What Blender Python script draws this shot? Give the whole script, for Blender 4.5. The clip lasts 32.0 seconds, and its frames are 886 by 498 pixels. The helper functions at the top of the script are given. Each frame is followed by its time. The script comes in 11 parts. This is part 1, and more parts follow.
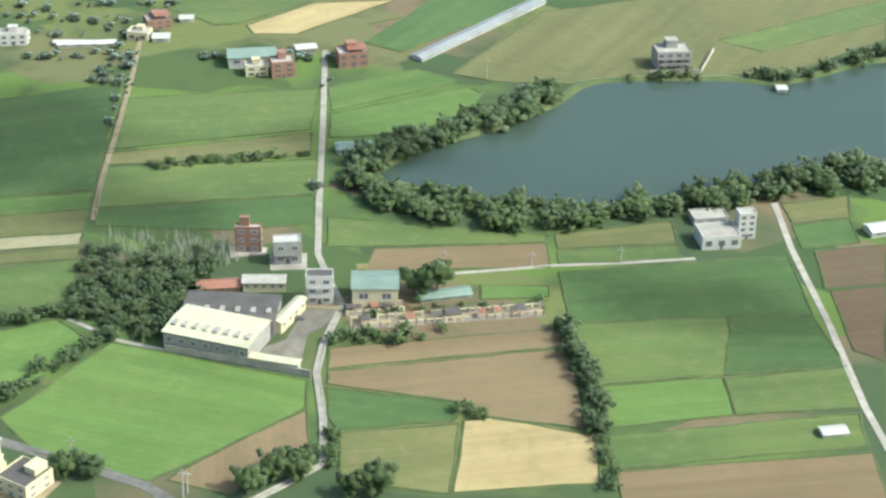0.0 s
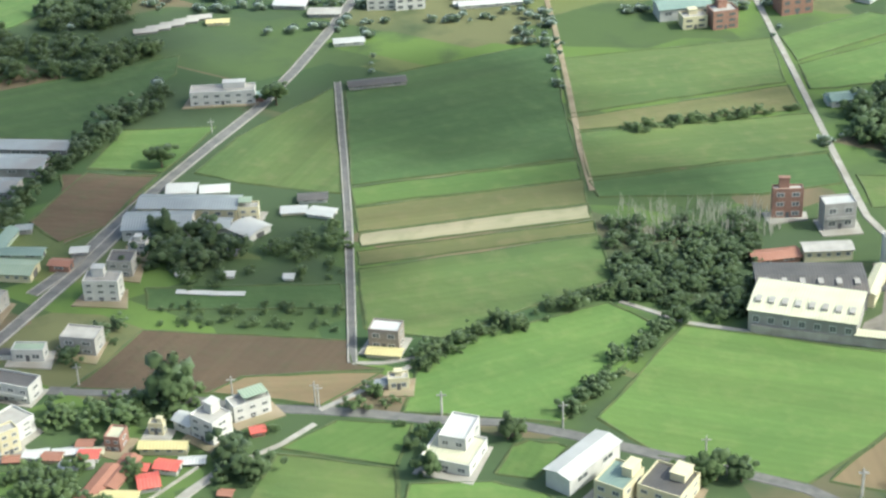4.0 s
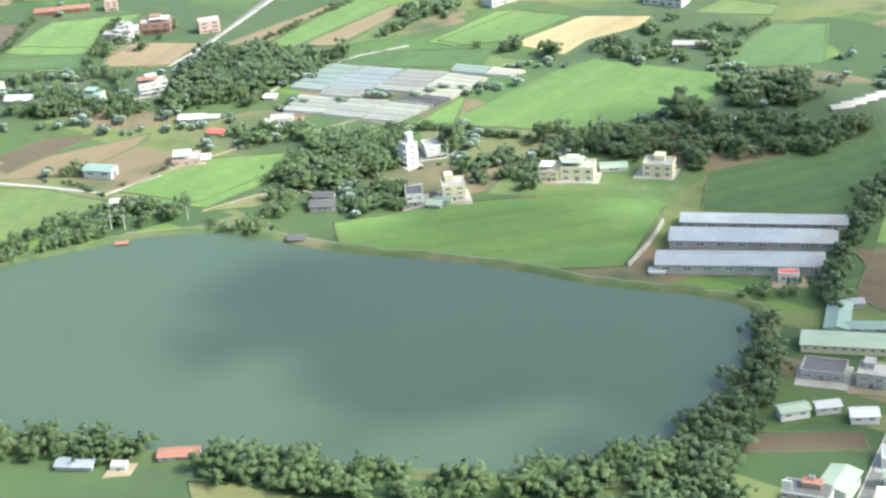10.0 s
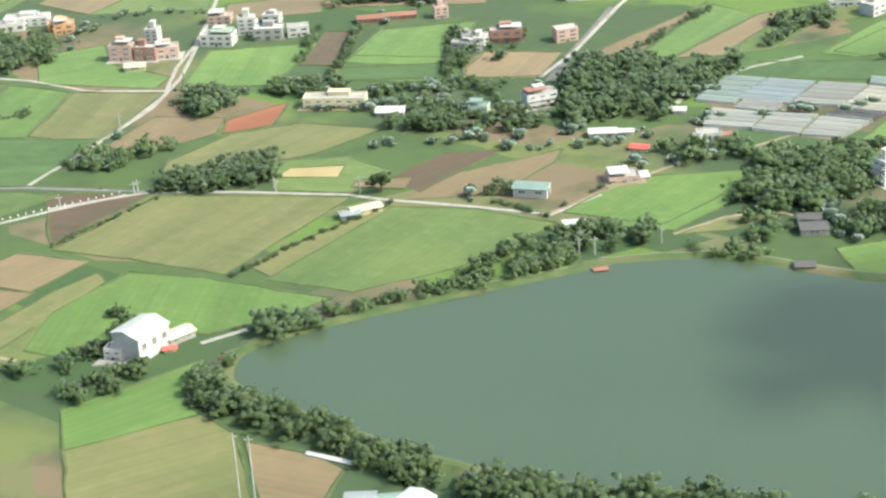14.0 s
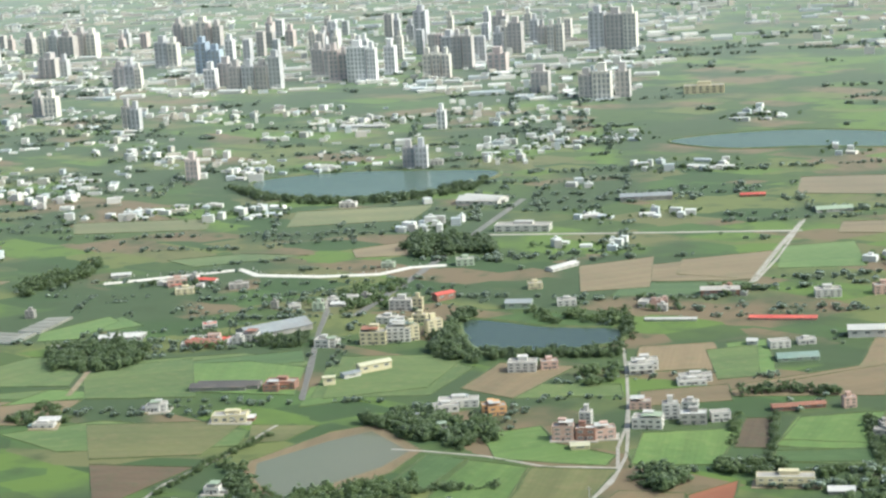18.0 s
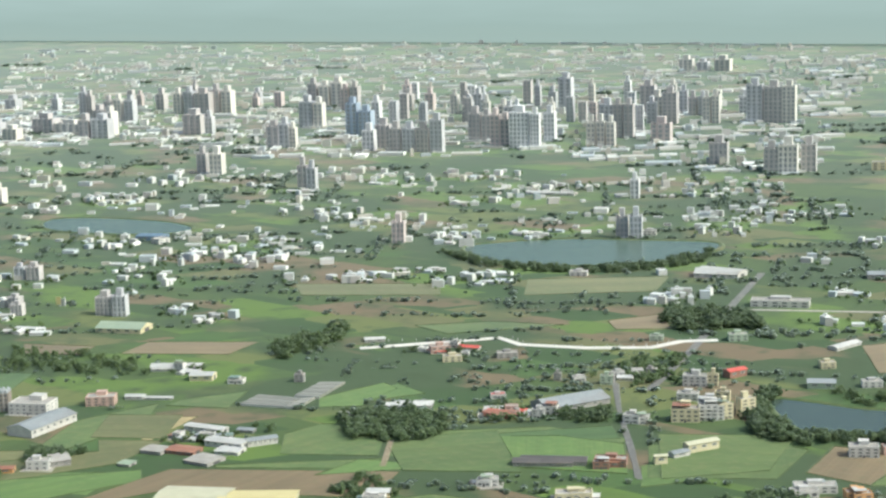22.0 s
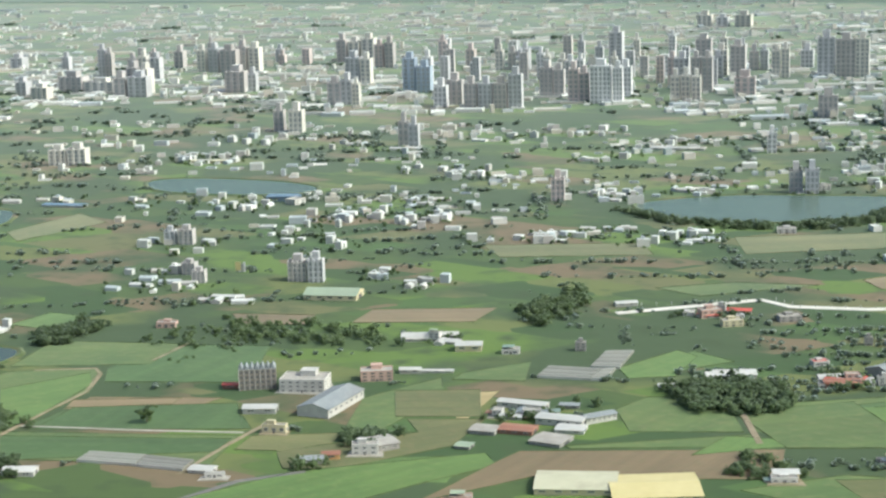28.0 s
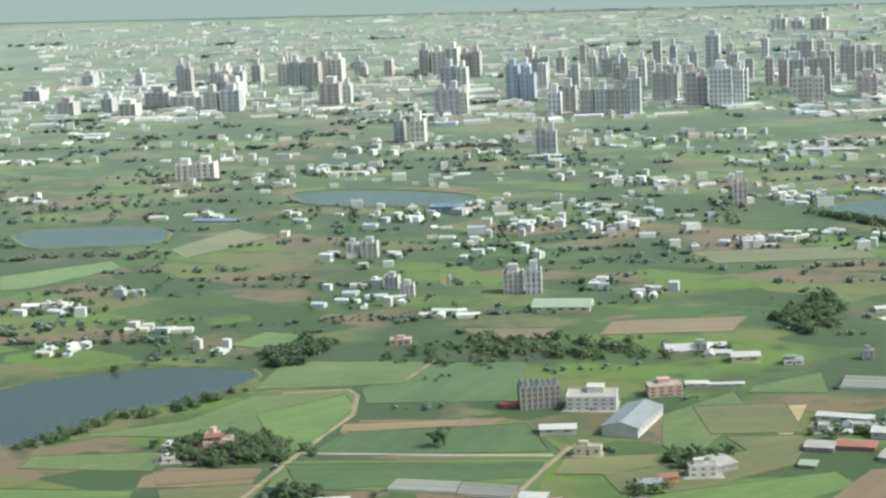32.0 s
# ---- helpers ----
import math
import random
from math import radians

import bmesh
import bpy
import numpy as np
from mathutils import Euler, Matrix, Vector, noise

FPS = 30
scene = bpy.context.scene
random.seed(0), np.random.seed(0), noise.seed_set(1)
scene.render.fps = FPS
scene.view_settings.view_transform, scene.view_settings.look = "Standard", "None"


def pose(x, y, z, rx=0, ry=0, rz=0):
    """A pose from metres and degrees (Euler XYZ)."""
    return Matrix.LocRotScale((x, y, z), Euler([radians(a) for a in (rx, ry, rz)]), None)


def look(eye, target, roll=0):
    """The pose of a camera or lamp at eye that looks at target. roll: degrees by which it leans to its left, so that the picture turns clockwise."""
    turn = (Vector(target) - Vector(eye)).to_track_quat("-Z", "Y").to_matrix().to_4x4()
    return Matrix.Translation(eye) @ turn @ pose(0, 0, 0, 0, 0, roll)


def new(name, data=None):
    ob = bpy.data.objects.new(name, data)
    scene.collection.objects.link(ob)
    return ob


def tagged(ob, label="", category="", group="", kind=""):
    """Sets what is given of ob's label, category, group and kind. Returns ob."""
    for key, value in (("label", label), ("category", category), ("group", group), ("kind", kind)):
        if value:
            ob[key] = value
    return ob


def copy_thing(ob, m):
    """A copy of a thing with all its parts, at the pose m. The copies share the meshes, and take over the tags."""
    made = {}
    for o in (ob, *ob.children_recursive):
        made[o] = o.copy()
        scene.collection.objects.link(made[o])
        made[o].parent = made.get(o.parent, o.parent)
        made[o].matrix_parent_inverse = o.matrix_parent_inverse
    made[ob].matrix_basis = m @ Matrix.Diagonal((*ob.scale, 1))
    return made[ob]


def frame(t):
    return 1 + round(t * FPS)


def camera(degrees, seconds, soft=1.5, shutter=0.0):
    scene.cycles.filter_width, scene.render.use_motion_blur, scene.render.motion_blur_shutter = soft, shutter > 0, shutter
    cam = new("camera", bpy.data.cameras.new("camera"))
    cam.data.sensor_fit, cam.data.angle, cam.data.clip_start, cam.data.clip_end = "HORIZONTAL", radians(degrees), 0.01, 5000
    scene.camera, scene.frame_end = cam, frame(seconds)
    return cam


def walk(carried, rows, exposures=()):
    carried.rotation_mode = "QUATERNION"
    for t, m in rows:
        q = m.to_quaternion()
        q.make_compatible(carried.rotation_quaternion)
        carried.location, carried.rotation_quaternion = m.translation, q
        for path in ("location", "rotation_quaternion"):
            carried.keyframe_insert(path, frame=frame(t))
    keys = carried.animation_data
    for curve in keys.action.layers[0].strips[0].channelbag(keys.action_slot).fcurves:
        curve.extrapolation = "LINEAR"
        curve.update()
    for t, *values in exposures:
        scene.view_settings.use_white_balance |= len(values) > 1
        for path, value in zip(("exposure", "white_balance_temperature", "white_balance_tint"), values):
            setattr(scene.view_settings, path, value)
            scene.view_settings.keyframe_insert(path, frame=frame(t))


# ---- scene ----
cam = camera(27.0, 32.0, soft=2.5)
walk(cam, [
    (0.0, pose(311.12, 136.41, 180.88, 61.600, -1.156, 19.037)),
    (0.5, pose(298.73, 137.49, 177.69, 62.142, 0.159, 19.022)),
    (1.0, pose(286.26, 138.37, 174.51, 62.548, 0.244, 19.558)),
    (1.5, pose(274.08, 138.89, 171.16, 62.902, -0.043, 20.031)),
    (2.0, pose(261.44, 139.65, 167.87, 61.371, -0.504, 19.093)),
    (2.5, pose(248.75, 140.51, 165.18, 61.310, 0.285, 19.045)),
    (3.0, pose(236.32, 141.39, 161.80, 61.198, 1.186, 18.937)),
    (3.5, pose(224.74, 142.04, 158.56, 61.298, 1.667, 19.107)),
    (5.5, pose(183.47, 150.45, 145.91, 61.646, 3.299, 21.272)),
    (6.0, pose(172.59, 149.89, 144.54, 60.735, 3.733, 21.281)),
    (6.5, pose(161.53, 149.57, 143.51, 59.613, 3.803, 21.332)),
    (7.0, pose(150.53, 149.03, 142.77, 59.032, 3.871, 21.603)),
    (7.5, pose(136.25, 148.63, 140.18, 59.812, 3.484, 22.024)),
    (8.0, pose(125.54, 138.55, 146.43, 61.108, 2.878, 22.042)),
    (8.5, pose(122.92, 123.95, 152.83, 61.684, 3.324, 22.566)),
    (9.0, pose(123.45, 108.99, 159.06, 62.424, 3.745, 23.425)),
    (9.5, pose(113.34, 97.21, 163.07, 62.932, 3.684, 23.663)),
    (10.0, pose(101.04, 95.70, 163.69, 63.907, 4.134, 24.008)),
    (10.5, pose(87.96, 94.51, 162.61, 64.455, 4.152, 24.238)),
    (11.0, pose(74.71, 93.53, 161.22, 64.371, 3.831, 24.396)),
    (11.5, pose(61.05, 92.98, 159.49, 64.210, 3.546, 24.453)),
    (12.0, pose(47.23, 92.24, 157.86, 63.885, 3.216, 24.414)),
    (12.5, pose(33.65, 90.91, 156.97, 63.810, 3.557, 23.986)),
    (13.0, pose(20.22, 90.59, 155.37, 63.962, 3.889, 23.717)),
    (13.5, pose(5.19, 90.06, 152.67, 64.374, 3.696, 23.469)),
    (15.5, pose(-54.09, 88.08, 144.77, 67.308, 3.255, 22.576)),
    (16.0, pose(-66.07, 81.44, 153.34, 68.754, 3.716, 22.365)),
    (16.5, pose(-61.76, 65.98, 156.30, 71.859, 4.093, 23.858)),
    (17.0, pose(-58.69, 50.13, 157.93, 73.815, 4.017, 25.306)),
    (17.5, pose(-59.58, 34.08, 160.02, 75.376, 3.478, 26.223)),
    (18.0, pose(-63.15, 18.57, 162.57, 77.677, 3.505, 27.573)),
    (18.5, pose(-69.86, 4.76, 166.95, 79.798, 3.067, 28.892)),
    (19.0, pose(-83.00, 4.13, 165.69, 80.218, 3.375, 29.777)),
    (19.5, pose(-95.64, 3.43, 164.92, 79.242, 3.632, 30.023)),
    (20.0, pose(-108.00, 1.68, 164.80, 79.960, 4.096, 29.971)),
    (20.5, pose(-120.05, 0.16, 164.57, 78.980, 2.529, 29.403)),
    (21.0, pose(-133.07, -1.54, 164.23, 79.754, 2.184, 29.132)),
    (21.5, pose(-146.14, -2.36, 162.61, 79.783, 1.884, 28.948)),
    (22.0, pose(-158.87, -2.83, 161.94, 79.844, 1.864, 28.711)),
    (22.5, pose(-171.83, -3.82, 161.09, 79.920, 1.819, 28.285)),
    (23.0, pose(-184.70, -4.25, 160.31, 79.108, 1.601, 27.207)),
    (23.5, pose(-197.87, -4.80, 159.17, 79.066, 1.468, 26.786)),
    (24.0, pose(-211.01, -4.77, 158.27, 79.001, 1.164, 26.320)),
    (24.5, pose(-224.47, -4.99, 157.50, 78.759, 0.701, 25.933)),
    (25.0, pose(-237.31, -5.64, 156.71, 78.492, 1.125, 26.119)),
    (25.5, pose(-248.45, -7.32, 155.91, 79.921, 1.961, 26.545)),
    (27.5, pose(-297.57, -9.33, 152.09, 79.006, 2.290, 25.172)),
    (28.0, pose(-309.75, -9.34, 150.79, 78.720, 1.756, 24.900)),
    (28.5, pose(-321.68, -9.73, 150.15, 78.400, 1.504, 24.684)),
    (29.0, pose(-333.99, -10.14, 149.14, 78.156, 1.603, 24.614)),
    (29.5, pose(-346.52, -9.82, 148.30, 77.988, 1.783, 24.397)),
    (30.0, pose(-359.16, -8.90, 146.96, 78.476, 2.565, 24.115)),
    (30.5, pose(-371.40, -8.68, 145.56, 78.516, 3.156, 23.741)),
    (31.0, pose(-383.48, -8.61, 144.52, 78.632, 3.203, 23.493)),
    (31.5, pose(-395.31, -8.48, 143.52, 78.964, 2.930, 23.585)),
    (32.0, pose(-407.28, -8.96, 142.63, 79.264, 2.851, 24.160)),
], exposures=[(0.0, 0.84, 5800, -1), (3.5, 0.86, 5800, 0), (6.0, 0.88, 5750, -1), (8.0, 1.14, 5650, -1), (10.0, 1.4, 5700, 2), (13.5, 1.1, 6000, 1), (16.0, 0.84, 6000, 2), (18.5, 0.48, 5850, 2), (28.0, 0.37, 5850, 2), (32.0, 0.41, 5850, 1)])

# ---- daylight: one sun, clear hazy sky ----
SUN_AZ, SUN_EL = radians(8), radians(44)
world = bpy.data.worlds.new("sky")
scene.world = world
world.use_nodes = True
wn = world.node_tree.nodes
sky = wn.new("ShaderNodeTexSky")
sky.sky_type, sky.sun_disc = "NISHITA", False
sky.sun_elevation, sky.sun_rotation = SUN_EL, radians(90) - SUN_AZ
sky.air_density, sky.dust_density, sky.ozone_density, sky.altitude = 1.2, 7.0, 1.0, 50
world.node_tree.links.new(sky.outputs[0], wn["Background"].inputs[0])
wn["Background"].inputs[1].default_value = 0.125
sun_data = bpy.data.lights.new("sun", "SUN")
sun_data.energy, sun_data.angle, sun_data.color = 2.2, radians(1.2), (1.0, 0.94, 0.82)
sun = new("sun", sun_data)
sun.matrix_world = look((math.cos(SUN_AZ) * math.cos(SUN_EL) * 900, math.sin(SUN_AZ) * math.cos(SUN_EL) * 900, math.sin(SUN_EL) * 900), (0, 0, 0))


# ---- materials ----
def nodes_of(name):
    m = bpy.data.materials.new(name)
    m.use_nodes = True
    nt = m.node_tree
    return m, nt, nt.nodes["Principled BSDF"], nt.nodes["Material Output"]


def noise_ramp(nt, coord, scale, c1, c2, lo=0.35, hi=0.65, detail=4.0):
    n = nt.nodes.new("ShaderNodeTexNoise")
    n.inputs["Scale"].default_value, n.inputs["Detail"].default_value = scale, detail
    nt.links.new(coord, n.inputs["Vector"])
    r = nt.nodes.new("ShaderNodeMapRange")
    r.inputs["From Min"].default_value, r.inputs["From Max"].default_value = lo, hi
    nt.links.new(n.outputs["Fac"], r.inputs["Value"])
    mix = nt.nodes.new("ShaderNodeMix")
    mix.data_type = "RGBA"
    nt.links.new(r.outputs["Result"], mix.inputs["Factor"])
    for sock, c in ((mix.inputs[6], c1), (mix.inputs[7], c2)):
        if isinstance(c, tuple):
            sock.default_value = (*c, 1)
        else:
            nt.links.new(c, sock)
    return mix.outputs[2], n


def vary(nt, colour, amount):
    """Lightens or darkens each object a little by its random number."""
    info = nt.nodes.new("ShaderNodeObjectInfo")
    r = nt.nodes.new("ShaderNodeMapRange")
    r.inputs["To Min"].default_value, r.inputs["To Max"].default_value = 1 - amount, 1 + amount
    nt.links.new(info.outputs["Random"], r.inputs["Value"])
    h = nt.nodes.new("ShaderNodeHueSaturation")
    nt.links.new(r.outputs["Result"], h.inputs["Value"])
    nt.links.new(colour, h.inputs["Color"])
    return h.outputs["Color"]


def bump(nt, bsdf, height, strength, distance):
    b = nt.nodes.new("ShaderNodeBump")
    b.inputs["Strength"].default_value, b.inputs["Distance"].default_value = strength, distance
    nt.links.new(height, b.inputs["Height"])
    nt.links.new(b.outputs["Normal"], bsdf.inputs["Normal"])


def grazing_gloss(nt, bsdf, out, amount, power=9.0):
    """Mixes in a pale sky gloss at low viewing angles, standing in for distance haze."""
    lw = nt.nodes.new("ShaderNodeLayerWeight")
    p = nt.nodes.new("ShaderNodeMath")
    p.operation = "POWER"
    p.inputs[1].default_value = power
    nt.links.new(lw.outputs["Facing"], p.inputs[0])
    k = nt.nodes.new("ShaderNodeMath")
    k.operation = "MULTIPLY"
    k.inputs[1].default_value = amount
    nt.links.new(p.outputs[0], k.inputs[0])
    g = nt.nodes.new("ShaderNodeBsdfGlossy")
    g.inputs["Roughness"].default_value = 0.9
    g.inputs["Color"].default_value = (0.87, 0.95, 0.92, 1)
    mx = nt.nodes.new("ShaderNodeMixShader")
    nt.links.new(k.outputs[0], mx.inputs[0])
    nt.links.new(bsdf.outputs[0], mx.inputs[1])
    nt.links.new(g.outputs[0], mx.inputs[2])
    nt.links.new(mx.outputs[0], out.inputs["Surface"])


def field_material(name, c1, c2, c3, row=1.6, gloss=0.6):
    """A crop or bare soil: long uneven strips along the plot, patches, fine grain and faint rows."""
    m, nt, bsdf, out = nodes_of(name)
    tc = nt.nodes.new("ShaderNodeTexCoord").outputs["Object"]
    info = nt.nodes.new("ShaderNodeObjectInfo")
    shift = nt.nodes.new("ShaderNodeVectorMath")
    shift.operation = "SCALE"
    shift.inputs["Scale"].default_value = 340.0
    nt.links.new(info.outputs["Random"], shift.inputs[0])
    own = nt.nodes.new("ShaderNodeVectorMath")
    own.operation = "ADD"
    nt.links.new(tc, own.inputs[0])
    nt.links.new(shift.outputs[0], own.inputs[1])
    big, n1 = noise_ramp(nt, own.outputs[0], 0.04, c1, c2, 0.3, 0.7, 5.0)
    fine, n2 = noise_ramp(nt, own.outputs[0], 0.3, big, c3, 0.5, 0.95, 8.0)
    mp = nt.nodes.new("ShaderNodeMapping")
    mp.inputs["Scale"].default_value = (0.05, 1.0, 1.0)
    nt.links.new(own.outputs[0], mp.inputs["Vector"])
    strip = nt.nodes.new("ShaderNodeTexNoise")
    strip.inputs["Scale"].default_value, strip.inputs["Detail"].default_value, strip.inputs["Roughness"].default_value = 0.16, 4.0, 0.65
    nt.links.new(mp.outputs[0], strip.inputs["Vector"])
    mr = nt.nodes.new("ShaderNodeMapRange")
    mr.inputs["From Min"].default_value, mr.inputs["From Max"].default_value = 0.3, 0.7
    mr.inputs["To Min"].default_value, mr.inputs["To Max"].default_value = 0.84, 1.14
    nt.links.new(strip.outputs["Fac"], mr.inputs["Value"])
    wv = nt.nodes.new("ShaderNodeTexWave")
    wv.bands_direction = "Y"
    wv.inputs["Scale"].default_value = 0.31 / row
    wv.inputs["Distortion"].default_value, wv.inputs["Detail Scale"].default_value = 1.2, 0.3
    nt.links.new(tc, wv.inputs["Vector"])
    rows = nt.nodes.new("ShaderNodeMapRange")
    rows.inputs["To Min"].default_value, rows.inputs["To Max"].default_value = 0.975, 1.015
    nt.links.new(wv.outputs["Fac"], rows.inputs["Value"])
    both = nt.nodes.new("ShaderNodeMath")
    both.operation = "MULTIPLY"
    nt.links.new(mr.outputs["Result"], both.inputs[0])
    nt.links.new(rows.outputs["Result"], both.inputs[1])
    h = nt.nodes.new("ShaderNodeHueSaturation")
    nt.links.new(both.outputs[0], h.inputs["Value"])
    nt.links.new(fine, h.inputs["Color"])
    nt.links.new(vary(nt, h.outputs["Color"], 0.1), bsdf.inputs["Base Color"])
    bsdf.inputs["Roughness"].default_value = 0.9
    bump(nt, bsdf, n2.outputs["Fac"], 0.5, 0.5)
    grazing_gloss(nt, bsdf, out, gloss)
    return m


def plain_material(name, c1, c2, scale=0.4, rough=0.8, metal=0.0, random_value=0.08, stain=None, gloss=0.0, bumpy=0.15):
    m, nt, bsdf, out = nodes_of(name)
    tc = nt.nodes.new("ShaderNodeTexCoord").outputs["Object"]
    col, n1 = noise_ramp(nt, tc, scale, c1, c2, 0.35, 0.7, 6.0)
    if stain:
        col, n3 = noise_ramp(nt, tc, scale * 0.25, col, stain, 0.55, 0.75, 8.0)
    nt.links.new(vary(nt, col, random_value), bsdf.inputs["Base Color"])
    bsdf.inputs["Roughness"].default_value, bsdf.inputs["Metallic"].default_value = rough, metal
    bump(nt, bsdf, n1.outputs["Fac"], bumpy, 0.1)
    if gloss:
        grazing_gloss(nt, bsdf, out, gloss)
    return m


def ribbed_material(name, c1, c2, pitch, rough=0.5, metal=0.0, stain=None):
    """Sheet metal with ribs running down the slope."""
    m, nt, bsdf, out = nodes_of(name)
    tc = nt.nodes.new("ShaderNodeTexCoord").outputs["Object"]
    col, n1 = noise_ramp(nt, tc, 0.25, c1, c2, 0.3, 0.7, 5.0)
    if stain:
        col, n3 = noise_ramp(nt, tc, 0.11, col, stain, 0.55, 0.7, 8.0)
    wv = nt.nodes.new("ShaderNodeTexWave")
    wv.bands_direction = "X"
    wv.inputs["Scale"].default_value = 0.314 / pitch
    nt.links.new(tc, wv.inputs["Vector"])
    nt.links.new(vary(nt, col, 0.08), bsdf.inputs["Base Color"])
    bsdf.inputs["Roughness"].default_value, bsdf.inputs["Metallic"].default_value = rough, metal
    bump(nt, bsdf, wv.outputs["Fac"], 0.5, 0.08)
    return m


def water_material(name, c1, c2):
    m, nt, bsdf, out = nodes_of(name)
    tc = nt.nodes.new("ShaderNodeTexCoord").outputs["Object"]
    col, n1 = noise_ramp(nt, tc, 0.012, c1, c2, 0.3, 0.7, 5.0)
    nt.links.new(col, bsdf.inputs["Base Color"])
    bsdf.inputs["Roughness"].default_value = 0.22
    n = nt.nodes.new("ShaderNodeTexNoise")
    n.inputs["Scale"].default_value, n.inputs["Detail"].default_value = 0.9, 5.0
    nt.links.new(tc, n.inputs["Vector"])
    bump(nt, bsdf, n.outputs["Fac"], 0.12, 0.3)
    return m


FIELD = {
    "rice": field_material("rice_leaves", (0.088, 0.158, 0.037), (0.122, 0.195, 0.046), (0.165, 0.22, 0.064)),
    "grass": field_material("meadow_grass", (0.078, 0.128, 0.036), (0.122, 0.168, 0.046), (0.17, 0.185, 0.07)),
    "dark": field_material("dark_crop_leaves", (0.055, 0.105, 0.03), (0.075, 0.13, 0.038), (0.1, 0.15, 0.05)),
    "brown": field_material("ploughed_soil", (0.18, 0.135, 0.072), (0.22, 0.162, 0.088), (0.155, 0.145, 0.068)),
    # Near the brown of ploughed_soil at about half the value.
    "dusk": field_material("dull_brown_soil", (0.095, 0.07, 0.042), (0.125, 0.085, 0.05), (0.08, 0.09, 0.04)),
    "straw": field_material("dry_straw", (0.33, 0.26, 0.12), (0.42, 0.34, 0.17), (0.24, 0.2, 0.09)),
    "olive": field_material("fallow_weeds", (0.115, 0.13, 0.045), (0.16, 0.16, 0.06), (0.2, 0.17, 0.08)),
    "red": field_material("red_soil", (0.25, 0.09, 0.045), (0.29, 0.11, 0.055), (0.2, 0.11, 0.06)),
    "pale": field_material("pale_gravel_strip", (0.36, 0.31, 0.2), (0.28, 0.27, 0.16), (0.16, 0.18, 0.08)),
}
FIELD["mud"] = water_material("muddy_water", (0.15, 0.168, 0.115), (0.175, 0.18, 0.128))
FIELD["mud"].node_tree.nodes["Principled BSDF"].inputs["Specular IOR Level"].default_value = 0.2
FIELD["yard"] = plain_material("worn_yard_paving", (0.13, 0.12, 0.1), (0.2, 0.185, 0.16), 0.3, 0.9, stain=(0.27, 0.25, 0.2))
M_BUND = plain_material("bund_weeds", (0.05, 0.08, 0.024), (0.1, 0.12, 0.04), 0.3, 0.9, gloss=0.3)
M_BANK = plain_material("bank_grass", (0.06, 0.1, 0.028), (0.12, 0.14, 0.05), 0.2, 0.9, gloss=0.3, stain=(0.2, 0.16, 0.09))
M_ASPHALT = plain_material("asphalt", (0.13, 0.128, 0.12), (0.19, 0.185, 0.17), 0.5, 0.85, gloss=0.4, stain=(0.23, 0.22, 0.19))
M_CONCRETE = plain_material("concrete", (0.3, 0.28, 0.24), (0.42, 0.4, 0.35), 0.5, 0.85, stain=(0.22, 0.2, 0.16), gloss=0.3)
M_DIRT = plain_material("dirt_track", (0.24, 0.19, 0.12), (0.34, 0.28, 0.19), 0.3, 0.9, stain=(0.12, 0.13, 0.05), gloss=0.3)
M_PALE = plain_material("pale_concrete", (0.6, 0.58, 0.52), (0.7, 0.68, 0.62), 0.2, 0.8, stain=(0.5, 0.48, 0.42))
M_PAINT = plain_material("road_paint", (0.6, 0.6, 0.55), (0.7, 0.7, 0.66), 1.0, 0.7)
WALLS = {
    "white": plain_material("white_render", (0.5, 0.495, 0.465), (0.62, 0.61, 0.57), 0.5, 0.8, stain=(0.45, 0.44, 0.4)),
    "cream": plain_material("cream_render", (0.55, 0.5, 0.33), (0.63, 0.58, 0.39), 0.5, 0.8, stain=(0.5, 0.44, 0.27)),
    "grey": plain_material("grey_render", (0.3, 0.29, 0.27), (0.4, 0.39, 0.36), 0.5, 0.85, stain=(0.2, 0.19, 0.18)),
    "tile": plain_material("brown_wall_tiles", (0.25, 0.215, 0.185), (0.31, 0.27, 0.235), 1.2, 0.6, stain=(0.2, 0.17, 0.15)),
    "brick": plain_material("red_brick", (0.28, 0.155, 0.115), (0.35, 0.205, 0.155), 1.5, 0.85, stain=(0.2, 0.125, 0.1)),
    "pink": plain_material("pink_tiles", (0.5, 0.34, 0.28), (0.58, 0.42, 0.35), 1.0, 0.7, stain=(0.4, 0.3, 0.25)),
    "orange": plain_material("orange_render", (0.6, 0.33, 0.14), (0.66, 0.4, 0.2), 0.8, 0.8),
    "blue": plain_material("blue_sheet", (0.15, 0.23, 0.31), (0.2, 0.28, 0.37), 0.8, 0.5),
    "green": plain_material("green_render", (0.36, 0.44, 0.33), (0.45, 0.52, 0.4), 0.8, 0.8),
}
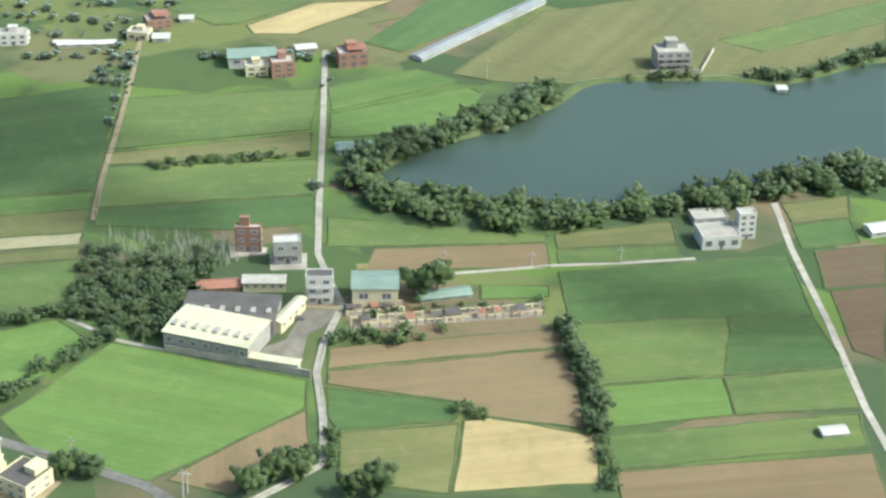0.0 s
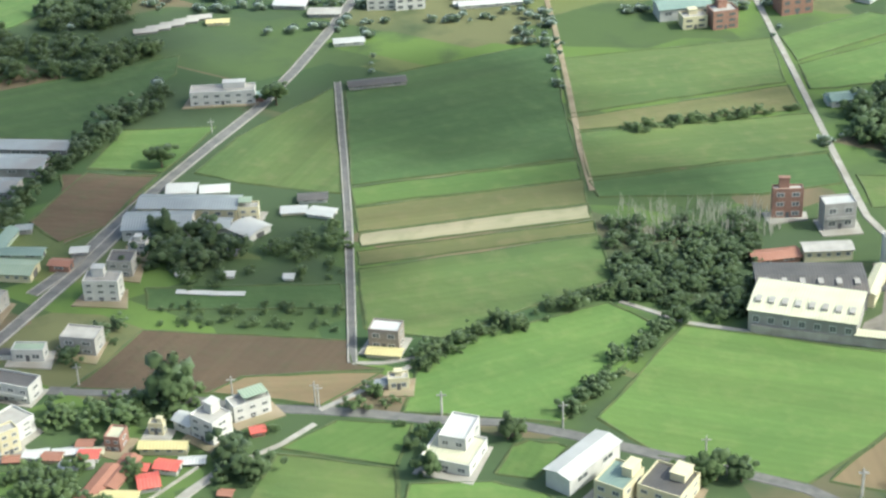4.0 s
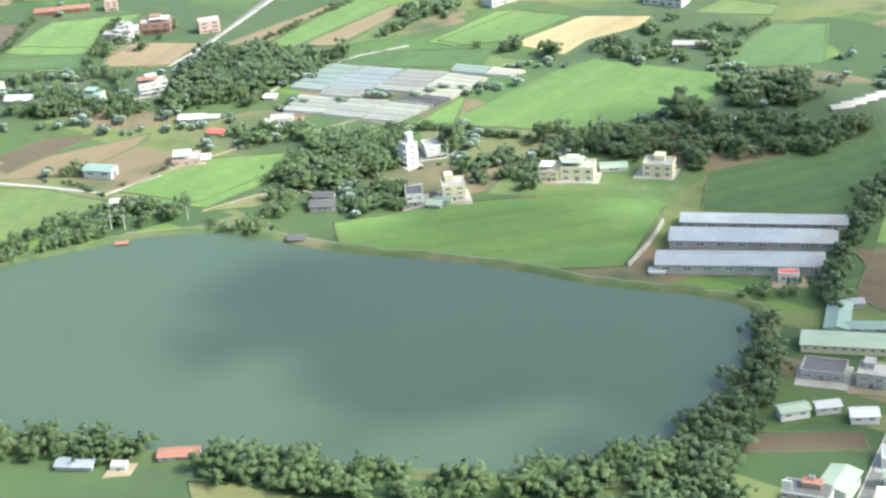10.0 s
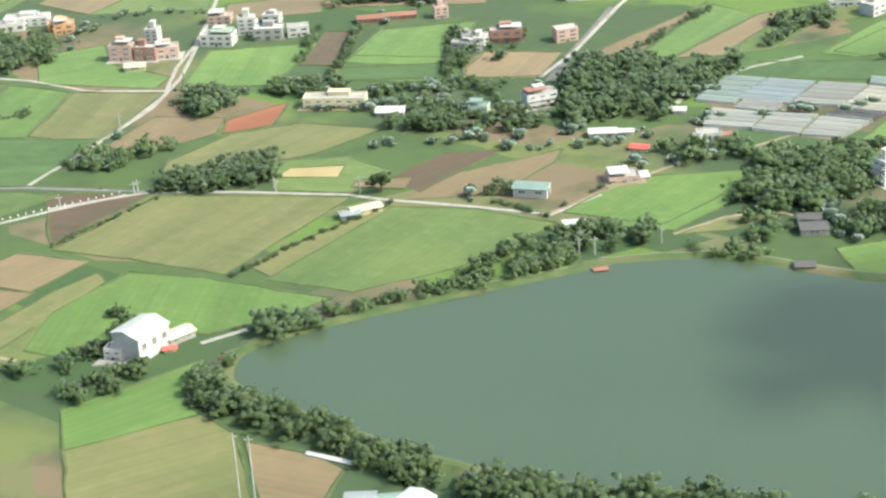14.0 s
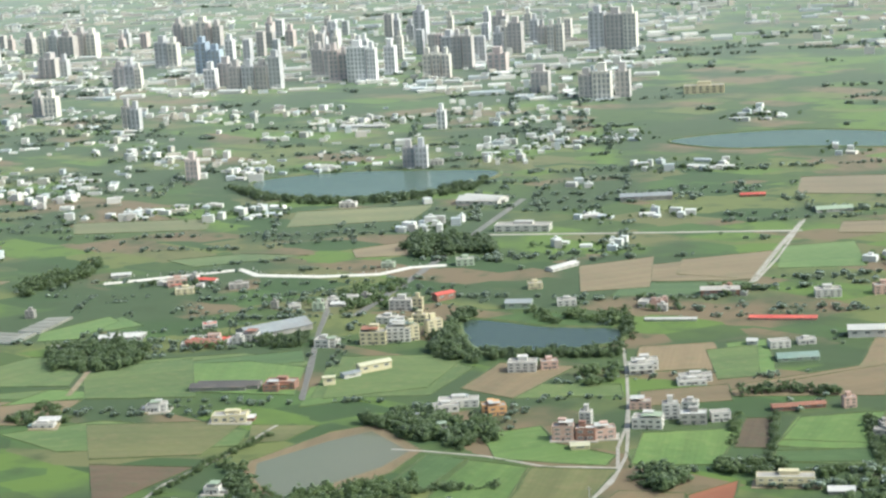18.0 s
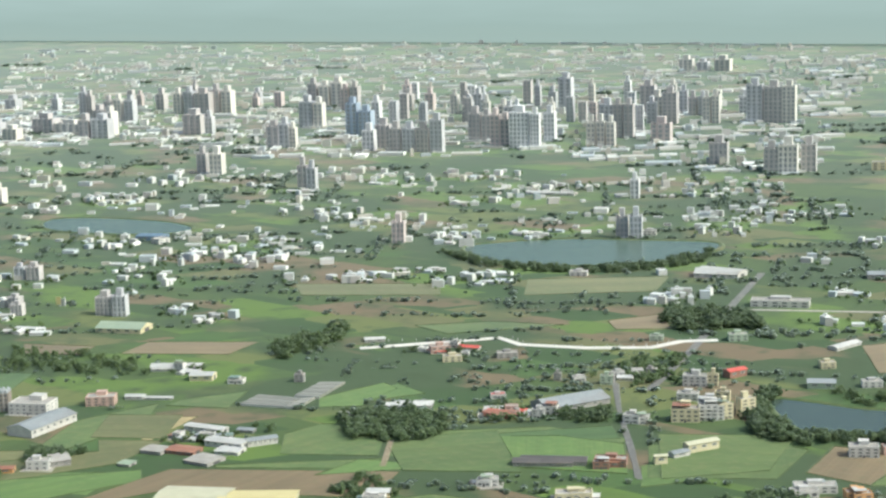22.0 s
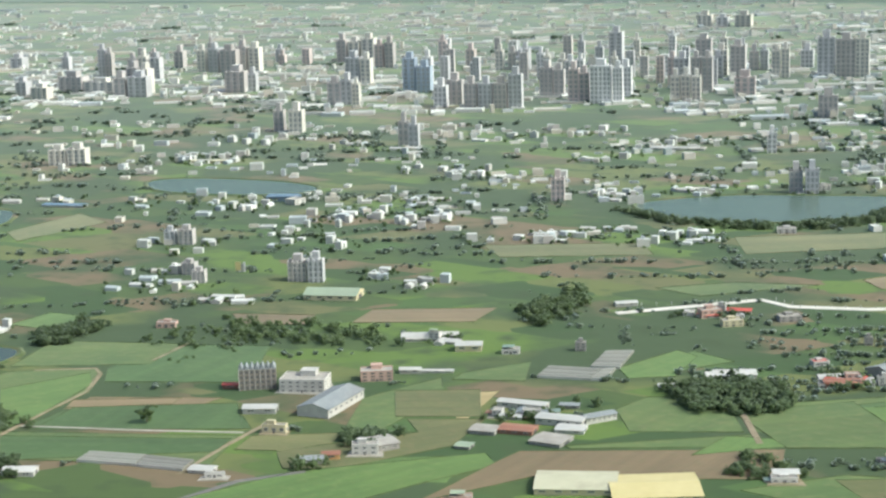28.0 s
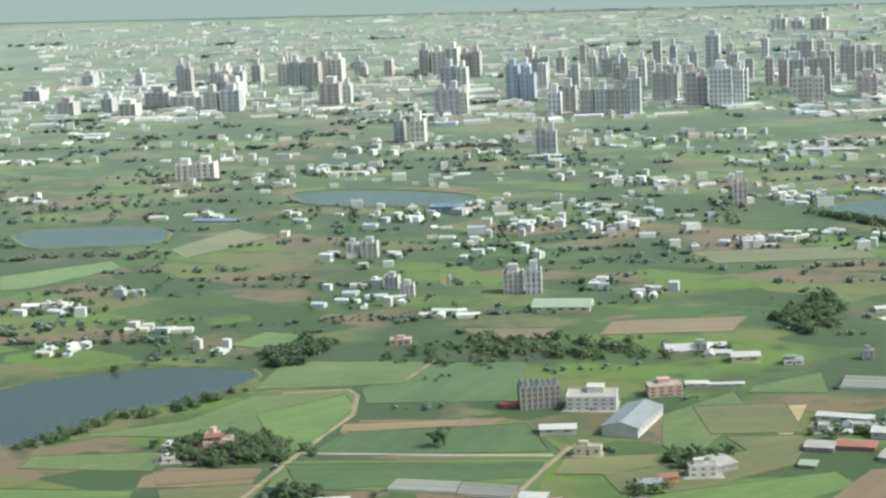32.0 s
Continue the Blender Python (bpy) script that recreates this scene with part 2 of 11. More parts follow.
ROOFS = {
    "slab": plain_material("roof_concrete", (0.33, 0.315, 0.28), (0.44, 0.42, 0.38), 0.4, 0.9, stain=(0.26, 0.25, 0.22)),
    "white": ribbed_material("white_sheet", (0.48, 0.48, 0.45), (0.58, 0.58, 0.545), 0.5, stain=(0.37, 0.35, 0.3)),
    "cream": ribbed_material("cream_sheet", (0.5, 0.49, 0.34), (0.58, 0.565, 0.41), 0.5, stain=(0.42, 0.4, 0.27)),
    "green": ribbed_material("pale_green_sheet", (0.29, 0.36, 0.26), (0.36, 0.43, 0.31), 0.5, stain=(0.3, 0.36, 0.27)),
    "teal": ribbed_material("faded_teal_sheet", (0.19, 0.265, 0.225), (0.25, 0.33, 0.285), 0.5, stain=(0.21, 0.235, 0.195)),
    "grey": ribbed_material("grey_sheet", (0.26, 0.285, 0.29), (0.33, 0.355, 0.36), 0.5, stain=(0.26, 0.26, 0.25)),
    "dark": ribbed_material("dark_grey_sheet", (0.09, 0.085, 0.078), (0.135, 0.125, 0.115), 0.5, stain=(0.17, 0.145, 0.12)),
    "red": ribbed_material("red_sheet", (0.52, 0.1, 0.08), (0.6, 0.15, 0.11), 0.5, stain=(0.42, 0.15, 0.12)),
    "rust": ribbed_material("rusty_tiles", (0.28, 0.13, 0.085), (0.36, 0.18, 0.12), 0.4, stain=(0.2, 0.13, 0.1)),
    "yellow": ribbed_material("yellow_sheet", (0.54, 0.47, 0.22), (0.6, 0.53, 0.27), 0.5),
    "blue": ribbed_material("blue_roof_sheet", (0.15, 0.23, 0.31), (0.2, 0.28, 0.36), 0.5),
}
M_FRAME = plain_material("window_frame", (0.5, 0.5, 0.48), (0.6, 0.6, 0.57), 2.0, 0.5)
M_STEEL = plain_material("steel_tank", (0.5, 0.52, 0.53), (0.62, 0.63, 0.64), 2.0, 0.3, metal=0.8)
M_POLE = plain_material("concrete_pole", (0.36, 0.35, 0.32), (0.45, 0.44, 0.4), 1.0, 0.8)
M_TRUNK = plain_material("bark", (0.1, 0.075, 0.05), (0.16, 0.12, 0.08), 2.0, 0.9)
M_DOOR = plain_material("dark_door", (0.08, 0.08, 0.085), (0.13, 0.13, 0.13), 1.0, 0.6)


def glass_material():
    m, nt, bsdf, out = nodes_of("window_glass")
    bsdf.inputs["Base Color"].default_value = (0.14, 0.15, 0.15, 1)
    bsdf.inputs["Roughness"].default_value = 0.12
    return m


def leaf_material(name, c1, c2, c3, shine=0.22):
    m, nt, bsdf, out = nodes_of(name)
    tc = nt.nodes.new("ShaderNodeTexCoord").outputs["Object"]
    col, n1 = noise_ramp(nt, tc, 0.12, c1, c2, 0.35, 0.65)
    geo = nt.nodes.new("ShaderNodeNewGeometry")
    mix = nt.nodes.new("ShaderNodeMix")
    mix.data_type = "RGBA"
    nt.links.new(geo.outputs["Random Per Island"], mix.inputs["Factor"])
    nt.links.new(col, mix.inputs[6])
    mix.inputs[7].default_value = (*c3, 1)
    nt.links.new(vary(nt, mix.outputs[2], 0.18), bsdf.inputs["Base Color"])
    bsdf.inputs["Roughness"].default_value = 0.8
    tr = nt.nodes.new("ShaderNodeBsdfTranslucent")
    nt.links.new(mix.outputs[2], tr.inputs["Color"])
    thin = nt.nodes.new("ShaderNodeMixShader")
    thin.inputs[0].default_value = 0.5
    nt.links.new(bsdf.outputs[0], thin.inputs[1])
    nt.links.new(tr.outputs[0], thin.inputs[2])
    grazing_gloss(nt, thin, out, shine, 2.2)
    return m


def ground_material():
    """Small fields of many crops, seen as far as the horizon."""
    m, nt, bsdf, out = nodes_of("farmland")
    tc = nt.nodes.new("ShaderNodeTexCoord").outputs["Object"]
    mp = nt.nodes.new("ShaderNodeMapping")
    mp.inputs["Rotation"].default_value, mp.inputs["Scale"].default_value = (0, 0, 0.42), (1.0, 1.9, 1.0)
    nt.links.new(tc, mp.inputs["Vector"])
    v = nt.nodes.new("ShaderNodeTexVoronoi")
    v.distance = "CHEBYCHEV"
    v.inputs["Scale"].default_value, v.inputs["Randomness"].default_value = 0.026, 0.7
    nt.links.new(mp.outputs[0], v.inputs["Vector"])
    ramp = nt.nodes.new("ShaderNodeValToRGB")
    sep = nt.nodes.new("ShaderNodeSeparateColor")
    nt.links.new(v.outputs["Color"], sep.inputs[0])
    nt.links.new(sep.outputs[0], ramp.inputs["Fac"])
    stops = [(0.0, (0.11, 0.175, 0.035)), (0.18, (0.048, 0.088, 0.028)), (0.34, (0.135, 0.16, 0.05)), (0.5, (0.07, 0.11, 0.032)),
             (0.68, (0.14, 0.145, 0.06)), (0.76, (0.17, 0.132, 0.075)), (0.84, (0.07, 0.125, 0.035)), (0.9, (0.17, 0.13, 0.075))]
    el = ramp.color_ramp.elements
    el[0].position, el[1].position = stops[0][0], 1.0
    el[0].color, el[1].color = (*stops[0][1], 1), (0.1, 0.17, 0.04, 1)
    for pos, c in stops[1:]:
        e = el.new(pos)
        e.color = (*c, 1)
    ramp.color_ramp.interpolation = "CONSTANT"
    scrub, n3 = noise_ramp(nt, tc, 0.013, ramp.outputs["Color"], (0.056, 0.088, 0.036), 0.49, 0.58, 5.0)
    fine, n2 = noise_ramp(nt, tc, 0.08, scrub, (0.05, 0.078, 0.03), 0.52, 0.75, 8.0)
    nt.links.new(fine, bsdf.inputs["Base Color"])
    bsdf.inputs["Roughness"].default_value = 0.9
    bump(nt, bsdf, n2.outputs["Fac"], 0.4, 0.6)
    grazing_gloss(nt, bsdf, out, 0.66, 14.0)
    return m


M_GLASS = glass_material()
M_WATER = water_material("murky_pond_water", (0.068, 0.098, 0.057), (0.077, 0.108, 0.062))
M_WATER.node_tree.nodes["Principled BSDF"].inputs["Specular IOR Level"].default_value = 0.6
M_CLEAR = water_material("dark_pond_water", (0.05, 0.077, 0.06), (0.06, 0.088, 0.068))
# Pale sky sheen of the far ponds put into base colour, reflection turned down.
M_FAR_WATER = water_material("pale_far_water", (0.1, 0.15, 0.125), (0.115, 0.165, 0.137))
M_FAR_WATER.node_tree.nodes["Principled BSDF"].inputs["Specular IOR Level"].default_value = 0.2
M_GROUND = ground_material()
M_LEAF = [leaf_material("broad_leaves", (0.108, 0.168, 0.058), (0.128, 0.19, 0.066), (0.145, 0.205, 0.075), 0.12),
          leaf_material("deep_green_leaves", (0.095, 0.15, 0.058), (0.112, 0.168, 0.066), (0.128, 0.182, 0.072), 0.12),
          leaf_material("bamboo_leaves", (0.065, 0.112, 0.03), (0.09, 0.145, 0.045), (0.115, 0.17, 0.055), 0.12),
          # Greyed green and stronger gloss put distance haze into the far trees.
          leaf_material("hazed_far_leaves", (0.085, 0.128, 0.066), (0.1, 0.142, 0.075), (0.115, 0.155, 0.083), 0.5)]


# ---- helpers for building ----
def empty(name, m=None):
    ob = new(name)
    ob.empty_display_size = 0.5
    if m is not None:
        ob.matrix_world = m
    return ob


def part(name, bm, material, parent=None, label=""):
    me = bpy.data.meshes.new(name)
    bm.to_mesh(me)
    bm.free()
    me.materials.append(material)
    ob = new(name, me)
    if parent is not None:
        ob.parent = parent
    if label:
        tagged(ob, label)
    return ob


def shared(name, me, parent, m=None):
    ob = new(name, me)
    ob.parent = parent
    if m is not None:
        ob.matrix_local = m
    return ob


def box(bm, x0, y0, z0, x1, y1, z1):
    v = [bm.verts.new(p) for p in ((x0, y0, z0), (x1, y0, z0), (x1, y1, z0), (x0, y1, z0), (x0, y0, z1), (x1, y0, z1), (x1, y1, z1), (x0, y1, z1))]
    for q in ((0, 3, 2, 1), (4, 5, 6, 7), (0, 1, 5, 4), (1, 2, 6, 5), (2, 3, 7, 6), (3, 0, 4, 7)):
        bm.faces.new([v[i] for i in q])
    return v


def boxes(*args):
    bm = bmesh.new()
    for a in args:
        box(bm, *a)
    return bm


def mesh_data(name, bm, material):
    me = bpy.data.meshes.new(name)
    bm.to_mesh(me)
    bm.free()
    me.materials.append(material)
    return me


def prism(bm, profile, x0, x1):
    """A closed (y, z) profile drawn out along x."""
    a = [bm.verts.new((x0, y, z)) for y, z in profile]
    b = [bm.verts.new((x1, y, z)) for y, z in profile]
    n = len(profile)
    bm.faces.new(a[::-1])
    bm.faces.new(b)
    for i in range(n):
        bm.faces.new((a[i], a[(i + 1) % n], b[(i + 1) % n], b[i]))


def cylinder(bm, x, y, z0, z1, r0, r1, n=8):
    lo = [bm.verts.new((x + r0 * math.cos(2 * math.pi * i / n), y + r0 * math.sin(2 * math.pi * i / n), z0)) for i in range(n)]
    hi = [bm.verts.new((x + r1 * math.cos(2 * math.pi * i / n), y + r1 * math.sin(2 * math.pi * i / n), z1)) for i in range(n)]
    for i in range(n):
        bm.faces.new((lo[i], lo[(i + 1) % n], hi[(i + 1) % n], hi[i]))
    bm.faces.new(hi)
    bm.faces.new(lo[::-1])


def window_unit():
    """Frame bars and pane of a window one metre square, to be scaled."""
    fr = boxes((-0.5, -0.06, 0, -0.42, 0.02, 1), (0.42, -0.06, 0, 0.5, 0.02, 1), (-0.42, -0.06, 0, 0.42, 0.02, 0.08), (-0.42, -0.06, 0.92, 0.42, 0.02, 1), (-0.03, -0.05, 0.08, 0.03, 0.02, 0.92))
    gl = boxes((-0.42, -0.02, 0.08, 0.42, 0.03, 0.92))
    return mesh_data("window", fr, M_FRAME), mesh_data("pane", gl, M_GLASS)


WIN_FRAME, WIN_PANE = window_unit()
WIN_DARK = mesh_data("window", boxes((-0.5, -0.04, 0, 0.5, 0.03, 1)), M_GLASS)


def window(parent, x, y, z, w, h, turn, full=True):
    m = pose(x, y, z, 0, 0, turn) @ Matrix.Diagonal((w, 1, h, 1))
    if full:
        ob = shared("window", WIN_FRAME, parent, m)
        shared("pane", WIN_PANE, ob)
    else:
        shared("window", WIN_DARK, parent, m)


LOOKS = {"white": "white rendered", "cream": "cream rendered", "grey": "weathered grey concrete", "tile": "brown tiled", "brick": "red brick", "pink": "pink tiled",
         "orange": "orange rendered", "blue": "blue clad", "green": "pale green rendered"}
ROOF_WORDS = {"slab": "concrete", "white": "white sheet", "cream": "cream sheet", "green": "pale green sheet", "teal": "faded teal sheet", "grey": "grey sheet", "dark": "dark grey sheet",
              "red": "red sheet", "rust": "rusty brown", "yellow": "yellow sheet", "blue": "blue sheet"}


def facade(parent, w, d, h, floors, full, sides=True, near_cols=None):
    fh = h / floors
    cols = near_cols or max(2, min(6, round(w / 2.4)))
    scols = max(1, min(4, round(d / 3.0)))
    for k in range(floors):
        z = k * fh + fh * 0.32
        for i in range(cols):
            window(parent, -w / 2 + w * (i + 0.5) / cols, -d / 2, z, w / cols * 0.5, fh * 0.45, 0, full)
        if sides:
            for i in range(scols):
                y = -d / 2 + d * (i + 0.5) / scols
                window(parent, w / 2, y, z, d / scols * 0.4, fh * 0.42, 90, full)


def house(x, y, rot, w, d, h, floors, wall="white", roof="slab", tower=0.5, full=True, tank=False, balcony=False, few=False, plain=False):
    """A flat-roofed concrete house: wall with parapet, roof slab, stair tower, windows."""
    ob = empty("house", pose(x, y, 0, 0, 0, rot))
    full = full and y < 470
    h = h if plain else h * 0.85
    luck = random.Random(int(x * 7 + y * 13))
    word = {1: "one", 2: "two", 3: "three", 4: "four", 5: "five", 6: "six", 7: "seven"}.get(floors, "many")
    tagged(ob, f"{LOOKS[wall]} {word}-storey house with flat {ROOF_WORDS[roof]} roof", "house", "village houses")
    p, t = 0.35, 0.15
    part("wall", boxes((-w / 2, -d / 2, -0.3, w / 2, d / 2, h), (-w / 2, -d / 2, h, w / 2, -d / 2 + t, h + p), (-w / 2, d / 2 - t, h, w / 2, d / 2, h + p),
                       (-w / 2, -d / 2 + t, h, -w / 2 + t, d / 2 - t, h + p), (w / 2 - t, -d / 2 + t, h, w / 2, d / 2 - t, h + p)), WALLS[wall], ob)
    part("roof", boxes((-w / 2 + t, -d / 2 + t, h, w / 2 - t, d / 2 - t, h + 0.06)), ROOFS[roof], ob)
    if tower > 0:
        tw, td, th = w * 0.34, d * 0.45, min(2.0, h * 0.45)
        tx = (tower - 0.5) * (w - tw) * 0.9
        part("stair_tower", boxes((tx - tw / 2, d / 2 - td - t, h + 0.06, tx + tw / 2, d / 2 - t - 0.01, h + th), (tx - tw / 2 - 0.12, d / 2 - td - t - 0.12, h + th, tx + tw / 2 + 0.12, d / 2 - t + 0.1, h + th + 0.12)), WALLS[wall], ob)
    if not plain and y < 560 and luck.random() < 0.4 and w > 3 and floors < 5:
        sx = luck.choice((-1, 1)) * w * 0.14
        rx, rz = w * 0.33, h + luck.uniform(0.9, 1.3)
        post = [(sx + i * (rx - 0.12) - 0.05, j * d * 0.4 - 0.05, h, sx + i * (rx - 0.12) + 0.05, j * d * 0.4 + 0.05, rz) for i in (-1, 1) for j in (-1, 0.9)]
        shelter = part("roof_shelter", boxes((sx - rx, -d * 0.46, rz, sx + rx, d * 0.44, rz + 0.08)), ROOFS[luck.choice(("teal", "white", "grey", "rust", "green", "white"))], ob, "sheet roof on thin posts")
        for q in post:
            part("post", boxes(q), M_STEEL, shelter)
    if y < 470:
        bm = bmesh.new()
        ring = [(-w * 0.5 - luck.uniform(0.5, 2), -d * 0.5 - luck.uniform(0.8, 2.6)), (w * 0.5 + luck.uniform(0.3, 2), -d * 0.5 - luck.uniform(0.8, 2.6)), (w * 0.5 + luck.uniform(0.3, 1.6), d * 0.5 + luck.uniform(0.2, 1)), (-w * 0.5 - luck.uniform(0.3, 1.6), d * 0.5 + luck.uniform(0.2, 1))]
        zy = next_level([(x - w, y - w), (x + w, y + w)]) + 0.0635
        low, top = [bm.verts.new((*q, -0.1)) for q in ring], [bm.verts.new((*q, zy)) for q in ring]
        bm.faces.new(top)
        for i in range(4):
            bm.faces.new((low[i], low[(i + 1) % 4], top[(i + 1) % 4], top[i]))
        part("yard", bm, luck.choice((M_CONCRETE, M_DIRT, M_CONCRETE)), ob, "paved yard round the house")
        if not plain and luck.random() < 0.6:
            lw, lh, side = luck.uniform(1.2, 2.4), min(h * 0.5, luck.uniform(1.1, 1.6)), luck.choice((-1, 1))
            ax, bx = sorted((side * w / 2, side * (w / 2 + lw)))
            annex = part("annex", boxes((ax, -d * 0.3, 0, bx, d * 0.42, lh)), WALLS[luck.choice(("grey", "brick", wall))], ob)
            part("annex_roof", boxes((ax - 0.15, -d * 0.34, lh, bx + 0.15, d * 0.46, lh + 0.1)), ROOFS[luck.choice(("rust", "grey", "teal", "white", "dark"))], annex)
    if tank:
        bm = bmesh.new()
        cylinder(bm, -w * 0.28, d * 0.2, h + 0.06, h + 1.1, 0.42, 0.42, 10)
        part("water_tank", bm, M_STEEL, ob, "steel water tank")
    if balcony and floors > 1:
        fh = h / floors
        for k in range(1, floors):
            part("balcony", boxes((-w * 0.45, -d / 2 - 0.7, k * fh - 0.12, w * 0.45, -d / 2, k * fh), (-w * 0.45, -d / 2 - 0.7, k * fh, w * 0.45, -d / 2 - 0.62, k * fh + 0.55)), WALLS[wall], ob)
    facade(ob, w, d, h, floors, full, not few, 2 if few else None)
    part("door", boxes((-0.32, -d / 2 - 0.03, 0, 0.32, -d / 2 + 0.02, min(1.3, h / floors * 0.75))), M_DOOR, ob)
    return ob


def apartment(x, y, rot, w, d, h):
    """An eight-storey block: tiled front with two columns of balconies, open galleries on the sunny side, signs and sheds on the roof."""
    ob = empty("apartment_block", pose(x, y, 0, 0, 0, rot))
    tagged(ob, "brown tiled eight-storey apartment block with white side galleries", "apartment block")
    part("wall", boxes((-w / 2, -d / 2, -0.3, w / 2 - 0.7, d / 2, h)), WALLS["tile"], ob)
    part("roof", boxes((-w / 2 + 0.12, -d / 2 + 0.12, h, w / 2 - 0.2, d / 2 - 0.12, h + 0.06)), ROOFS["dark"], ob)
    for q in ((-w / 2, -d / 2, h, w / 2 - 0.7, -d / 2 + 0.1, h + 0.28), (-w / 2, d / 2 - 0.1, h, w / 2 - 0.7, d / 2, h + 0.28), (-w / 2, -d / 2 + 0.1, h, -w / 2 + 0.1, d / 2 - 0.1, h + 0.28)):
        part("parapet", boxes(q), WALLS["white"], ob, "pale parapet")
    fh = h / 8
    for k in range(8):
        z = k * fh
        part("gallery", boxes((w / 2 - 0.7, -d / 2, z, w / 2, d / 2, z + 0.1), (w / 2 - 0.06, -d / 2, z + 0.1, w / 2, d / 2, z + 0.42)), WALLS["white"], ob, "white open gallery")
        for i in (-0.42, -0.1):
            bal = part("balcony", boxes((w * i - 0.35, -d / 2 - 0.3, z + 0.25, w * i + 0.35, -d / 2, z + 0.33), (w * i - 0.35, -d / 2 - 0.3, z + 0.33, w * i + 0.35, -d / 2 - 0.24, z + 0.55)), WALLS["white"], ob)
            shared("window", WIN_DARK, bal, pose(w * i, -d / 2, z + 0.33) @ Matrix.Diagonal((0.55, 1, 0.6, 1)))
        window(ob, w * 0.22, -d / 2, z + 0.4, 0.4, 0.4, 0, False)
        for j in (-0.25, 0.2):
            window(ob, w / 2 - 0.7, d * j, z + 0.15, 0.7, 0.75, 90, False)
    for j in (-0.5, -0.17, 0.17, 0.44):
        part("pier", boxes((w / 2 - 0.16, d * j, -0.3, w / 2 - 0.02, d * j + 0.2, h + 0.3)), WALLS["white"], ob)
    sign = part("roof_sign", boxes((-w / 2 + 0.1, -d / 2 + 0.2, h + 0.35, -w / 2 + 1.6, -d / 2 + 0.45, h + 2.1)), WALLS["white"], ob, "blank white sign box on posts")
    for i in (0.3, 1.3):
        part("post", boxes((-w / 2 + i, -d / 2 + 0.28, h, -w / 2 + i + 0.1, -d / 2 + 0.38, h + 0.35)), M_STEEL, sign)
    part("roof_shed", boxes((-w * 0.12, d * 0.05, h + 0.06, w * 0.28, d * 0.42, h + 0.9)), WALLS["tile"], ob)
    part("shed_roof", boxes((-w * 0.14, d * 0.02, h + 0.9, w * 0.3, d * 0.46, h + 0.98)), ROOFS["rust"], ob)
    for i in (0.02, 0.1):
        bm = bmesh.new()
        cylinder(bm, w * i, d * 0.3, h + 0.98, h + 1.7, 0.22, 0.22, 9)
        part("water_tank", bm, M_STEEL, ob, "steel water tank")
    part("porch", boxes((w / 2, -d * 0.45, 0, w / 2 + 1.5, d * 0.2, 0.9), (w / 2, -d * 0.48, 0.9, w / 2 + 1.7, d * 0.24, 1.05)), WALLS["white"], ob)
    return ob


def shed(x, y, rot, w, d, h, rise, wall="white", roof="white", full=True, arch=False, doors=1, bays=4, vents=0, true=False):
    """A long building under a pitched or arched sheet roof whose ridge runs along its width."""
    ob = empty("shed", pose(x, y, 0, 0, 0, rot))
    shape = "arched" if arch else "pitched"
    h = h if true else h * 0.72
    tagged(ob, f"{LOOKS[wall]} shed under a {shape} {ROOF_WORDS[roof]} roof", "shed", "farm sheds")
    n = 8 if arch else 2
    top = [(-d / 2 + d * i / n, h + rise * (math.sin(math.pi * i / n) if arch else 1 - abs(2 * i / n - 1))) for i in range(n + 1)]
    bm = bmesh.new()
    prism(bm, [(-d / 2, -0.3), (d / 2, -0.3)] + [(a, b - 0.05) for a, b in top[::-1]], -w / 2, w / 2)
    bmesh.ops.recalc_face_normals(bm, faces=bm.faces)
    part("wall", bm, WALLS[wall], ob)
    eave = 0.35
    over = [(top[0][0] - eave, top[0][1] - eave * rise / d * 1.6)] + top[1:-1] + [(top[-1][0] + eave, top[-1][1] - eave * rise / d * 1.6)]
    bm = bmesh.new()
    prism(bm, [(a, b + 0.1) for a, b in over] + [(a, b) for a, b in over[::-1]], -w / 2 - 0.25, w / 2 + 0.25)
    bmesh.ops.recalc_face_normals(bm, faces=bm.faces)
    part("roof", bm, ROOFS[roof], ob)
    for i in range(bays):
        window(ob, -w / 2 + w * (i + 0.5) / bays, -d / 2, h * 0.45, w / bays * 0.45, h * 0.32, 0, full)
    for i in range(doors):
        part("door", boxes((w / 2 - 0.02, -d * 0.18, 0, w / 2 + 0.05, d * 0.18, h * 0.8)), M_DOOR, ob)
    for i in range(vents):
        vx = -w / 2 + w * (i + 0.5) / vents
        part("roof_vent", boxes((vx - 0.45, -d * 0.3, h + rise * 0.42, vx + 0.45, -d * 0.12, h + rise * 0.42 + 0.55)), ROOFS["slab"], ob)
    return ob


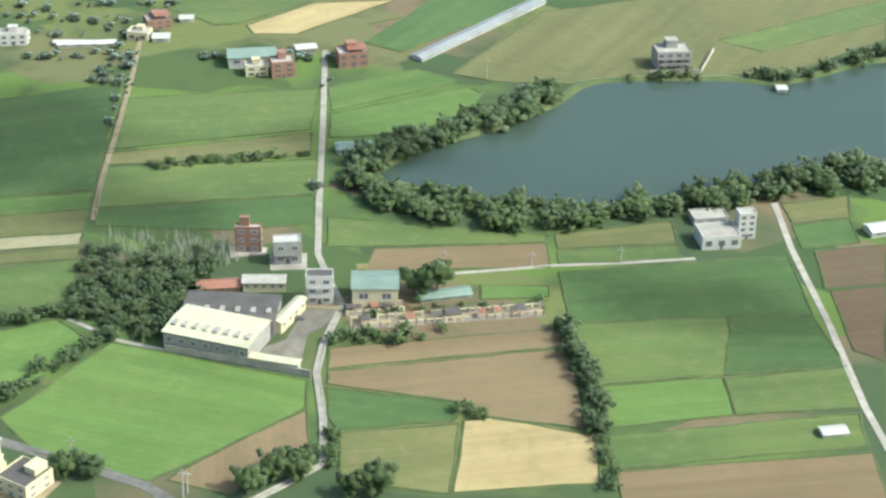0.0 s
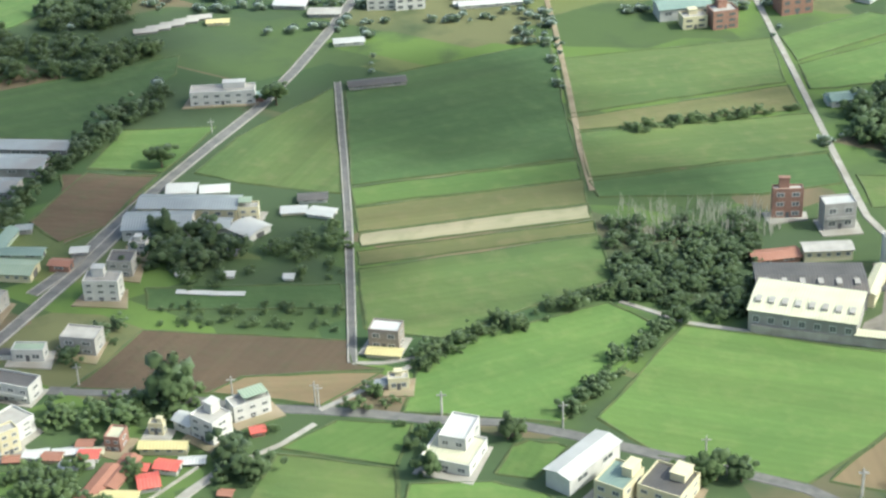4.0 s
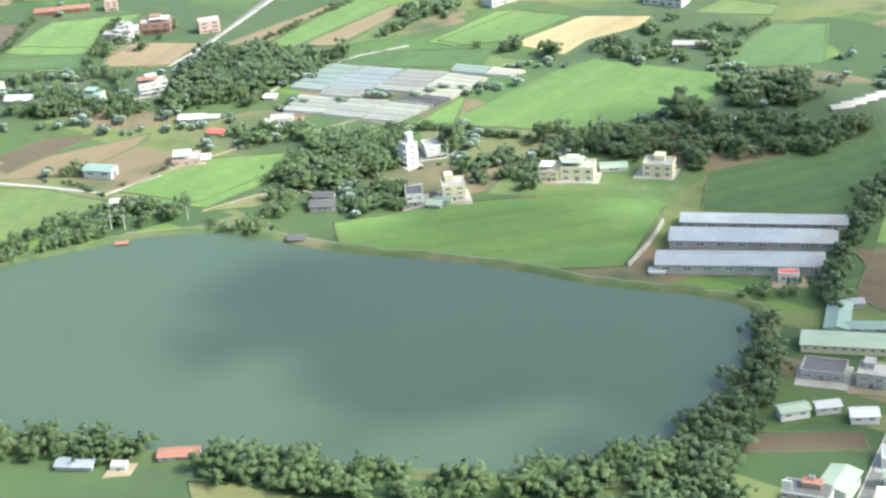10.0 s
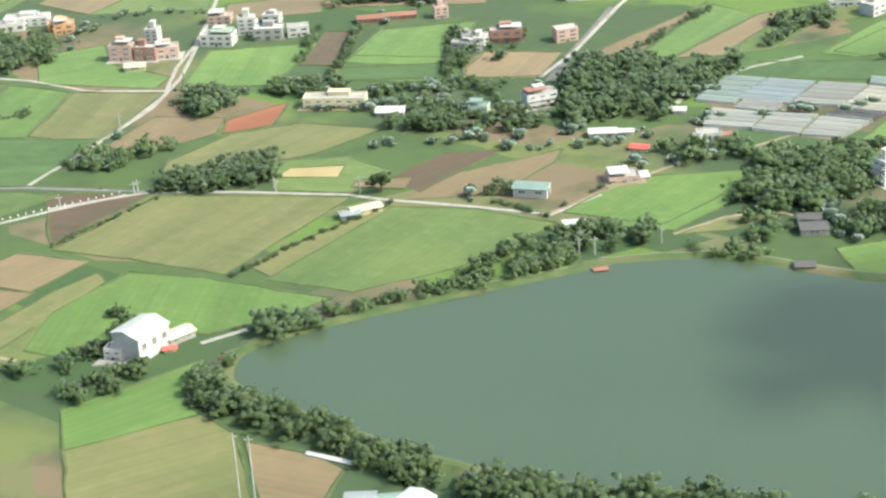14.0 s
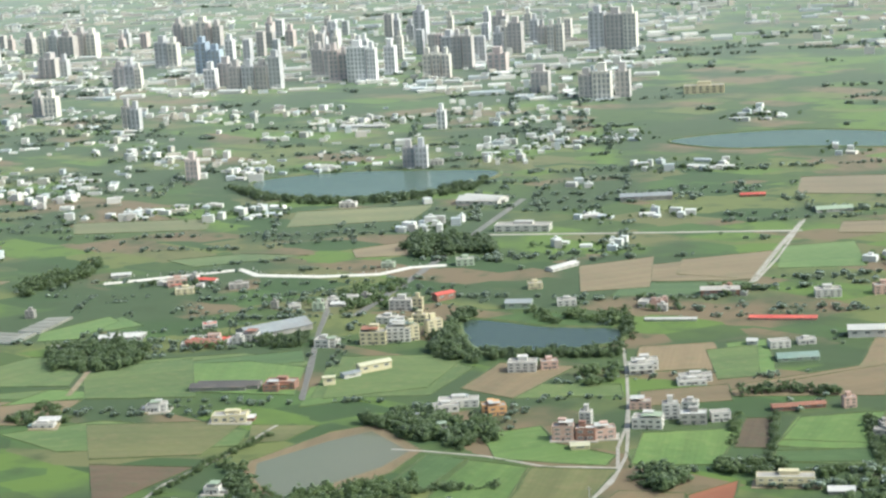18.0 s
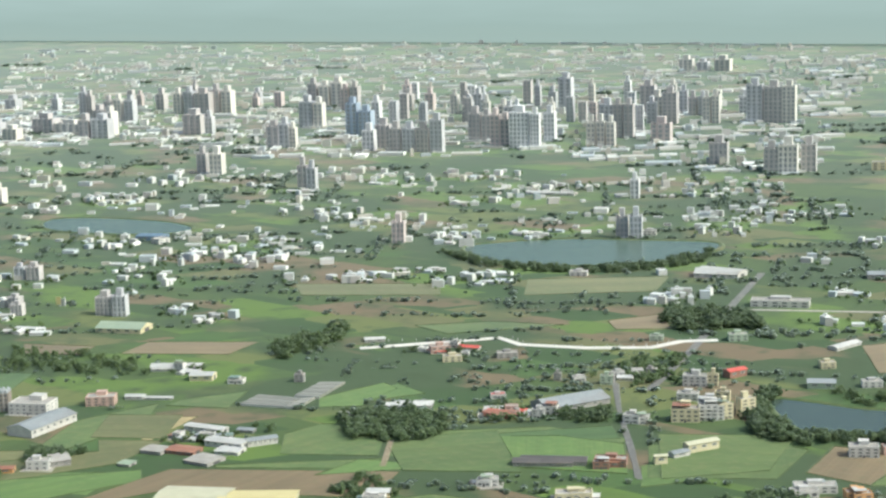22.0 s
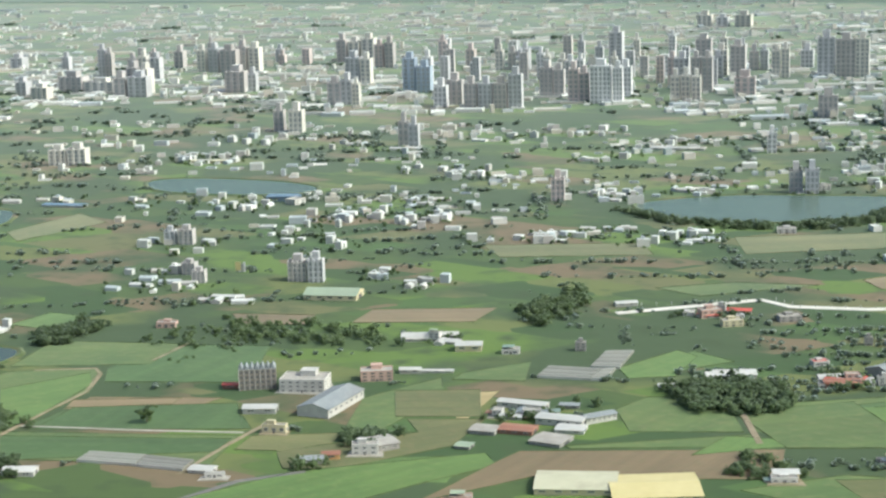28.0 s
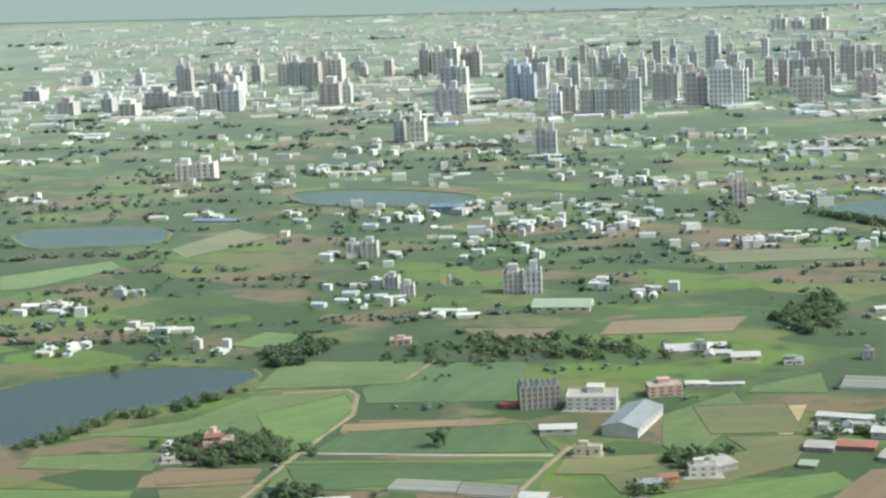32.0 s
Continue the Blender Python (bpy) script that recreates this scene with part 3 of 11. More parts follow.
def row_house(x, y, rot, w, d, h, n):
    """A terrace of narrow tall houses, each under its own small gable."""
    ob = empty("terrace", pose(x, y, 0, 0, 0, rot))
    tagged(ob, "grey brick terrace of tall narrow houses with pale gables", "terrace", "village houses")
    part("wall", boxes((-w / 2, -d / 2, -0.3, w / 2, d / 2, h)), WALLS["tile"], ob)
    bay = w / n
    for i in range(n):
        px = -w / 2 + bay * (i + 0.5)
        bm = bmesh.new()
        ring = [(-bay * 0.48, h), (bay * 0.48, h), (0, h + bay * 0.8)]
        a, b = [bm.verts.new((px + u, -d / 2 + 0.1, v)) for u, v in ring], [bm.verts.new((px + u, d / 2 - 0.1, v)) for u, v in ring]
        bm.faces.new(a)
        bm.faces.new(b[::-1])
        for k in range(3):
            bm.faces.new((a[k], b[k], b[(k + 1) % 3], a[(k + 1) % 3]))
        bmesh.ops.recalc_face_normals(bm, faces=bm.faces)
        part("gable_roof", bm, ROOFS["grey"], ob)
        part("pier", boxes((px - bay * 0.5, -d / 2 - 0.15, -0.3, px - bay * 0.38, -d / 2, h + 0.2)), WALLS["white"], ob)
        for k in range(4):
            window(ob, px, -d / 2, h * (k + 0.3) / 4, bay * 0.5, h * 0.12, 0, False)
    return ob


def hip_house(x, y, rot, w, d, h, rise):
    """A low house under a hipped tile roof with pale ridge caps."""
    ob = empty("hipped_house", pose(x, y, 0, 0, 0, rot))
    tagged(ob, "low grey house under a hipped tile roof with pale ridges", "house", "village houses")
    part("wall", boxes((-w / 2 + 0.4, -d / 2 + 0.4, -0.3, w / 2 - 0.4, d / 2 - 0.4, h)), WALLS["grey"], ob)
    bm = bmesh.new()
    base = [bm.verts.new((sx * w / 2, sy * d / 2, h)) for sx, sy in ((-1, -1), (1, -1), (1, 1), (-1, 1))]
    tops = [bm.verts.new((-w * 0.18, 0, h + rise)), bm.verts.new((w * 0.18, 0, h + rise))]
    for f in ((base[0], base[1], tops[1], tops[0]), (base[1], base[2], tops[1]), (base[2], base[3], tops[0], tops[1]), (base[3], base[0], tops[0]), base[::-1]):
        bm.faces.new(f)
    part("roof", bm, ROOFS["dark"], ob)
    ends = [Vector((sx * w / 2, sy * d / 2, h)) for sx, sy in ((-1, -1), (1, -1), (1, 1), (-1, 1))]
    peak = [Vector((-w * 0.18, 0, h + rise)), Vector((w * 0.18, 0, h + rise))]
    for a, b in ((ends[0], peak[0]), (ends[3], peak[0]), (ends[1], peak[1]), (ends[2], peak[1]), (peak[0], peak[1])):
        bm = bmesh.new()
        side = (b - a).cross(Vector((0, 0, 1))).normalized() * 0.12
        up = Vector((0, 0, 0.1))
        lo, hi = [bm.verts.new(p) for p in (a - side, a + side, b + side, b - side)], [bm.verts.new(p + up) for p in (a - side, a + side, b + side, b - side)]
        bm.faces.new(hi)
        for i in range(4):
            bm.faces.new((lo[i], lo[(i + 1) % 4], hi[(i + 1) % 4], hi[i]))
        part("ridge_cap", bm, M_PAINT, ob, "pale ridge cap")
    for i in (-1, 0, 1):
        window(ob, i * w * 0.25, -d / 2 + 0.4, h * 0.35, w * 0.12, h * 0.4, 0)
    return ob


FILMS = {
    "teal": plain_material("teal_film", (0.186, 0.229, 0.198), (0.223, 0.26, 0.229), 0.3, 0.5, random_value=0.12, stain=(0.26, 0.279, 0.236)),
    "blue": plain_material("bluish_film", (0.198, 0.229, 0.229), (0.236, 0.26, 0.254), 0.3, 0.5, random_value=0.12, stain=(0.26, 0.267, 0.236)),
    "grey": plain_material("dusty_film", (0.211, 0.211, 0.186), (0.248, 0.242, 0.211), 0.3, 0.6, random_value=0.12, stain=(0.186, 0.18, 0.149)),
    "pale": plain_material("milky_film", (0.248, 0.254, 0.217), (0.291, 0.285, 0.248), 0.3, 0.6, random_value=0.15, stain=(0.211, 0.205, 0.167)),
    "cream": plain_material("cream_film", (0.31, 0.298, 0.236), (0.36, 0.341, 0.273), 0.3, 0.6, random_value=0.12, stain=(0.248, 0.236, 0.186)),
    "net": plain_material("dark_shade_net", (0.062, 0.062, 0.062), (0.0992, 0.093, 0.093), 0.3, 0.8, random_value=0.2),
}


def film_house(corners, n, tone):
    """A wide low greenhouse on a skewed plot: n shallow film vaults side by side, with open ends and gutters."""
    fl, fr, br, bl = (Vector((*p, 0)) for p in corners)
    ob = empty("greenhouse", Matrix.Translation(fl))
    tagged(ob, "low wide greenhouse under weathered milky film vaults", "greenhouse", "greenhouses")
    h = 0.75
    for i in range(n):
        f0, f1 = (i + 0.03) / n, (i + 0.97) / n
        bm = bmesh.new()
        ends = []
        for a, b in ((fl, bl), (fr, br)):
            row = [(f0, 0.0)] + [(f0 + (f1 - f0) * k / 6, h + 0.22 * math.sin(math.pi * k / 6)) for k in range(7)] + [(f1, 0.0)]
            ends.append([bm.verts.new((*(a.lerp(b, f) - fl).to_2d(), z)) for f, z in row])
        for k in range(8):
            bm.faces.new((ends[0][k], ends[1][k], ends[1][k + 1], ends[0][k + 1]))
        bm.faces.new(ends[0])
        bm.faces.new(ends[1][::-1])
        bmesh.ops.recalc_face_normals(bm, faces=bm.faces)
        part("vault", bm, FILMS[tone], ob)
    bm = bmesh.new()
    up, out = Vector((0, 0, h + 0.05)), (fl - bl).normalized() * 0.12
    low = [bm.verts.new(v) for v in (Vector((0, 0, 0)), fr - fl, fr - fl + out, out)]
    top = [bm.verts.new(v + up) for v in (Vector((0, 0, 0)), fr - fl, fr - fl + out, out)]
    bm.faces.new(top)
    for k in range(4):
        bm.faces.new((low[k], low[(k + 1) % 4], top[(k + 1) % 4], top[k]))
    bmesh.ops.recalc_face_normals(bm, faces=bm.faces)
    part("end_wall", bm, ROOFS["white"], ob, "white end wall and gutter")
    return ob


def tower(x, y, rot, w, d, h, wall="tile", bays=4, crown=True):
    """A slab of flats: piers between recessed bays, floor bands, a roof block."""
    ob = empty("apartment_tower", pose(x, y, 0, 0, 0, rot))
    tagged(ob, f"tall pale {TOWER_WORDS[wall]} apartment tower with vertical bays", "apartment tower", "apartment towers")
    part("wall", boxes((-w / 2 + 0.4, -d / 2 + 0.4, -0.3, w / 2 - 0.4, d / 2 - 0.4, h)), M_SHADE_WALL, ob)
    floors = max(4, min(16, round(h / 3.2)))
    fh = h / floors
    for i in range(bays + 1):
        px = -w / 2 + w * i / bays
        pw = w / bays * 0.22
        part("pier", boxes((max(px - pw, -w / 2), -d / 2, -0.3, min(px + pw, w / 2), d / 2, h + 0.6)), TOWER_WALLS[wall], ob)
    for k in range(1, floors + 1):
        part("floor_band", boxes((-w / 2 + 0.15, -d / 2 + 0.15, k * fh - fh * 0.3, w / 2 - 0.15, d / 2 - 0.15, k * fh)), TOWER_WALLS[wall], ob)
    if crown:
        part("roof_block", boxes((-w * 0.22, -d * 0.3, h, w * 0.22, d * 0.3, h + fh * 1.6)), TOWER_WALLS[wall], ob)
    return ob


# Tower glazing and facades are paled and greyed to carry the haze of distance.
M_SHADE_WALL = plain_material("hazed_glazing", (0.31, 0.34, 0.34), (0.37, 0.4, 0.4), 0.3, 0.4, gloss=0.5)
TOWER_WORDS = {"tile": "taupe tiled", "cream": "cream tiled", "grey": "grey tiled", "pink": "pinkish tiled", "blue": "blue-grey", "white": "white tiled", "brick": "reddish tiled"}
TOWER_WALLS = {
    "tile": plain_material("taupe_facade", (0.48, 0.456, 0.443), (0.564, 0.54, 0.524), 0.2, 0.7, stain=(0.432, 0.408, 0.399), gloss=0.35),
    "cream": plain_material("cream_facade", (0.672, 0.648, 0.587), (0.74, 0.72, 0.661), 0.2, 0.7, stain=(0.6, 0.564, 0.524), gloss=0.35),
    "grey": plain_material("grey_facade", (0.492, 0.504, 0.524), (0.6, 0.6, 0.612), 0.2, 0.7, stain=(0.432, 0.432, 0.449), gloss=0.35),
    "pink": plain_material("pinkish_facade", (0.564, 0.492, 0.474), (0.648, 0.576, 0.549), 0.2, 0.7, stain=(0.504, 0.456, 0.437), gloss=0.35),
    "blue": plain_material("blue_grey_facade", (0.36, 0.432, 0.524), (0.432, 0.504, 0.587), 0.2, 0.6, gloss=0.35),
    "white": plain_material("white_facade", (0.74, 0.74, 0.74), (0.74, 0.74, 0.74), 0.2, 0.7, stain=(0.66, 0.66, 0.649), gloss=0.35),
}


# ---- ground pieces ----
LEVEL = [0]


LAID = []


def next_level(points):
    """Height for a new flat piece: a little above whatever it may overlap."""
    LEVEL[0] += 1
    b = (min(p[0] for p in points), max(p[0] for p in points), min(p[1] for p in points), max(p[1] for p in points))
    k = 1 + max([n for c, n in LAID if c[0] < b[1] and b[0] < c[1] and c[2] < b[3] and b[2] < c[3]], default=0)
    LAID.append((b, k))
    return 0.03 + 0.005 * k


def field(kind, words, points, bund=0.9):
    """A level plot with a weedy bund round it; points are its corners in the plan."""
    z = next_level(points)
    cx, cy = sum(p[0] for p in points) / len(points), sum(p[1] for p in points) / len(points)
    ang = math.atan2(points[1][1] - points[0][1], points[1][0] - points[0][0])
    m = Matrix.Translation((cx, cy, 0)) @ Matrix.Rotation(ang, 4, "Z")
    inv = m.inverted()
    local = [(inv @ Vector((px, py, 0))).to_2d() for px, py in points]
    if sum(a.x * b.y - a.y * b.x for a, b in zip(local, local[1:] + local[:1])) < 0:
        local.reverse()
    bm = bmesh.new()
    top = [bm.verts.new((p.x, p.y, z)) for p in local]
    low = [bm.verts.new((p.x, p.y, -0.2)) for p in local]
    f = bm.faces.new(top)
    for i in range(len(top)):
        j = (i + 1) % len(top)
        bm.faces.new((low[i], low[j], top[j], top[i]))
    if len(local) > 4:
        f.normal_update()
        bmesh.ops.triangulate(bm, faces=[f])
    TAKEN.append(((min(p[0] for p in points), max(p[0] for p in points), min(p[1] for p in points), max(p[1] for p in points)), points))
    ob = part("field", bm, FIELD[kind])
    ob.matrix_world = m
    tagged(ob, words, "field", "", "structure")
    if bund:
        BUNDS.append((ob, local, bund, z, len(TAKEN)))
    return ob


BUNDS = []


def lay_bunds():
    """The earth bunds round the plots, left out where a later plot covers them."""
    for ob, local, bund, z, place in BUNDS:
        m = ob.matrix_world
        bm = bmesh.new()
        rng = random.Random(place)
        for a, b in zip(local, local[1:] + local[:1]):
            n = max(2, int((b - a).length / 5))
            side = Vector((-(b - a).y, (b - a).x)).normalized()
            rows = []
            for k in range(n + 1):
                g = m @ Vector((*a.lerp(b, k / n), 0))
                if any(q[0] < g.x < q[1] and q[2] < g.y < q[3] and inside((g.x, g.y), poly) for q, poly in TAKEN[place:]):
                    rows.append(None)
                    continue
                c = a.lerp(b, k / n) + side * rng.uniform(-0.25, 0.25) * bund
                wd = bund * rng.uniform(0.15, 0.6)
                rows.append([bm.verts.new((*(c - side * wd), 0.0)), bm.verts.new((*c, z + 0.03 + rng.uniform(0, 0.16))), bm.verts.new((*(c + side * wd), 0.0))])
            for r0, r1 in zip(rows, rows[1:]):
                if r0 and r1:
                    bm.faces.new((r0[0], r1[0], r1[1], r0[1]))
                    bm.faces.new((r0[1], r1[1], r1[2], r0[2]))
        if bm.faces:
            part("bund", bm, M_BUND, ob, "low weedy earth bund")


def ribbon(points, width):
    """Left and right edge points of a band along a line."""
    pts = [Vector(p) for p in points]
    out = []
    for i, p in enumerate(pts):
        d = (pts[min(i + 1, len(pts) - 1)] - pts[max(i - 1, 0)]).normalized()
        s = Vector((-d.y, d.x)) * width / 2
        out.append((p + s, p - s))
    return out


def road(words, width, points, surface="asphalt", kerb=False):
    z = next_level(points) + 0.0322
    mat = {"asphalt": M_ASPHALT, "concrete": M_CONCRETE, "dirt": M_DIRT, "white": M_PALE}[surface]
    bm = bmesh.new()
    rows = [[bm.verts.new((*a, z)), bm.verts.new((*b, z)), bm.verts.new((*(b + (b - a) * 0.08), -0.1)), bm.verts.new((*(a - (b - a) * 0.08), -0.1))] for a, b in ribbon(points, width)]
    for r0, r1 in zip(rows, rows[1:]):
        for i in range(4):
            if i != 2:
                bm.faces.new((r0[i], r1[i], r1[(i + 1) % 4], r0[(i + 1) % 4]))
    bmesh.ops.recalc_face_normals(bm, faces=bm.faces)
    ob = part("road", bm, mat)
    tagged(ob, words, "road", "", "structure")
    if kerb:
        for sgn in (-1, 1):
            bm = bmesh.new()
            rows = []
            for a, b in ribbon(points, width):
                c, n = (a, (b - a).normalized()) if sgn < 0 else (b, (a - b).normalized())
                rows.append([bm.verts.new((*c, 0)), bm.verts.new((*c, z + 0.12)), bm.verts.new((*(c + n * 0.22), z + 0.12)), bm.verts.new((*(c + n * 0.22), 0))])
            for r0, r1 in zip(rows, rows[1:]):
                for i in range(3):
                    bm.faces.new((r0[i], r1[i], r1[i + 1], r0[i + 1]))
            bmesh.ops.recalc_face_normals(bm, faces=bm.faces)
            part("kerb", bm, M_CONCRETE, ob, "pale concrete kerb")
    return ob


def smooth_loop(points, n=6):
    """A rounded closed outline through the points."""
    out = []
    k = len(points)
    for i in range(k):
        p0, p1, p2, p3 = (Vector(points[(i + j) % k]) for j in (-1, 0, 1, 2))
        for s in range(n):
            t = s / n
            out.append(0.5 * (2 * p1 + (p2 - p0) * t + (2 * p0 - 5 * p1 + 4 * p2 - p3) * t * t + (3 * p1 - p0 - 3 * p2 + p3) * t ** 3))
    return out


def lake(words, points, bank=3.0, murky=False):
    loop = smooth_loop(points)
    z = next_level([tuple(p) for p in loop]) + 0.1024
    if sum(a.x * b.y - a.y * b.x for a, b in zip(loop, loop[1:] + loop[:1])) < 0:
        loop.reverse()
    bm = bmesh.new()
    f = bm.faces.new([bm.verts.new((*p, z)) for p in loop])
    f.normal_update()
    bmesh.ops.triangulate(bm, faces=[f])
    TAKEN.append(((min(p.x for p in loop), max(p.x for p in loop), min(p.y for p in loop), max(p.y for p in loop)), [tuple(p) for p in loop]))
    WATER.append([tuple(p) for p in loop])
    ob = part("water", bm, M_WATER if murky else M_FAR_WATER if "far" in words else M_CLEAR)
    tagged(ob, words, "pond", "", "structure")
    bm = bmesh.new()
    rows = []
    n = len(loop)
    rng = random.Random(n)
    for i in range(n):
        d = (loop[(i + 1) % n] - loop[i - 1]).normalized()
        s = Vector((d.y, -d.x))
        k = bank * rng.uniform(0.8, 1.25)
        rows.append([bm.verts.new((*(loop[i] - s * 0.8), z - 0.2)), bm.verts.new((*(loop[i] + s * 0.35 * k), z + 0.35)), bm.verts.new((*(loop[i] + s * 0.7 * k), z + 0.4)), bm.verts.new((*(loop[i] + s * 1.3 * k), -0.05))])
    for i in range(n):
        for j in range(3):
            bm.faces.new((rows[i][j], rows[i][j + 1], rows[(i + 1) % n][j + 1], rows[(i + 1) % n][j]))
    bmesh.ops.recalc_face_normals(bm, faces=bm.faces)
    tagged(part("lake_bank", bm, M_BANK), "grassy earth bank round the water", "bank", "", "structure")
    return ob


# ---- trees ----
def crown_arrays(seed, leaves, leaf, tall=1.0, lumps=7, core=1, fine=1.0):
    """Points and faces of a ragged crown about one metre across: lumps of leaf clumps round a leafy core."""
    rng = np.random.RandomState(seed)
    centres = rng.normal(0, 0.24, (lumps, 3)) * (1, 1, 0.8 * tall)
    radii = rng.uniform(0.15, 0.33, lumps) * fine
    bm = bmesh.new()
    for c, r in zip(centres, radii):
        m = Matrix.Translation(c) @ Matrix.Diagonal((r * 0.83, r * 0.83, r * 0.78 * tall, 1))
        bmesh.ops.create_icosphere(bm, subdivisions=core, radius=1.0, matrix=m)
    for v in bm.verts:
        v.co += Vector(rng.normal(0, 0.03, 3))
    per = len(bm.verts) // lumps
    verts = [tuple(v.co) for v in bm.verts]
    out = [np.array(v) - centres[i // per] for i, v in enumerate(verts)]
    bm.verts.index_update()
    faces = [tuple(v.index for v in f.verts) for f in bm.faces]
    bm.free()
    pick = rng.randint(0, lumps, leaves)
    way = rng.normal(0, 1, (leaves, 3))
    way /= np.linalg.norm(way, axis=1)[:, None]
    at = centres[pick] + way * radii[pick][:, None] * (0.9, 0.9, 0.85 * tall) * rng.uniform(0.84, 1.14, (leaves, 1))
    for p, w in zip(at, way):
        u = np.cross(w, rng.normal(0, 1, 3))
        u /= np.linalg.norm(u)
        v = np.cross(w, u) + w * rng.uniform(-0.4, 0.4)
        s = leaf * rng.uniform(0.6, 1.4)
        b = len(verts)
        verts += [tuple(p - u * s), tuple(p - v * s * 0.6), tuple(p + u * s), tuple(p + v * s)]
        faces.append((b, b + 1, b + 2, b + 3))
        out += [w + 0.35 * k for k in (-u, -v, u, v)]
    verts, out = np.array(verts), np.array(out)
    out /= np.linalg.norm(out, axis=1)[:, None]
    whole = verts / (np.linalg.norm(verts, axis=1)[:, None] + 0.05)
    out = out * 0.42 + whole * 0.35 + (0, 0, 0.5)
    return verts, faces, out / np.linalg.norm(out, axis=1)[:, None]


def leafy_mesh(name, verts, faces, normals, mat):
    """A mesh whose leaves are shaded as the rounded clumps that they make up."""
    me = bpy.data.meshes.new(name)
    me.from_pydata(verts.tolist(), [], faces)
    me.polygons.foreach_set("use_smooth", [True] * len(faces))
    me.normals_split_custom_set_from_vertices(normals.tolist())
    me.materials.append(mat)
    return me


def tree_kind(name, seed, tall, mat, words):
    verts, faces, out = crown_arrays(seed, 1100, 0.045, tall, 26, 1, 0.7)
    verts[:, 2] += 0.62
    me = leafy_mesh("crown", verts, faces, out, mat)
    ob = empty("tree")
    tagged(ob, words, "tree", "trees")
    bm = bmesh.new()
    cylinder(bm, 0, 0, -0.1, 0.3, 0.045, 0.03, 7)
    cylinder(bm, 0.01, 0, 0.28, 0.62, 0.028, 0.012, 6)
    for k in range(3):
        a = 2.1 * k + seed
        lo = [bm.verts.new((0.02 * math.cos(a + q), 0.02 * math.sin(a + q), 0.27)) for q in (0, 2, 4)]
        tip = bm.verts.new((0.2 * math.cos(a), 0.2 * math.sin(a), 0.55))
        for i in range(3):
            bm.faces.new((lo[i], lo[(i + 1) % 3], tip))
    part("trunk", bm, M_TRUNK, ob)
    shared("crown", me, ob)
    ob.location = (0, -60, -40)
    return ob


TREE_KINDS = [tree_kind("tree", 3, 0.9, M_LEAF[0], "broad green tree with a ragged crown by the fields"),
              tree_kind("tree", 5, 1.05, M_LEAF[1], "dark green tree with a dense uneven crown"),
              tree_kind("tree", 8, 0.75, M_LEAF[2], "low spreading light green tree at a field edge"),
              tree_kind("tree", 11, 1.5, M_LEAF[1], "tall narrow dark green tree")]
TREE_RNG = random.Random(4)
USED = set()


def tree(x, y, size, kind=None):
    k = TREE_RNG.randrange(3) if kind is None else kind
    s = min(size, 6.2) * TREE_RNG.uniform(0.8, 1.2)
    m = pose(x, y, 0, 0, 0, TREE_RNG.uniform(0, 360))
    if k not in USED:
        USED.add(k)
        ob = TREE_KINDS[k]
        ob.scale = (s, s, s)
        ob.matrix_world = m @ Matrix.Diagonal((s, s, s, 1))
        return ob
    ob = copy_thing(TREE_KINDS[k], m)
    ob.scale = (s, s, s * TREE_RNG.uniform(0.85, 1.15))
    return ob


def tree_row(points, size, gap, kind=None):
    pts = [Vector(p) for p in points]
    for a, b in zip(pts, pts[1:]):
        n = max(1, round((b - a).length / gap))
        for k in range(n):
            c = a.lerp(b, (k + TREE_RNG.uniform(0.2, 0.8)) / n)
            tree(c.x + TREE_RNG.uniform(-0.3, 0.3) * gap, c.y + TREE_RNG.uniform(-0.3, 0.3) * gap, size * TREE_RNG.uniform(0.7, 1.15), kind)


CLUMPS = [crown_arrays(s, 190, 0.06, 0.75, 20, 1, 0.58) for s in (21, 22, 23, 24, 25, 26)]


def clump_mesh(name, spots, mat, kinds=None):
    """Joined crowns at (x, y, size)."""
    rng = np.random.RandomState(len(spots))
    vs, fs, ns, base = [], [], [], 0
    for x, y, s in spots:
        v, f, o = (kinds or CLUMPS)[rng.randint(len(kinds or CLUMPS))]
        a = rng.uniform(0, 6.28)
        c, q = math.cos(a), math.sin(a)
        spin = np.array([[c, q, 0], [-q, c, 0], [0, 0, 1]])
        p = v @ spin * s
        ns.append(o @ spin)
        p += (x, y, s * rng.uniform(0.34, 0.46))
        vs.append(p)
        fs.extend(tuple(i + base for i in face) for face in f)
        base += len(p)
    return new(name, leafy_mesh(name, np.concatenate(vs), fs, np.concatenate(ns), mat))


def inside(p, poly):
    r, n = False, len(poly)
    for i in range(n):
        (x1, y1), (x2, y2) = poly[i], poly[i - 1]
        if (y1 > p[1]) != (y2 > p[1]) and p[0] < (x2 - x1) * (p[1] - y1) / (y2 - y1) + x1:
            r = not r
    return r


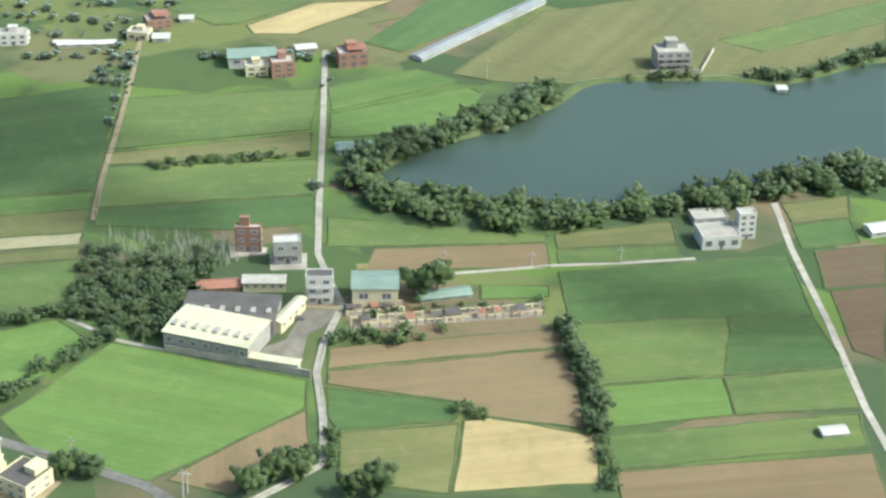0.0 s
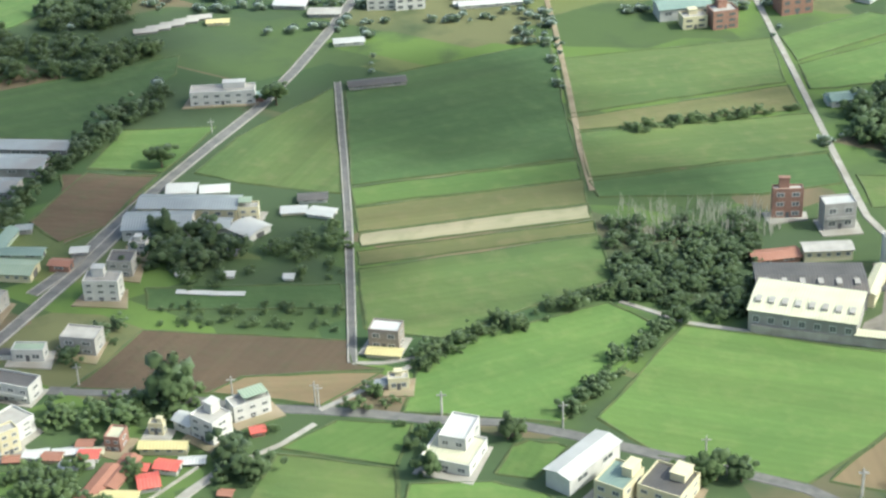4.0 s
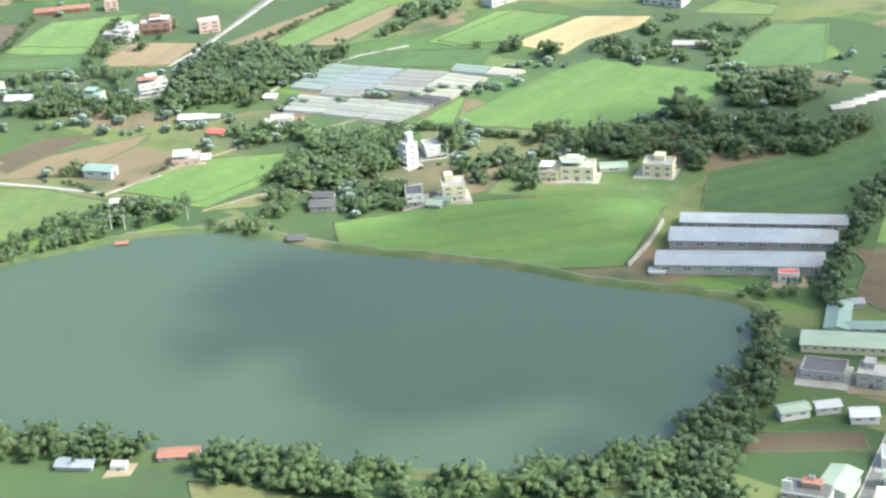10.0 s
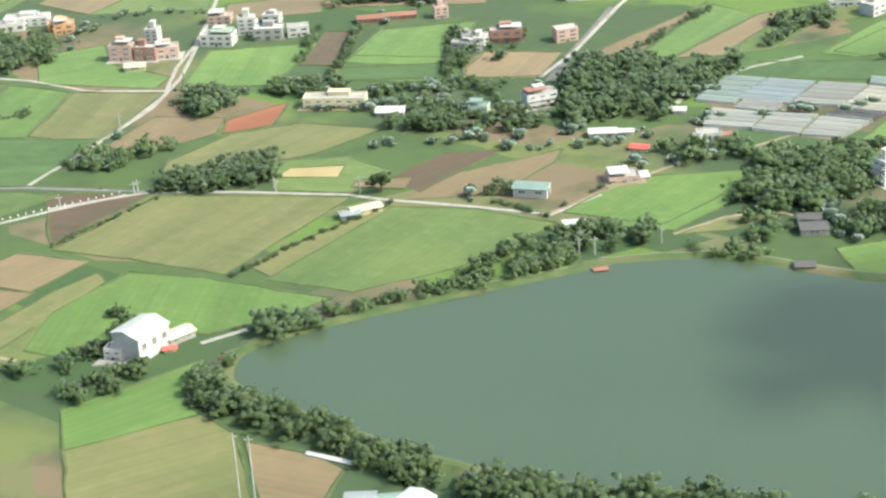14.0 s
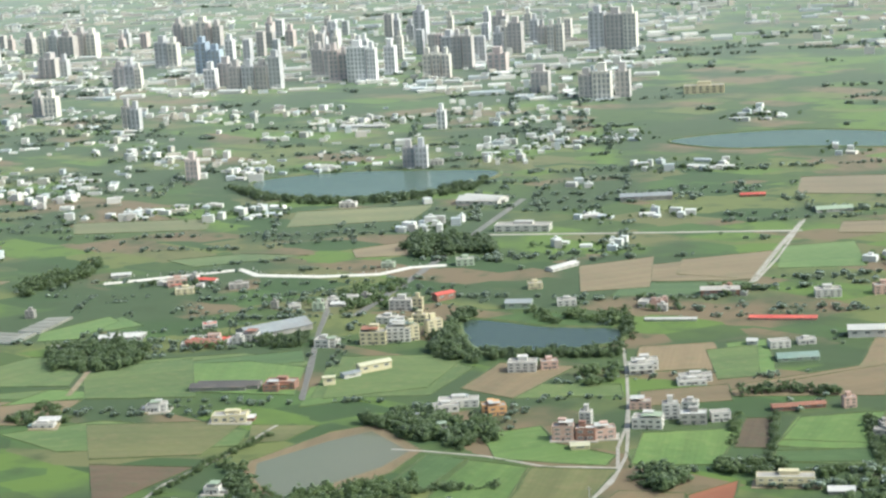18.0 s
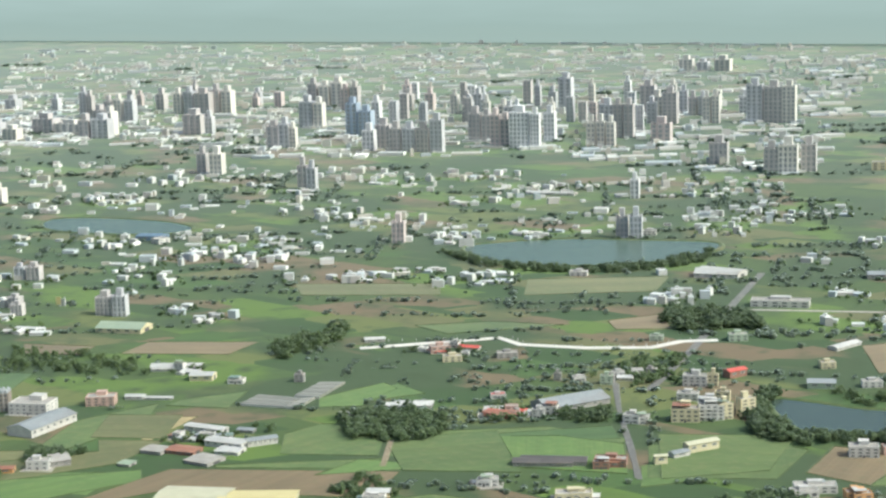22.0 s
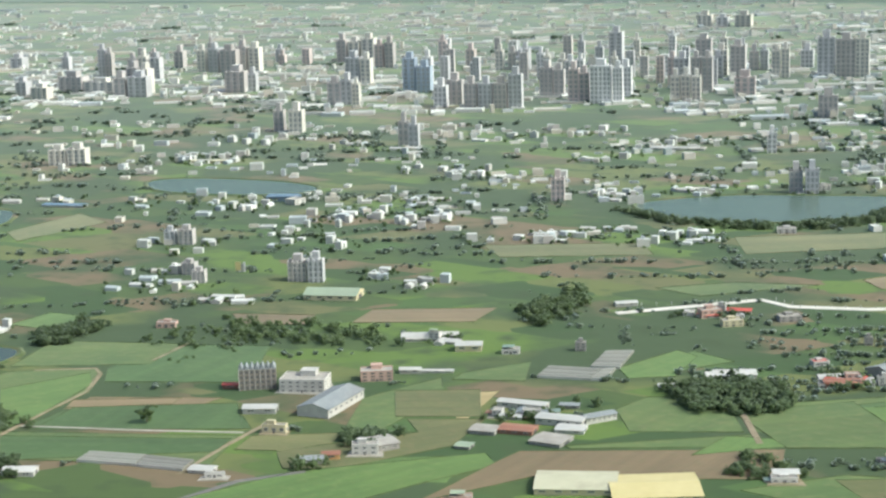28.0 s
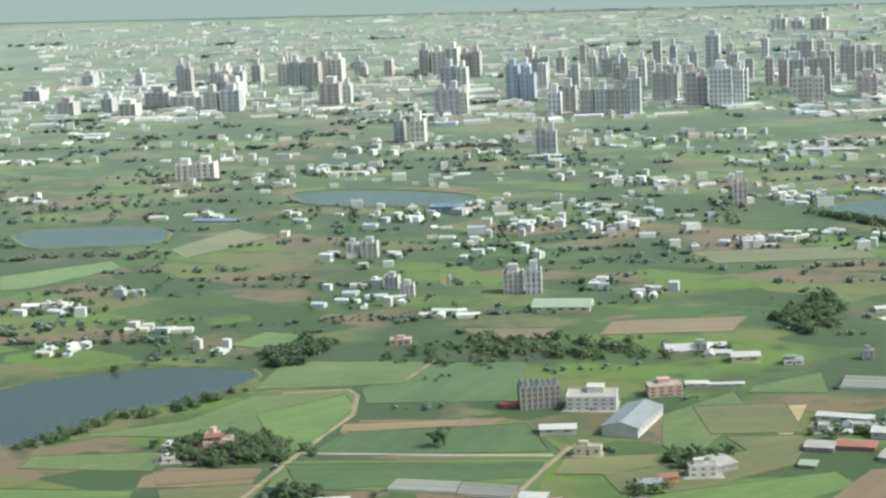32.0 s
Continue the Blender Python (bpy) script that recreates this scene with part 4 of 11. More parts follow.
def wood(words, poly, size, gap, kind=0, seed=1):
    """A stand of trees filling an outline, too many to count."""
    rng = random.Random(seed)
    size, gap = size * 0.86, gap * 0.74
    x0, x1 = min(p[0] for p in poly), max(p[0] for p in poly)
    y0, y1 = min(p[1] for p in poly), max(p[1] for p in poly)
    n = int((x1 - x0) * (y1 - y0) / gap ** 2)
    spots = []
    for _ in range(n):
        p = (rng.uniform(x0, x1), rng.uniform(y0, y1))
        if inside(p, poly) and not any(inside(p, q) for q in WATER):
            spots.append((*p, size * rng.choice((0.6, 0.8, 0.95, 1.0, 1.15))))
            q = (p[0] + rng.uniform(-0.6, 0.6) * gap, p[1] + rng.uniform(-0.6, 0.6) * gap)
            if not any(inside(q, k) for k in WATER):
                spots.append((*q, size * 0.5))
    if spots:
        tagged(clump_mesh("woodland", spots, M_LEAF[kind]), words, "woodland", "", "stuff")


def hedge(words, points, size, gap, width=1.0, kind=0, seed=1):
    rng = random.Random(seed)
    size, gap = size * 0.8, gap * 0.85
    pts = [Vector(p) for p in points]
    spots = []
    for a, b in zip(pts, pts[1:]):
        s = Vector((-(b - a).y, (b - a).x)).normalized()
        for k in range(max(1, int((b - a).length / gap))):
            c = a.lerp(b, rng.random()) + s * rng.uniform(-0.5, 0.5) * width
            if not any(inside(c, q) for q in WATER):
                spots.append((c.x, c.y, size * rng.choice((0.5, 0.7, 0.9, 1.1, 1.3))))
    tagged(clump_mesh("hedgerow", spots, M_LEAF[kind]), words, "hedgerow", "", "stuff")


def yard_wall(words, points, h):
    bm = bmesh.new()
    rows = [[bm.verts.new((*a, -0.2)), bm.verts.new((*a, h)), bm.verts.new((*b, h)), bm.verts.new((*b, -0.2))] for a, b in ribbon(points, 0.3)]
    for r0, r1 in zip(rows, rows[1:]):
        for i in range(4):
            bm.faces.new((r0[i], r1[i], r1[(i + 1) % 4], r0[(i + 1) % 4]))
    bm.faces.new(rows[0])
    bm.faces.new(rows[-1])
    bmesh.ops.recalc_face_normals(bm, faces=bm.faces)
    tagged(part("yard_wall", bm, M_CONCRETE), words, "wall")


FAR_LOOKS = {"w": ("white", "slab"), "g": ("grey", "slab"), "c": ("cream", "slab"), "b": ("brick", "slab"), "p": ("pink", "slab"), "s": ("white", "white"), "r": ("white", "red"), "t": ("white", "teal"), "d": ("grey", "grey"), "y": ("cream", "cream")}


def hamlet(x, y, n, rx, ry, turn, mix, seed):
    """A loose group of n small houses and sheds, with trees between them; far groups are one joined mesh."""
    rng = random.Random(seed)
    m = pose(x, y, 0, 0, 0, turn)
    spots, blocks = [], []
    far = math.hypot(x + 250, y) > 660
    for _ in range(n):
        p = m @ Vector((rng.uniform(-rx, rx), rng.uniform(-ry, ry), 0))
        if any(inside((p.x, p.y), q) for q in WATER):
            continue
        k = rng.choice(mix)
        wall, roof = FAR_LOOKS[k]
        rot = turn + rng.choice((-14, -8, 4, 10, 82))
        long = k in "srtdy"
        f = rng.choice((1, 2, 2, 3, 3))
        w, d, h = (rng.uniform(4.5, 10), rng.uniform(2.4, 4), rng.uniform(1.0, 1.5)) if long else (rng.uniform(2.2, 5.4), rng.uniform(2.2, 4), f * 1.1)
        if far:
            blocks.append((p.x, p.y, rot, w, d, h, 0.6 if long else 0.0))
        elif long:
            shed(p.x, p.y, rot, w, d, h, rng.uniform(0.3, 0.7), wall, roof, full=False, bays=2)
        else:
            house(p.x, p.y, rot, w, d, h, f, wall, roof, rng.choice((0, 0.2, 0.5, 0.8)), full=False, few=True)
        for _ in range(2):
            q = p + Vector((rng.uniform(-9, 9), rng.uniform(-9, 9), 0))
            spots.append((q.x, q.y, rng.uniform(2.0, 4)))
    if blocks:
        bm = bmesh.new()
        for bx, by, rot, w, d, h, ridge in blocks:
            v0 = len(bm.verts)
            if ridge:
                prism(bm, [(-d / 2, -0.3), (d / 2, -0.3), (d / 2, h), (0, h + ridge), (-d / 2, h)], -w / 2, w / 2)
            else:
                box(bm, -w / 2, -d / 2, -0.3, w / 2, d / 2, h)
                if rng.random() < 0.3:
                    box(bm, -w * 0.2, 0, h, w * 0.15, d * 0.42, h + 0.8)
            bm.verts.ensure_lookup_table()
            bmesh.ops.transform(bm, matrix=pose(bx, by, 0, 0, 0, rot), verts=bm.verts[v0:])
        bmesh.ops.recalc_face_normals(bm, faces=bm.faces)
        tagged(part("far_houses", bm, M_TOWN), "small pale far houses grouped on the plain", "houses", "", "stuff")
    if spots:
        tagged(clump_mesh("garden_trees", spots, M_LEAF[rng.randrange(2)], FAR_CLUMPS if far else None), "small green garden trees between houses", "trees", "", "stuff")


TAKEN = []
WATER = []
FAR_CLUMPS = [crown_arrays(s, 17, 0.19, 0.7, 2, 1) for s in (31, 32, 33)]


def far_trees(words, poly, n, size, seed):
    """Hedge lines and loose trees over open land, kept off plots and water."""
    rng = random.Random(seed)
    x0, x1 = min(p[0] for p in poly), max(p[0] for p in poly)
    y0, y1 = min(p[1] for p in poly), max(p[1] for p in poly)
    vs, fs, ns, base, made, tries = [], [], [], 0, 0, 0
    while made < n and tries < n * 6:
        tries += 1
        p = (rng.uniform(x0, x1), rng.uniform(y0, y1))
        if not inside(p, poly) or any(a[0] < p[0] < a[1] and a[2] < p[1] < a[3] and inside(p, q) for a, q in TAKEN):
            continue
        long, a = rng.choice((0, 15, 35, 70)), radians(24 + rng.choice((0, 0, 90, 5, -8)))
        for k in range(rng.randint(1, 3) if long == 0 else int(long / 2.6)):
            f = rng.uniform(-0.5, 0.5) * long
            c = (p[0] + f * math.cos(a) + rng.uniform(-2, 2), p[1] + f * math.sin(a) + rng.uniform(-2, 2))
            if any(b[0] < c[0] < b[1] and b[2] < c[1] < b[3] and inside(c, q) for b, q in TAKEN):
                continue
            v, face, o = FAR_CLUMPS[rng.randrange(3)]
            s = size * rng.choice((0.5, 0.7, 1.0, 1.2))
            vs.append(v * (s, s, s * 0.65) + (c[0], c[1], s * 0.24))
            ns.append(o)
            fs.extend([tuple(i + base for i in q) for q in face])
            base += len(v)
            made += 1
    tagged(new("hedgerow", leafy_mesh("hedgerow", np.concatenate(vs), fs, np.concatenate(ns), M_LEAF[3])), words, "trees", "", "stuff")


# Far town walls: paled base colours and gloss imitate distance haze.
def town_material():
    m, nt, bsdf, out = nodes_of("hazed_far_walls")
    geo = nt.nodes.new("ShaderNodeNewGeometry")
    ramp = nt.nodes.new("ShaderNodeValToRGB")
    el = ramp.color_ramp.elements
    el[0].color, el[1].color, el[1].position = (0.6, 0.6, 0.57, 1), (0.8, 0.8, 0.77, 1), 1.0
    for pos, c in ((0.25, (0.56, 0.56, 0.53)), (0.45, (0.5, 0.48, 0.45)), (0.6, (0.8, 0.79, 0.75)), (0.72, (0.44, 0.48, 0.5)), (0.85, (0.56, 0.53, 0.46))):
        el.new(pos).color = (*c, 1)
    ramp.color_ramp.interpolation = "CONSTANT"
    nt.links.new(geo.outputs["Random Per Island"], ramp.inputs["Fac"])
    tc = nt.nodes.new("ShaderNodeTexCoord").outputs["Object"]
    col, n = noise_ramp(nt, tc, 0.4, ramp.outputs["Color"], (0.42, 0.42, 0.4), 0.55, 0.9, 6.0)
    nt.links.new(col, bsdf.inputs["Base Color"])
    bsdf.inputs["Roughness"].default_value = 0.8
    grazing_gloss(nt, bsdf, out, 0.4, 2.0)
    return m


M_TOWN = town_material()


def far_town(words, poly, n, high, seed):
    """Blocks of the far city with parapets, too many and too small to count."""
    rng = random.Random(seed)
    x0, x1 = min(p[0] for p in poly), max(p[0] for p in poly)
    y0, y1 = min(p[1] for p in poly), max(p[1] for p in poly)
    vs, fs, made = [], [], 0
    while made < n:
        if high > 3 or made % 8 == 0:
            cx, cy = rng.uniform(x0, x1), rng.uniform(y0, y1)
        loose = 0 if high > 3 else 15
        px, py = cx + rng.gauss(0, 1) * loose * 1.6, cy + rng.gauss(0, 1) * loose
        if high <= 3 and any(b[0] < px < b[1] and b[2] < py < b[3] for b, q in TAKEN):
            made += made % 8 == 0
            cx, cy = rng.uniform(x0, x1), rng.uniform(y0, y1)
            continue
        if not inside((px, py), poly) or any(inside((px, py), q) for q in WATER):
            cx, cy = rng.uniform(x0, x1), rng.uniform(y0, y1)
            continue
        a = radians(24 + rng.choice((0, 90, 12, -10)))
        w, d, h = rng.choice((2.5, 3.5, 4.5, 6, 14, 20) if high > 3 else (2.2, 3, 3.6, 4.5, 7)) * rng.uniform(0.8, 1.2), rng.uniform(2.2, 5.5), rng.choice((0.4, 0.5, 0.7, 0.9, 1.6)) * high * rng.uniform(0.5, 1.0)
        if w > 10:
            d, h = d * 1.7, min(h, 2.2)
        c, s = math.cos(a), math.sin(a)
        b = len(vs)
        ring = ((-w, -d), (w, -d), (w, d), (-w, d))
        for k, z in ((1.0, -0.3), (1.0, h), (0.88, h), (0.88, h - 0.4)):
            vs += [(px + (c * u - s * v) * k / 2, py + (s * u + c * v) * k / 2, z) for u, v in ring]
        for lv in range(3):
            for i in range(4):
                j = (i + 1) % 4
                fs.append((b + lv * 4 + i, b + lv * 4 + j, b + lv * 4 + 4 + j, b + lv * 4 + 4 + i))
        fs.append((b + 12, b + 13, b + 14, b + 15))
        made += 1
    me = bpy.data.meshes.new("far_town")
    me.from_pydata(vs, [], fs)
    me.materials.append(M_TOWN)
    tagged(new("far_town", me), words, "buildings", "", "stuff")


def pole(x, y, h, lamp=False):
    ob = empty("utility_pole", pose(x, y, 0, 0, 0, 20))
    tagged(ob, "slender grey concrete utility pole beside a lane", "pole", "utility poles")
    bm = bmesh.new()
    cylinder(bm, 0, 0, -0.3, h, 0.16, 0.1, 6)
    part("shaft", bm, M_POLE, ob)
    if lamp:
        part("lamp_arm", boxes((0.05, -0.05, h - 0.2, 1.3, 0.05, h - 0.08)), M_POLE, ob)
    else:
        part("crossarm", boxes((-0.7, -0.06, h - 0.7, 0.7, 0.06, h - 0.56)), M_POLE, ob)


def thicket(poly, n, h, seed):
    """Bare grey stems standing close together."""
    rng = random.Random(seed)
    x0, x1 = min(p[0] for p in poly), max(p[0] for p in poly)
    y0, y1 = min(p[1] for p in poly), max(p[1] for p in poly)
    bm = bmesh.new()
    made = 0
    while made < n:
        px, py = rng.uniform(x0, x1), rng.uniform(y0, y1)
        if not inside((px, py), poly):
            continue
        for k in range(3):
            t = h * rng.uniform(0.6, 1.1) * (1 if k == 0 else 0.8)
            z0 = 0 if k == 0 else t * 0.3
            dx, dy, r = rng.uniform(-0.5, 0.5) * (k + 0.4), rng.uniform(-0.5, 0.5) * (k + 0.4), 0.09 if k == 0 else 0.05
            ring = [bm.verts.new((px + r * c, py + r * s, z0)) for c, s in ((1, 0), (-0.5, 0.87), (-0.5, -0.87))]
            tip = bm.verts.new((px + dx, py + dy, t))
            for i in range(3):
                bm.faces.new((ring[i], ring[(i + 1) % 3], tip))
        made += 1
    tagged(part("bare_thicket", bm, M_STEM), "pale bare stems of a dead thicket", "thicket", "", "stuff")


M_STEM = plain_material("dead_stems", (0.36, 0.35, 0.3), (0.48, 0.46, 0.4), 1.0, 0.9)


def ruin(x, y, rot, w, d, h, n, seed):
    """A roofless row: piers and lintels on both sides, cross walls, scraps of rusty roof."""
    rng = random.Random(seed)
    ob = empty("ruined_barn", pose(x, y, 0, 0, 0, rot))
    tagged(ob, "ruined cream barn row with gaps and rusty roof scraps", "ruin", "ruined barns")
    bay = w / n
    part("floor_slab", boxes((-w / 2 - 0.3, -d / 2 - 0.3, -0.1, w / 2 + 0.3, d / 2 + 0.3, 0.16)), M_DIRT, ob)
    for side in (-1, 1):
        for i in range(n + 1):
            ph = h * rng.uniform(0.75, 1.0)
            px = -w / 2 + bay * i
            part("pier", boxes((px - 0.22, side * d / 2 - 0.12, 0.1, px + 0.22, side * d / 2 + 0.12, ph)), WALLS[rng.choice(("cream", "tile", "grey"))], ob)
            if i < n and rng.random() < 0.75:
                part("lintel", boxes((px + 0.22, side * d / 2 - 0.1, h * 0.6, px + bay - 0.22, side * d / 2 + 0.1, h * 0.8)), WALLS["cream"], ob)
            if i < n:
                part("low_wall", boxes((px + 0.22, side * d / 2 - 0.09, 0.1, px + bay - 0.22, side * d / 2 + 0.09, h * 0.28)), WALLS["grey"], ob)
    for i in range(n):
        if rng.random() < 0.5:
            px = -w / 2 + bay * (i + 0.5)
            part("roof_scrap", boxes((px - bay * 0.5, -d * rng.uniform(0.2, 0.5), h, px + bay * 0.45, d * rng.uniform(0.1, 0.5), h + 0.08)), ROOFS[rng.choice(("rust", "dark", "dark"))], ob)


def signboard(x, y, rot, w, z0, z1):
    ob = empty("signboard", pose(x, y, 0, 0, 0, rot))
    tagged(ob, "plain yellow signboard on two steel posts by the lane", "signboard")
    part("board", boxes((-w / 2, -0.06, z0, w / 2, 0.06, z1)), ROOFS["yellow"], ob)
    for i in (-0.35, 0.35):
        part("post", boxes((w * i - 0.06, 0.06, -0.2, w * i + 0.06, 0.16, z1 - 0.1)), M_POLE, ob)


def lane_posts(points, gap, h):
    """White guard posts along a lane."""
    ob = empty("guard_posts", pose(points[0][0], points[0][1], 0))
    tagged(ob, "row of short white guard posts along a lane", "guard posts")
    me = mesh_data("post", boxes((-0.1, -0.1, -0.1, 0.1, 0.1, h * 0.9), (-0.07, -0.07, h * 0.9, 0.07, 0.07, h)), M_PAINT)
    pts = [Vector(p) for p in points]
    for a, b in zip(pts, pts[1:]):
        k = max(1, round((b - a).length / gap))
        for i in range(k):
            c = a.lerp(b, i / k)
            shared("post", me, ob, pose(c.x - points[0][0], c.y - points[0][1], 0))


def car(x, y, rot, paint):
    ob = empty("car", pose(x, y, 0, 0, 0, rot))
    tagged(ob, f"small {paint} car parked on the lane", "car")
    bm = bmesh.new()
    prism(bm, [(-0.48, 0.16), (0.48, 0.16), (0.48, 0.42), (-0.48, 0.42)], -1.2, 1.2)
    part("body", bm, WALLS["white"] if paint == "white" else M_DOOR, ob)
    bm = bmesh.new()
    prism(bm, [(-0.46, 0.42), (0.46, 0.42), (0.36, 0.78), (-0.36, 0.78)], -0.75, 0.6)
    part("cabin", bm, M_GLASS, ob)
    part("roof", boxes((-0.6, -0.36, 0.78, 0.45, 0.36, 0.82)), WALLS["white"] if paint == "white" else M_DOOR, ob)
    for i in (-0.75, 0.75):
        for j in (-0.44, 0.44):
            bm = bmesh.new()
            cylinder(bm, 0, 0, -0.08, 0.08, 0.18, 0.18, 10)
            wheel = part("wheel", bm, M_DOOR, ob)
            wheel.matrix_local = pose(i, j, 0.19, 90, 0, 0)


# ---- ground to the horizon, and the hazy distance ----
def ground():
    bm = bmesh.new()
    n = 12
    v = [[bm.verts.new((-5200 + 7600 * i / n, -700 + 6200 * j / n, -0.02)) for j in range(n + 1)] for i in range(n + 1)]
    for i in range(n):
        for j in range(n):
            bm.faces.new((v[i][j], v[i + 1][j], v[i + 1][j + 1], v[i][j + 1]))
    tagged(part("ground", bm, M_GROUND), "flat farmland in many small green and brown plots", "ground", "", "structure")


ground()


def distance():
    """A glowing sheet coloured as the pale haze far behind the city."""
    m, nt, bsdf, out = nodes_of("distant_haze")
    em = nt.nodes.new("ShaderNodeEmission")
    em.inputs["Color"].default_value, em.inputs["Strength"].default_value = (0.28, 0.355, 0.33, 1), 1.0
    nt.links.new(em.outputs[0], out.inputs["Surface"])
    tc = nt.nodes.new("ShaderNodeTexCoord")
    sep = nt.nodes.new("ShaderNodeSeparateXYZ")
    nt.links.new(tc.outputs["Object"], sep.inputs[0])
    mp = nt.nodes.new("ShaderNodeMapping")
    mp.inputs["Scale"].default_value = (0.006, 0.006, 0.05)
    nt.links.new(tc.outputs["Object"], mp.inputs["Vector"])
    uneven = nt.nodes.new("ShaderNodeTexNoise")
    uneven.inputs["Scale"].default_value, uneven.inputs["Detail"].default_value = 1.0, 6.0
    nt.links.new(mp.outputs[0], uneven.inputs["Vector"])
    lift = nt.nodes.new("ShaderNodeMath")
    lift.operation, lift.inputs[1].default_value, lift.inputs[2].default_value = "MULTIPLY_ADD", 46.0, -23.0
    nt.links.new(uneven.outputs["Fac"], lift.inputs[0])
    z = nt.nodes.new("ShaderNodeMath")
    nt.links.new(sep.outputs["Z"], z.inputs[0])
    nt.links.new(lift.outputs[0], z.inputs[1])
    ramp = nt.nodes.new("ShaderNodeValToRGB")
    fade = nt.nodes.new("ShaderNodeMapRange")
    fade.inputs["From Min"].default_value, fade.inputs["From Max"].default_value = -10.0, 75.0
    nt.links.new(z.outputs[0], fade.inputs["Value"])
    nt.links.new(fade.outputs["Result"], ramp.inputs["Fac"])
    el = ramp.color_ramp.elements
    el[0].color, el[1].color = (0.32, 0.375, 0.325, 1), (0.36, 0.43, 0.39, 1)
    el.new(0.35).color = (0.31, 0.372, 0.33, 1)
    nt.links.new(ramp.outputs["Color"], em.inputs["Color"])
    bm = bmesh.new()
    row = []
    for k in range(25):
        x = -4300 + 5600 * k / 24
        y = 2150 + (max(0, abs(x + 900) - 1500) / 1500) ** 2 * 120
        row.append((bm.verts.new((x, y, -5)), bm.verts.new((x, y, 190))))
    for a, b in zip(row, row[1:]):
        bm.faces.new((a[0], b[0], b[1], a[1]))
    tagged(part("backdrop", bm, m), "glowing backdrop sheet coloured as pale grey-green haze", "backdrop", "", "structure")


distance()

# ---- broken cumulus, out of view high on the sun's side, placed for its shadows ----
def cloud_material():
    m, nt, bsdf, out = nodes_of("cloud")
    tc = nt.nodes.new("ShaderNodeTexCoord").outputs["Object"]
    col, n = noise_ramp(nt, tc, 0.03, (0.8, 0.81, 0.82), (0.88, 0.88, 0.88), 0.3, 0.7, 6.0)
    nt.links.new(col, bsdf.inputs["Base Color"])
    bsdf.inputs["Roughness"].default_value = 1.0
    bump(nt, bsdf, n.outputs["Fac"], 0.6, 3.0)
    return m


M_CLOUD = cloud_material()


def cloud(x, y, rx, ry, seed):
    """A heaped cloud with a flat base: a broad body and many rounded heads."""
    rng = random.Random(seed)
    bm = bmesh.new()
    small = min(rx, ry)
    heads = [(0.0, 0.0, rx * 0.72, ry * 0.72, small * 0.3)]
    for _ in range(26):
        a, f = rng.uniform(0, 6.283), rng.uniform(0.5, 0.95)
        r = small * rng.uniform(0.16, 0.34)
        heads.append((math.cos(a) * rx * f * 0.9, math.sin(a) * ry * f * 0.9, r * rng.uniform(0.9, 1.5), r, r * 0.7))
    for _ in range(14):
        r = small * rng.uniform(0.05, 0.12)
        a, f = rng.uniform(0, 6.283), rng.uniform(0.95, 1.2)
        heads.append((math.cos(a) * rx * f, math.sin(a) * ry * f, r * 1.8, r, r * 0.5))
    for hx, hy, a, b, c in heads:
        m = Matrix.Translation((hx, hy, c * 0.4)) @ Matrix.Rotation(rng.uniform(0, 3), 4, "Z") @ Matrix.Diagonal((a, b, c, 1)) if a < rx * 0.6 else Matrix.Diagonal((a, b, c, 1))
        bmesh.ops.create_icosphere(bm, subdivisions=3, radius=1.0, matrix=m)
    for v in bm.verts:
        p = v.co * (2.2 / small)
        v.co += Vector((noise.noise(p), noise.noise(p + Vector((7, 0, 0))), 0.5 * noise.noise(p + Vector((0, 7, 0))))) * small * 0.12
    for f in bm.faces:
        f.smooth = True
    ob = part("cloud", bm, M_CLOUD)
    ob.matrix_world = pose(x, y, 361)
    tagged(ob, "white heaped cumulus cloud drifting over the farmland", "cloud", "", "structure")


for k, (cx, cy, crx, cry) in enumerate(((340, 420, 44, 42), (402, 438, 46, 44), (378, 512, 44, 34), (448, 447, 34, 19), (462, 520, 32, 26), (505, 500, 26, 12), (540, 545, 30, 10), (634, 503, 30, 13), (338, 463, 40, 15))):
    cloud(cx, cy, crx, cry, 40 + k)

# ---- the plan ----


# fields round the roadside works
field('rice', 'bright green rice field with weedy bunds', [(159.4, 396.9), (198.8, 397.5), (202.2, 389.1), (192.7, 371.0), (185.8, 359.3), (164.3, 360.3), (153.4, 367.2)])
field('brown', 'bare brown ploughed field with weedy bunds', [(202.4, 389.2), (207.5, 377.8), (200.2, 360.5), (188.8, 360.9), (192.8, 370.6)])
field('rice', 'bright green rice field with weedy bunds', [(123.4, 379.8), (146.1, 400.7), (154.8, 396.1), (155.4, 388.8), (148.4, 364.5), (124.9, 360.3), (123.0, 370.7)])
field('grass', 'green meadow plot with weedy bunds', [(101.8, 399.5), (138.3, 423.0), (144.8, 408.4), (122.6, 381.8), (110.1, 381.5)])
field('pale', 'pale gravelly strip between fields with weedy bunds', [(97.0, 411.9), (133.4, 433.9), (135.2, 429.0), (99.0, 407.3)])
field('olive', 'olive fallow plot with dry weeds with weedy bunds', [(99.3, 405.6), (136.0, 427.8), (137.6, 423.5), (101.3, 401.0)])
field('olive', 'olive fallow plot with dry weeds with weedy bunds', [(92.3, 421.0), (129.4, 443.2), (132.9, 434.4), (96.4, 412.4)])
field('rice', 'bright green rice field with weedy bunds', [(88.8, 428.5), (126.1, 451.0), (129.2, 443.7), (91.9, 421.8)])
field('dark', 'dark green crop field with weedy bunds', [(69.0, 473.9), (103.7, 506.8), (125.7, 451.9), (88.2, 429.6)])
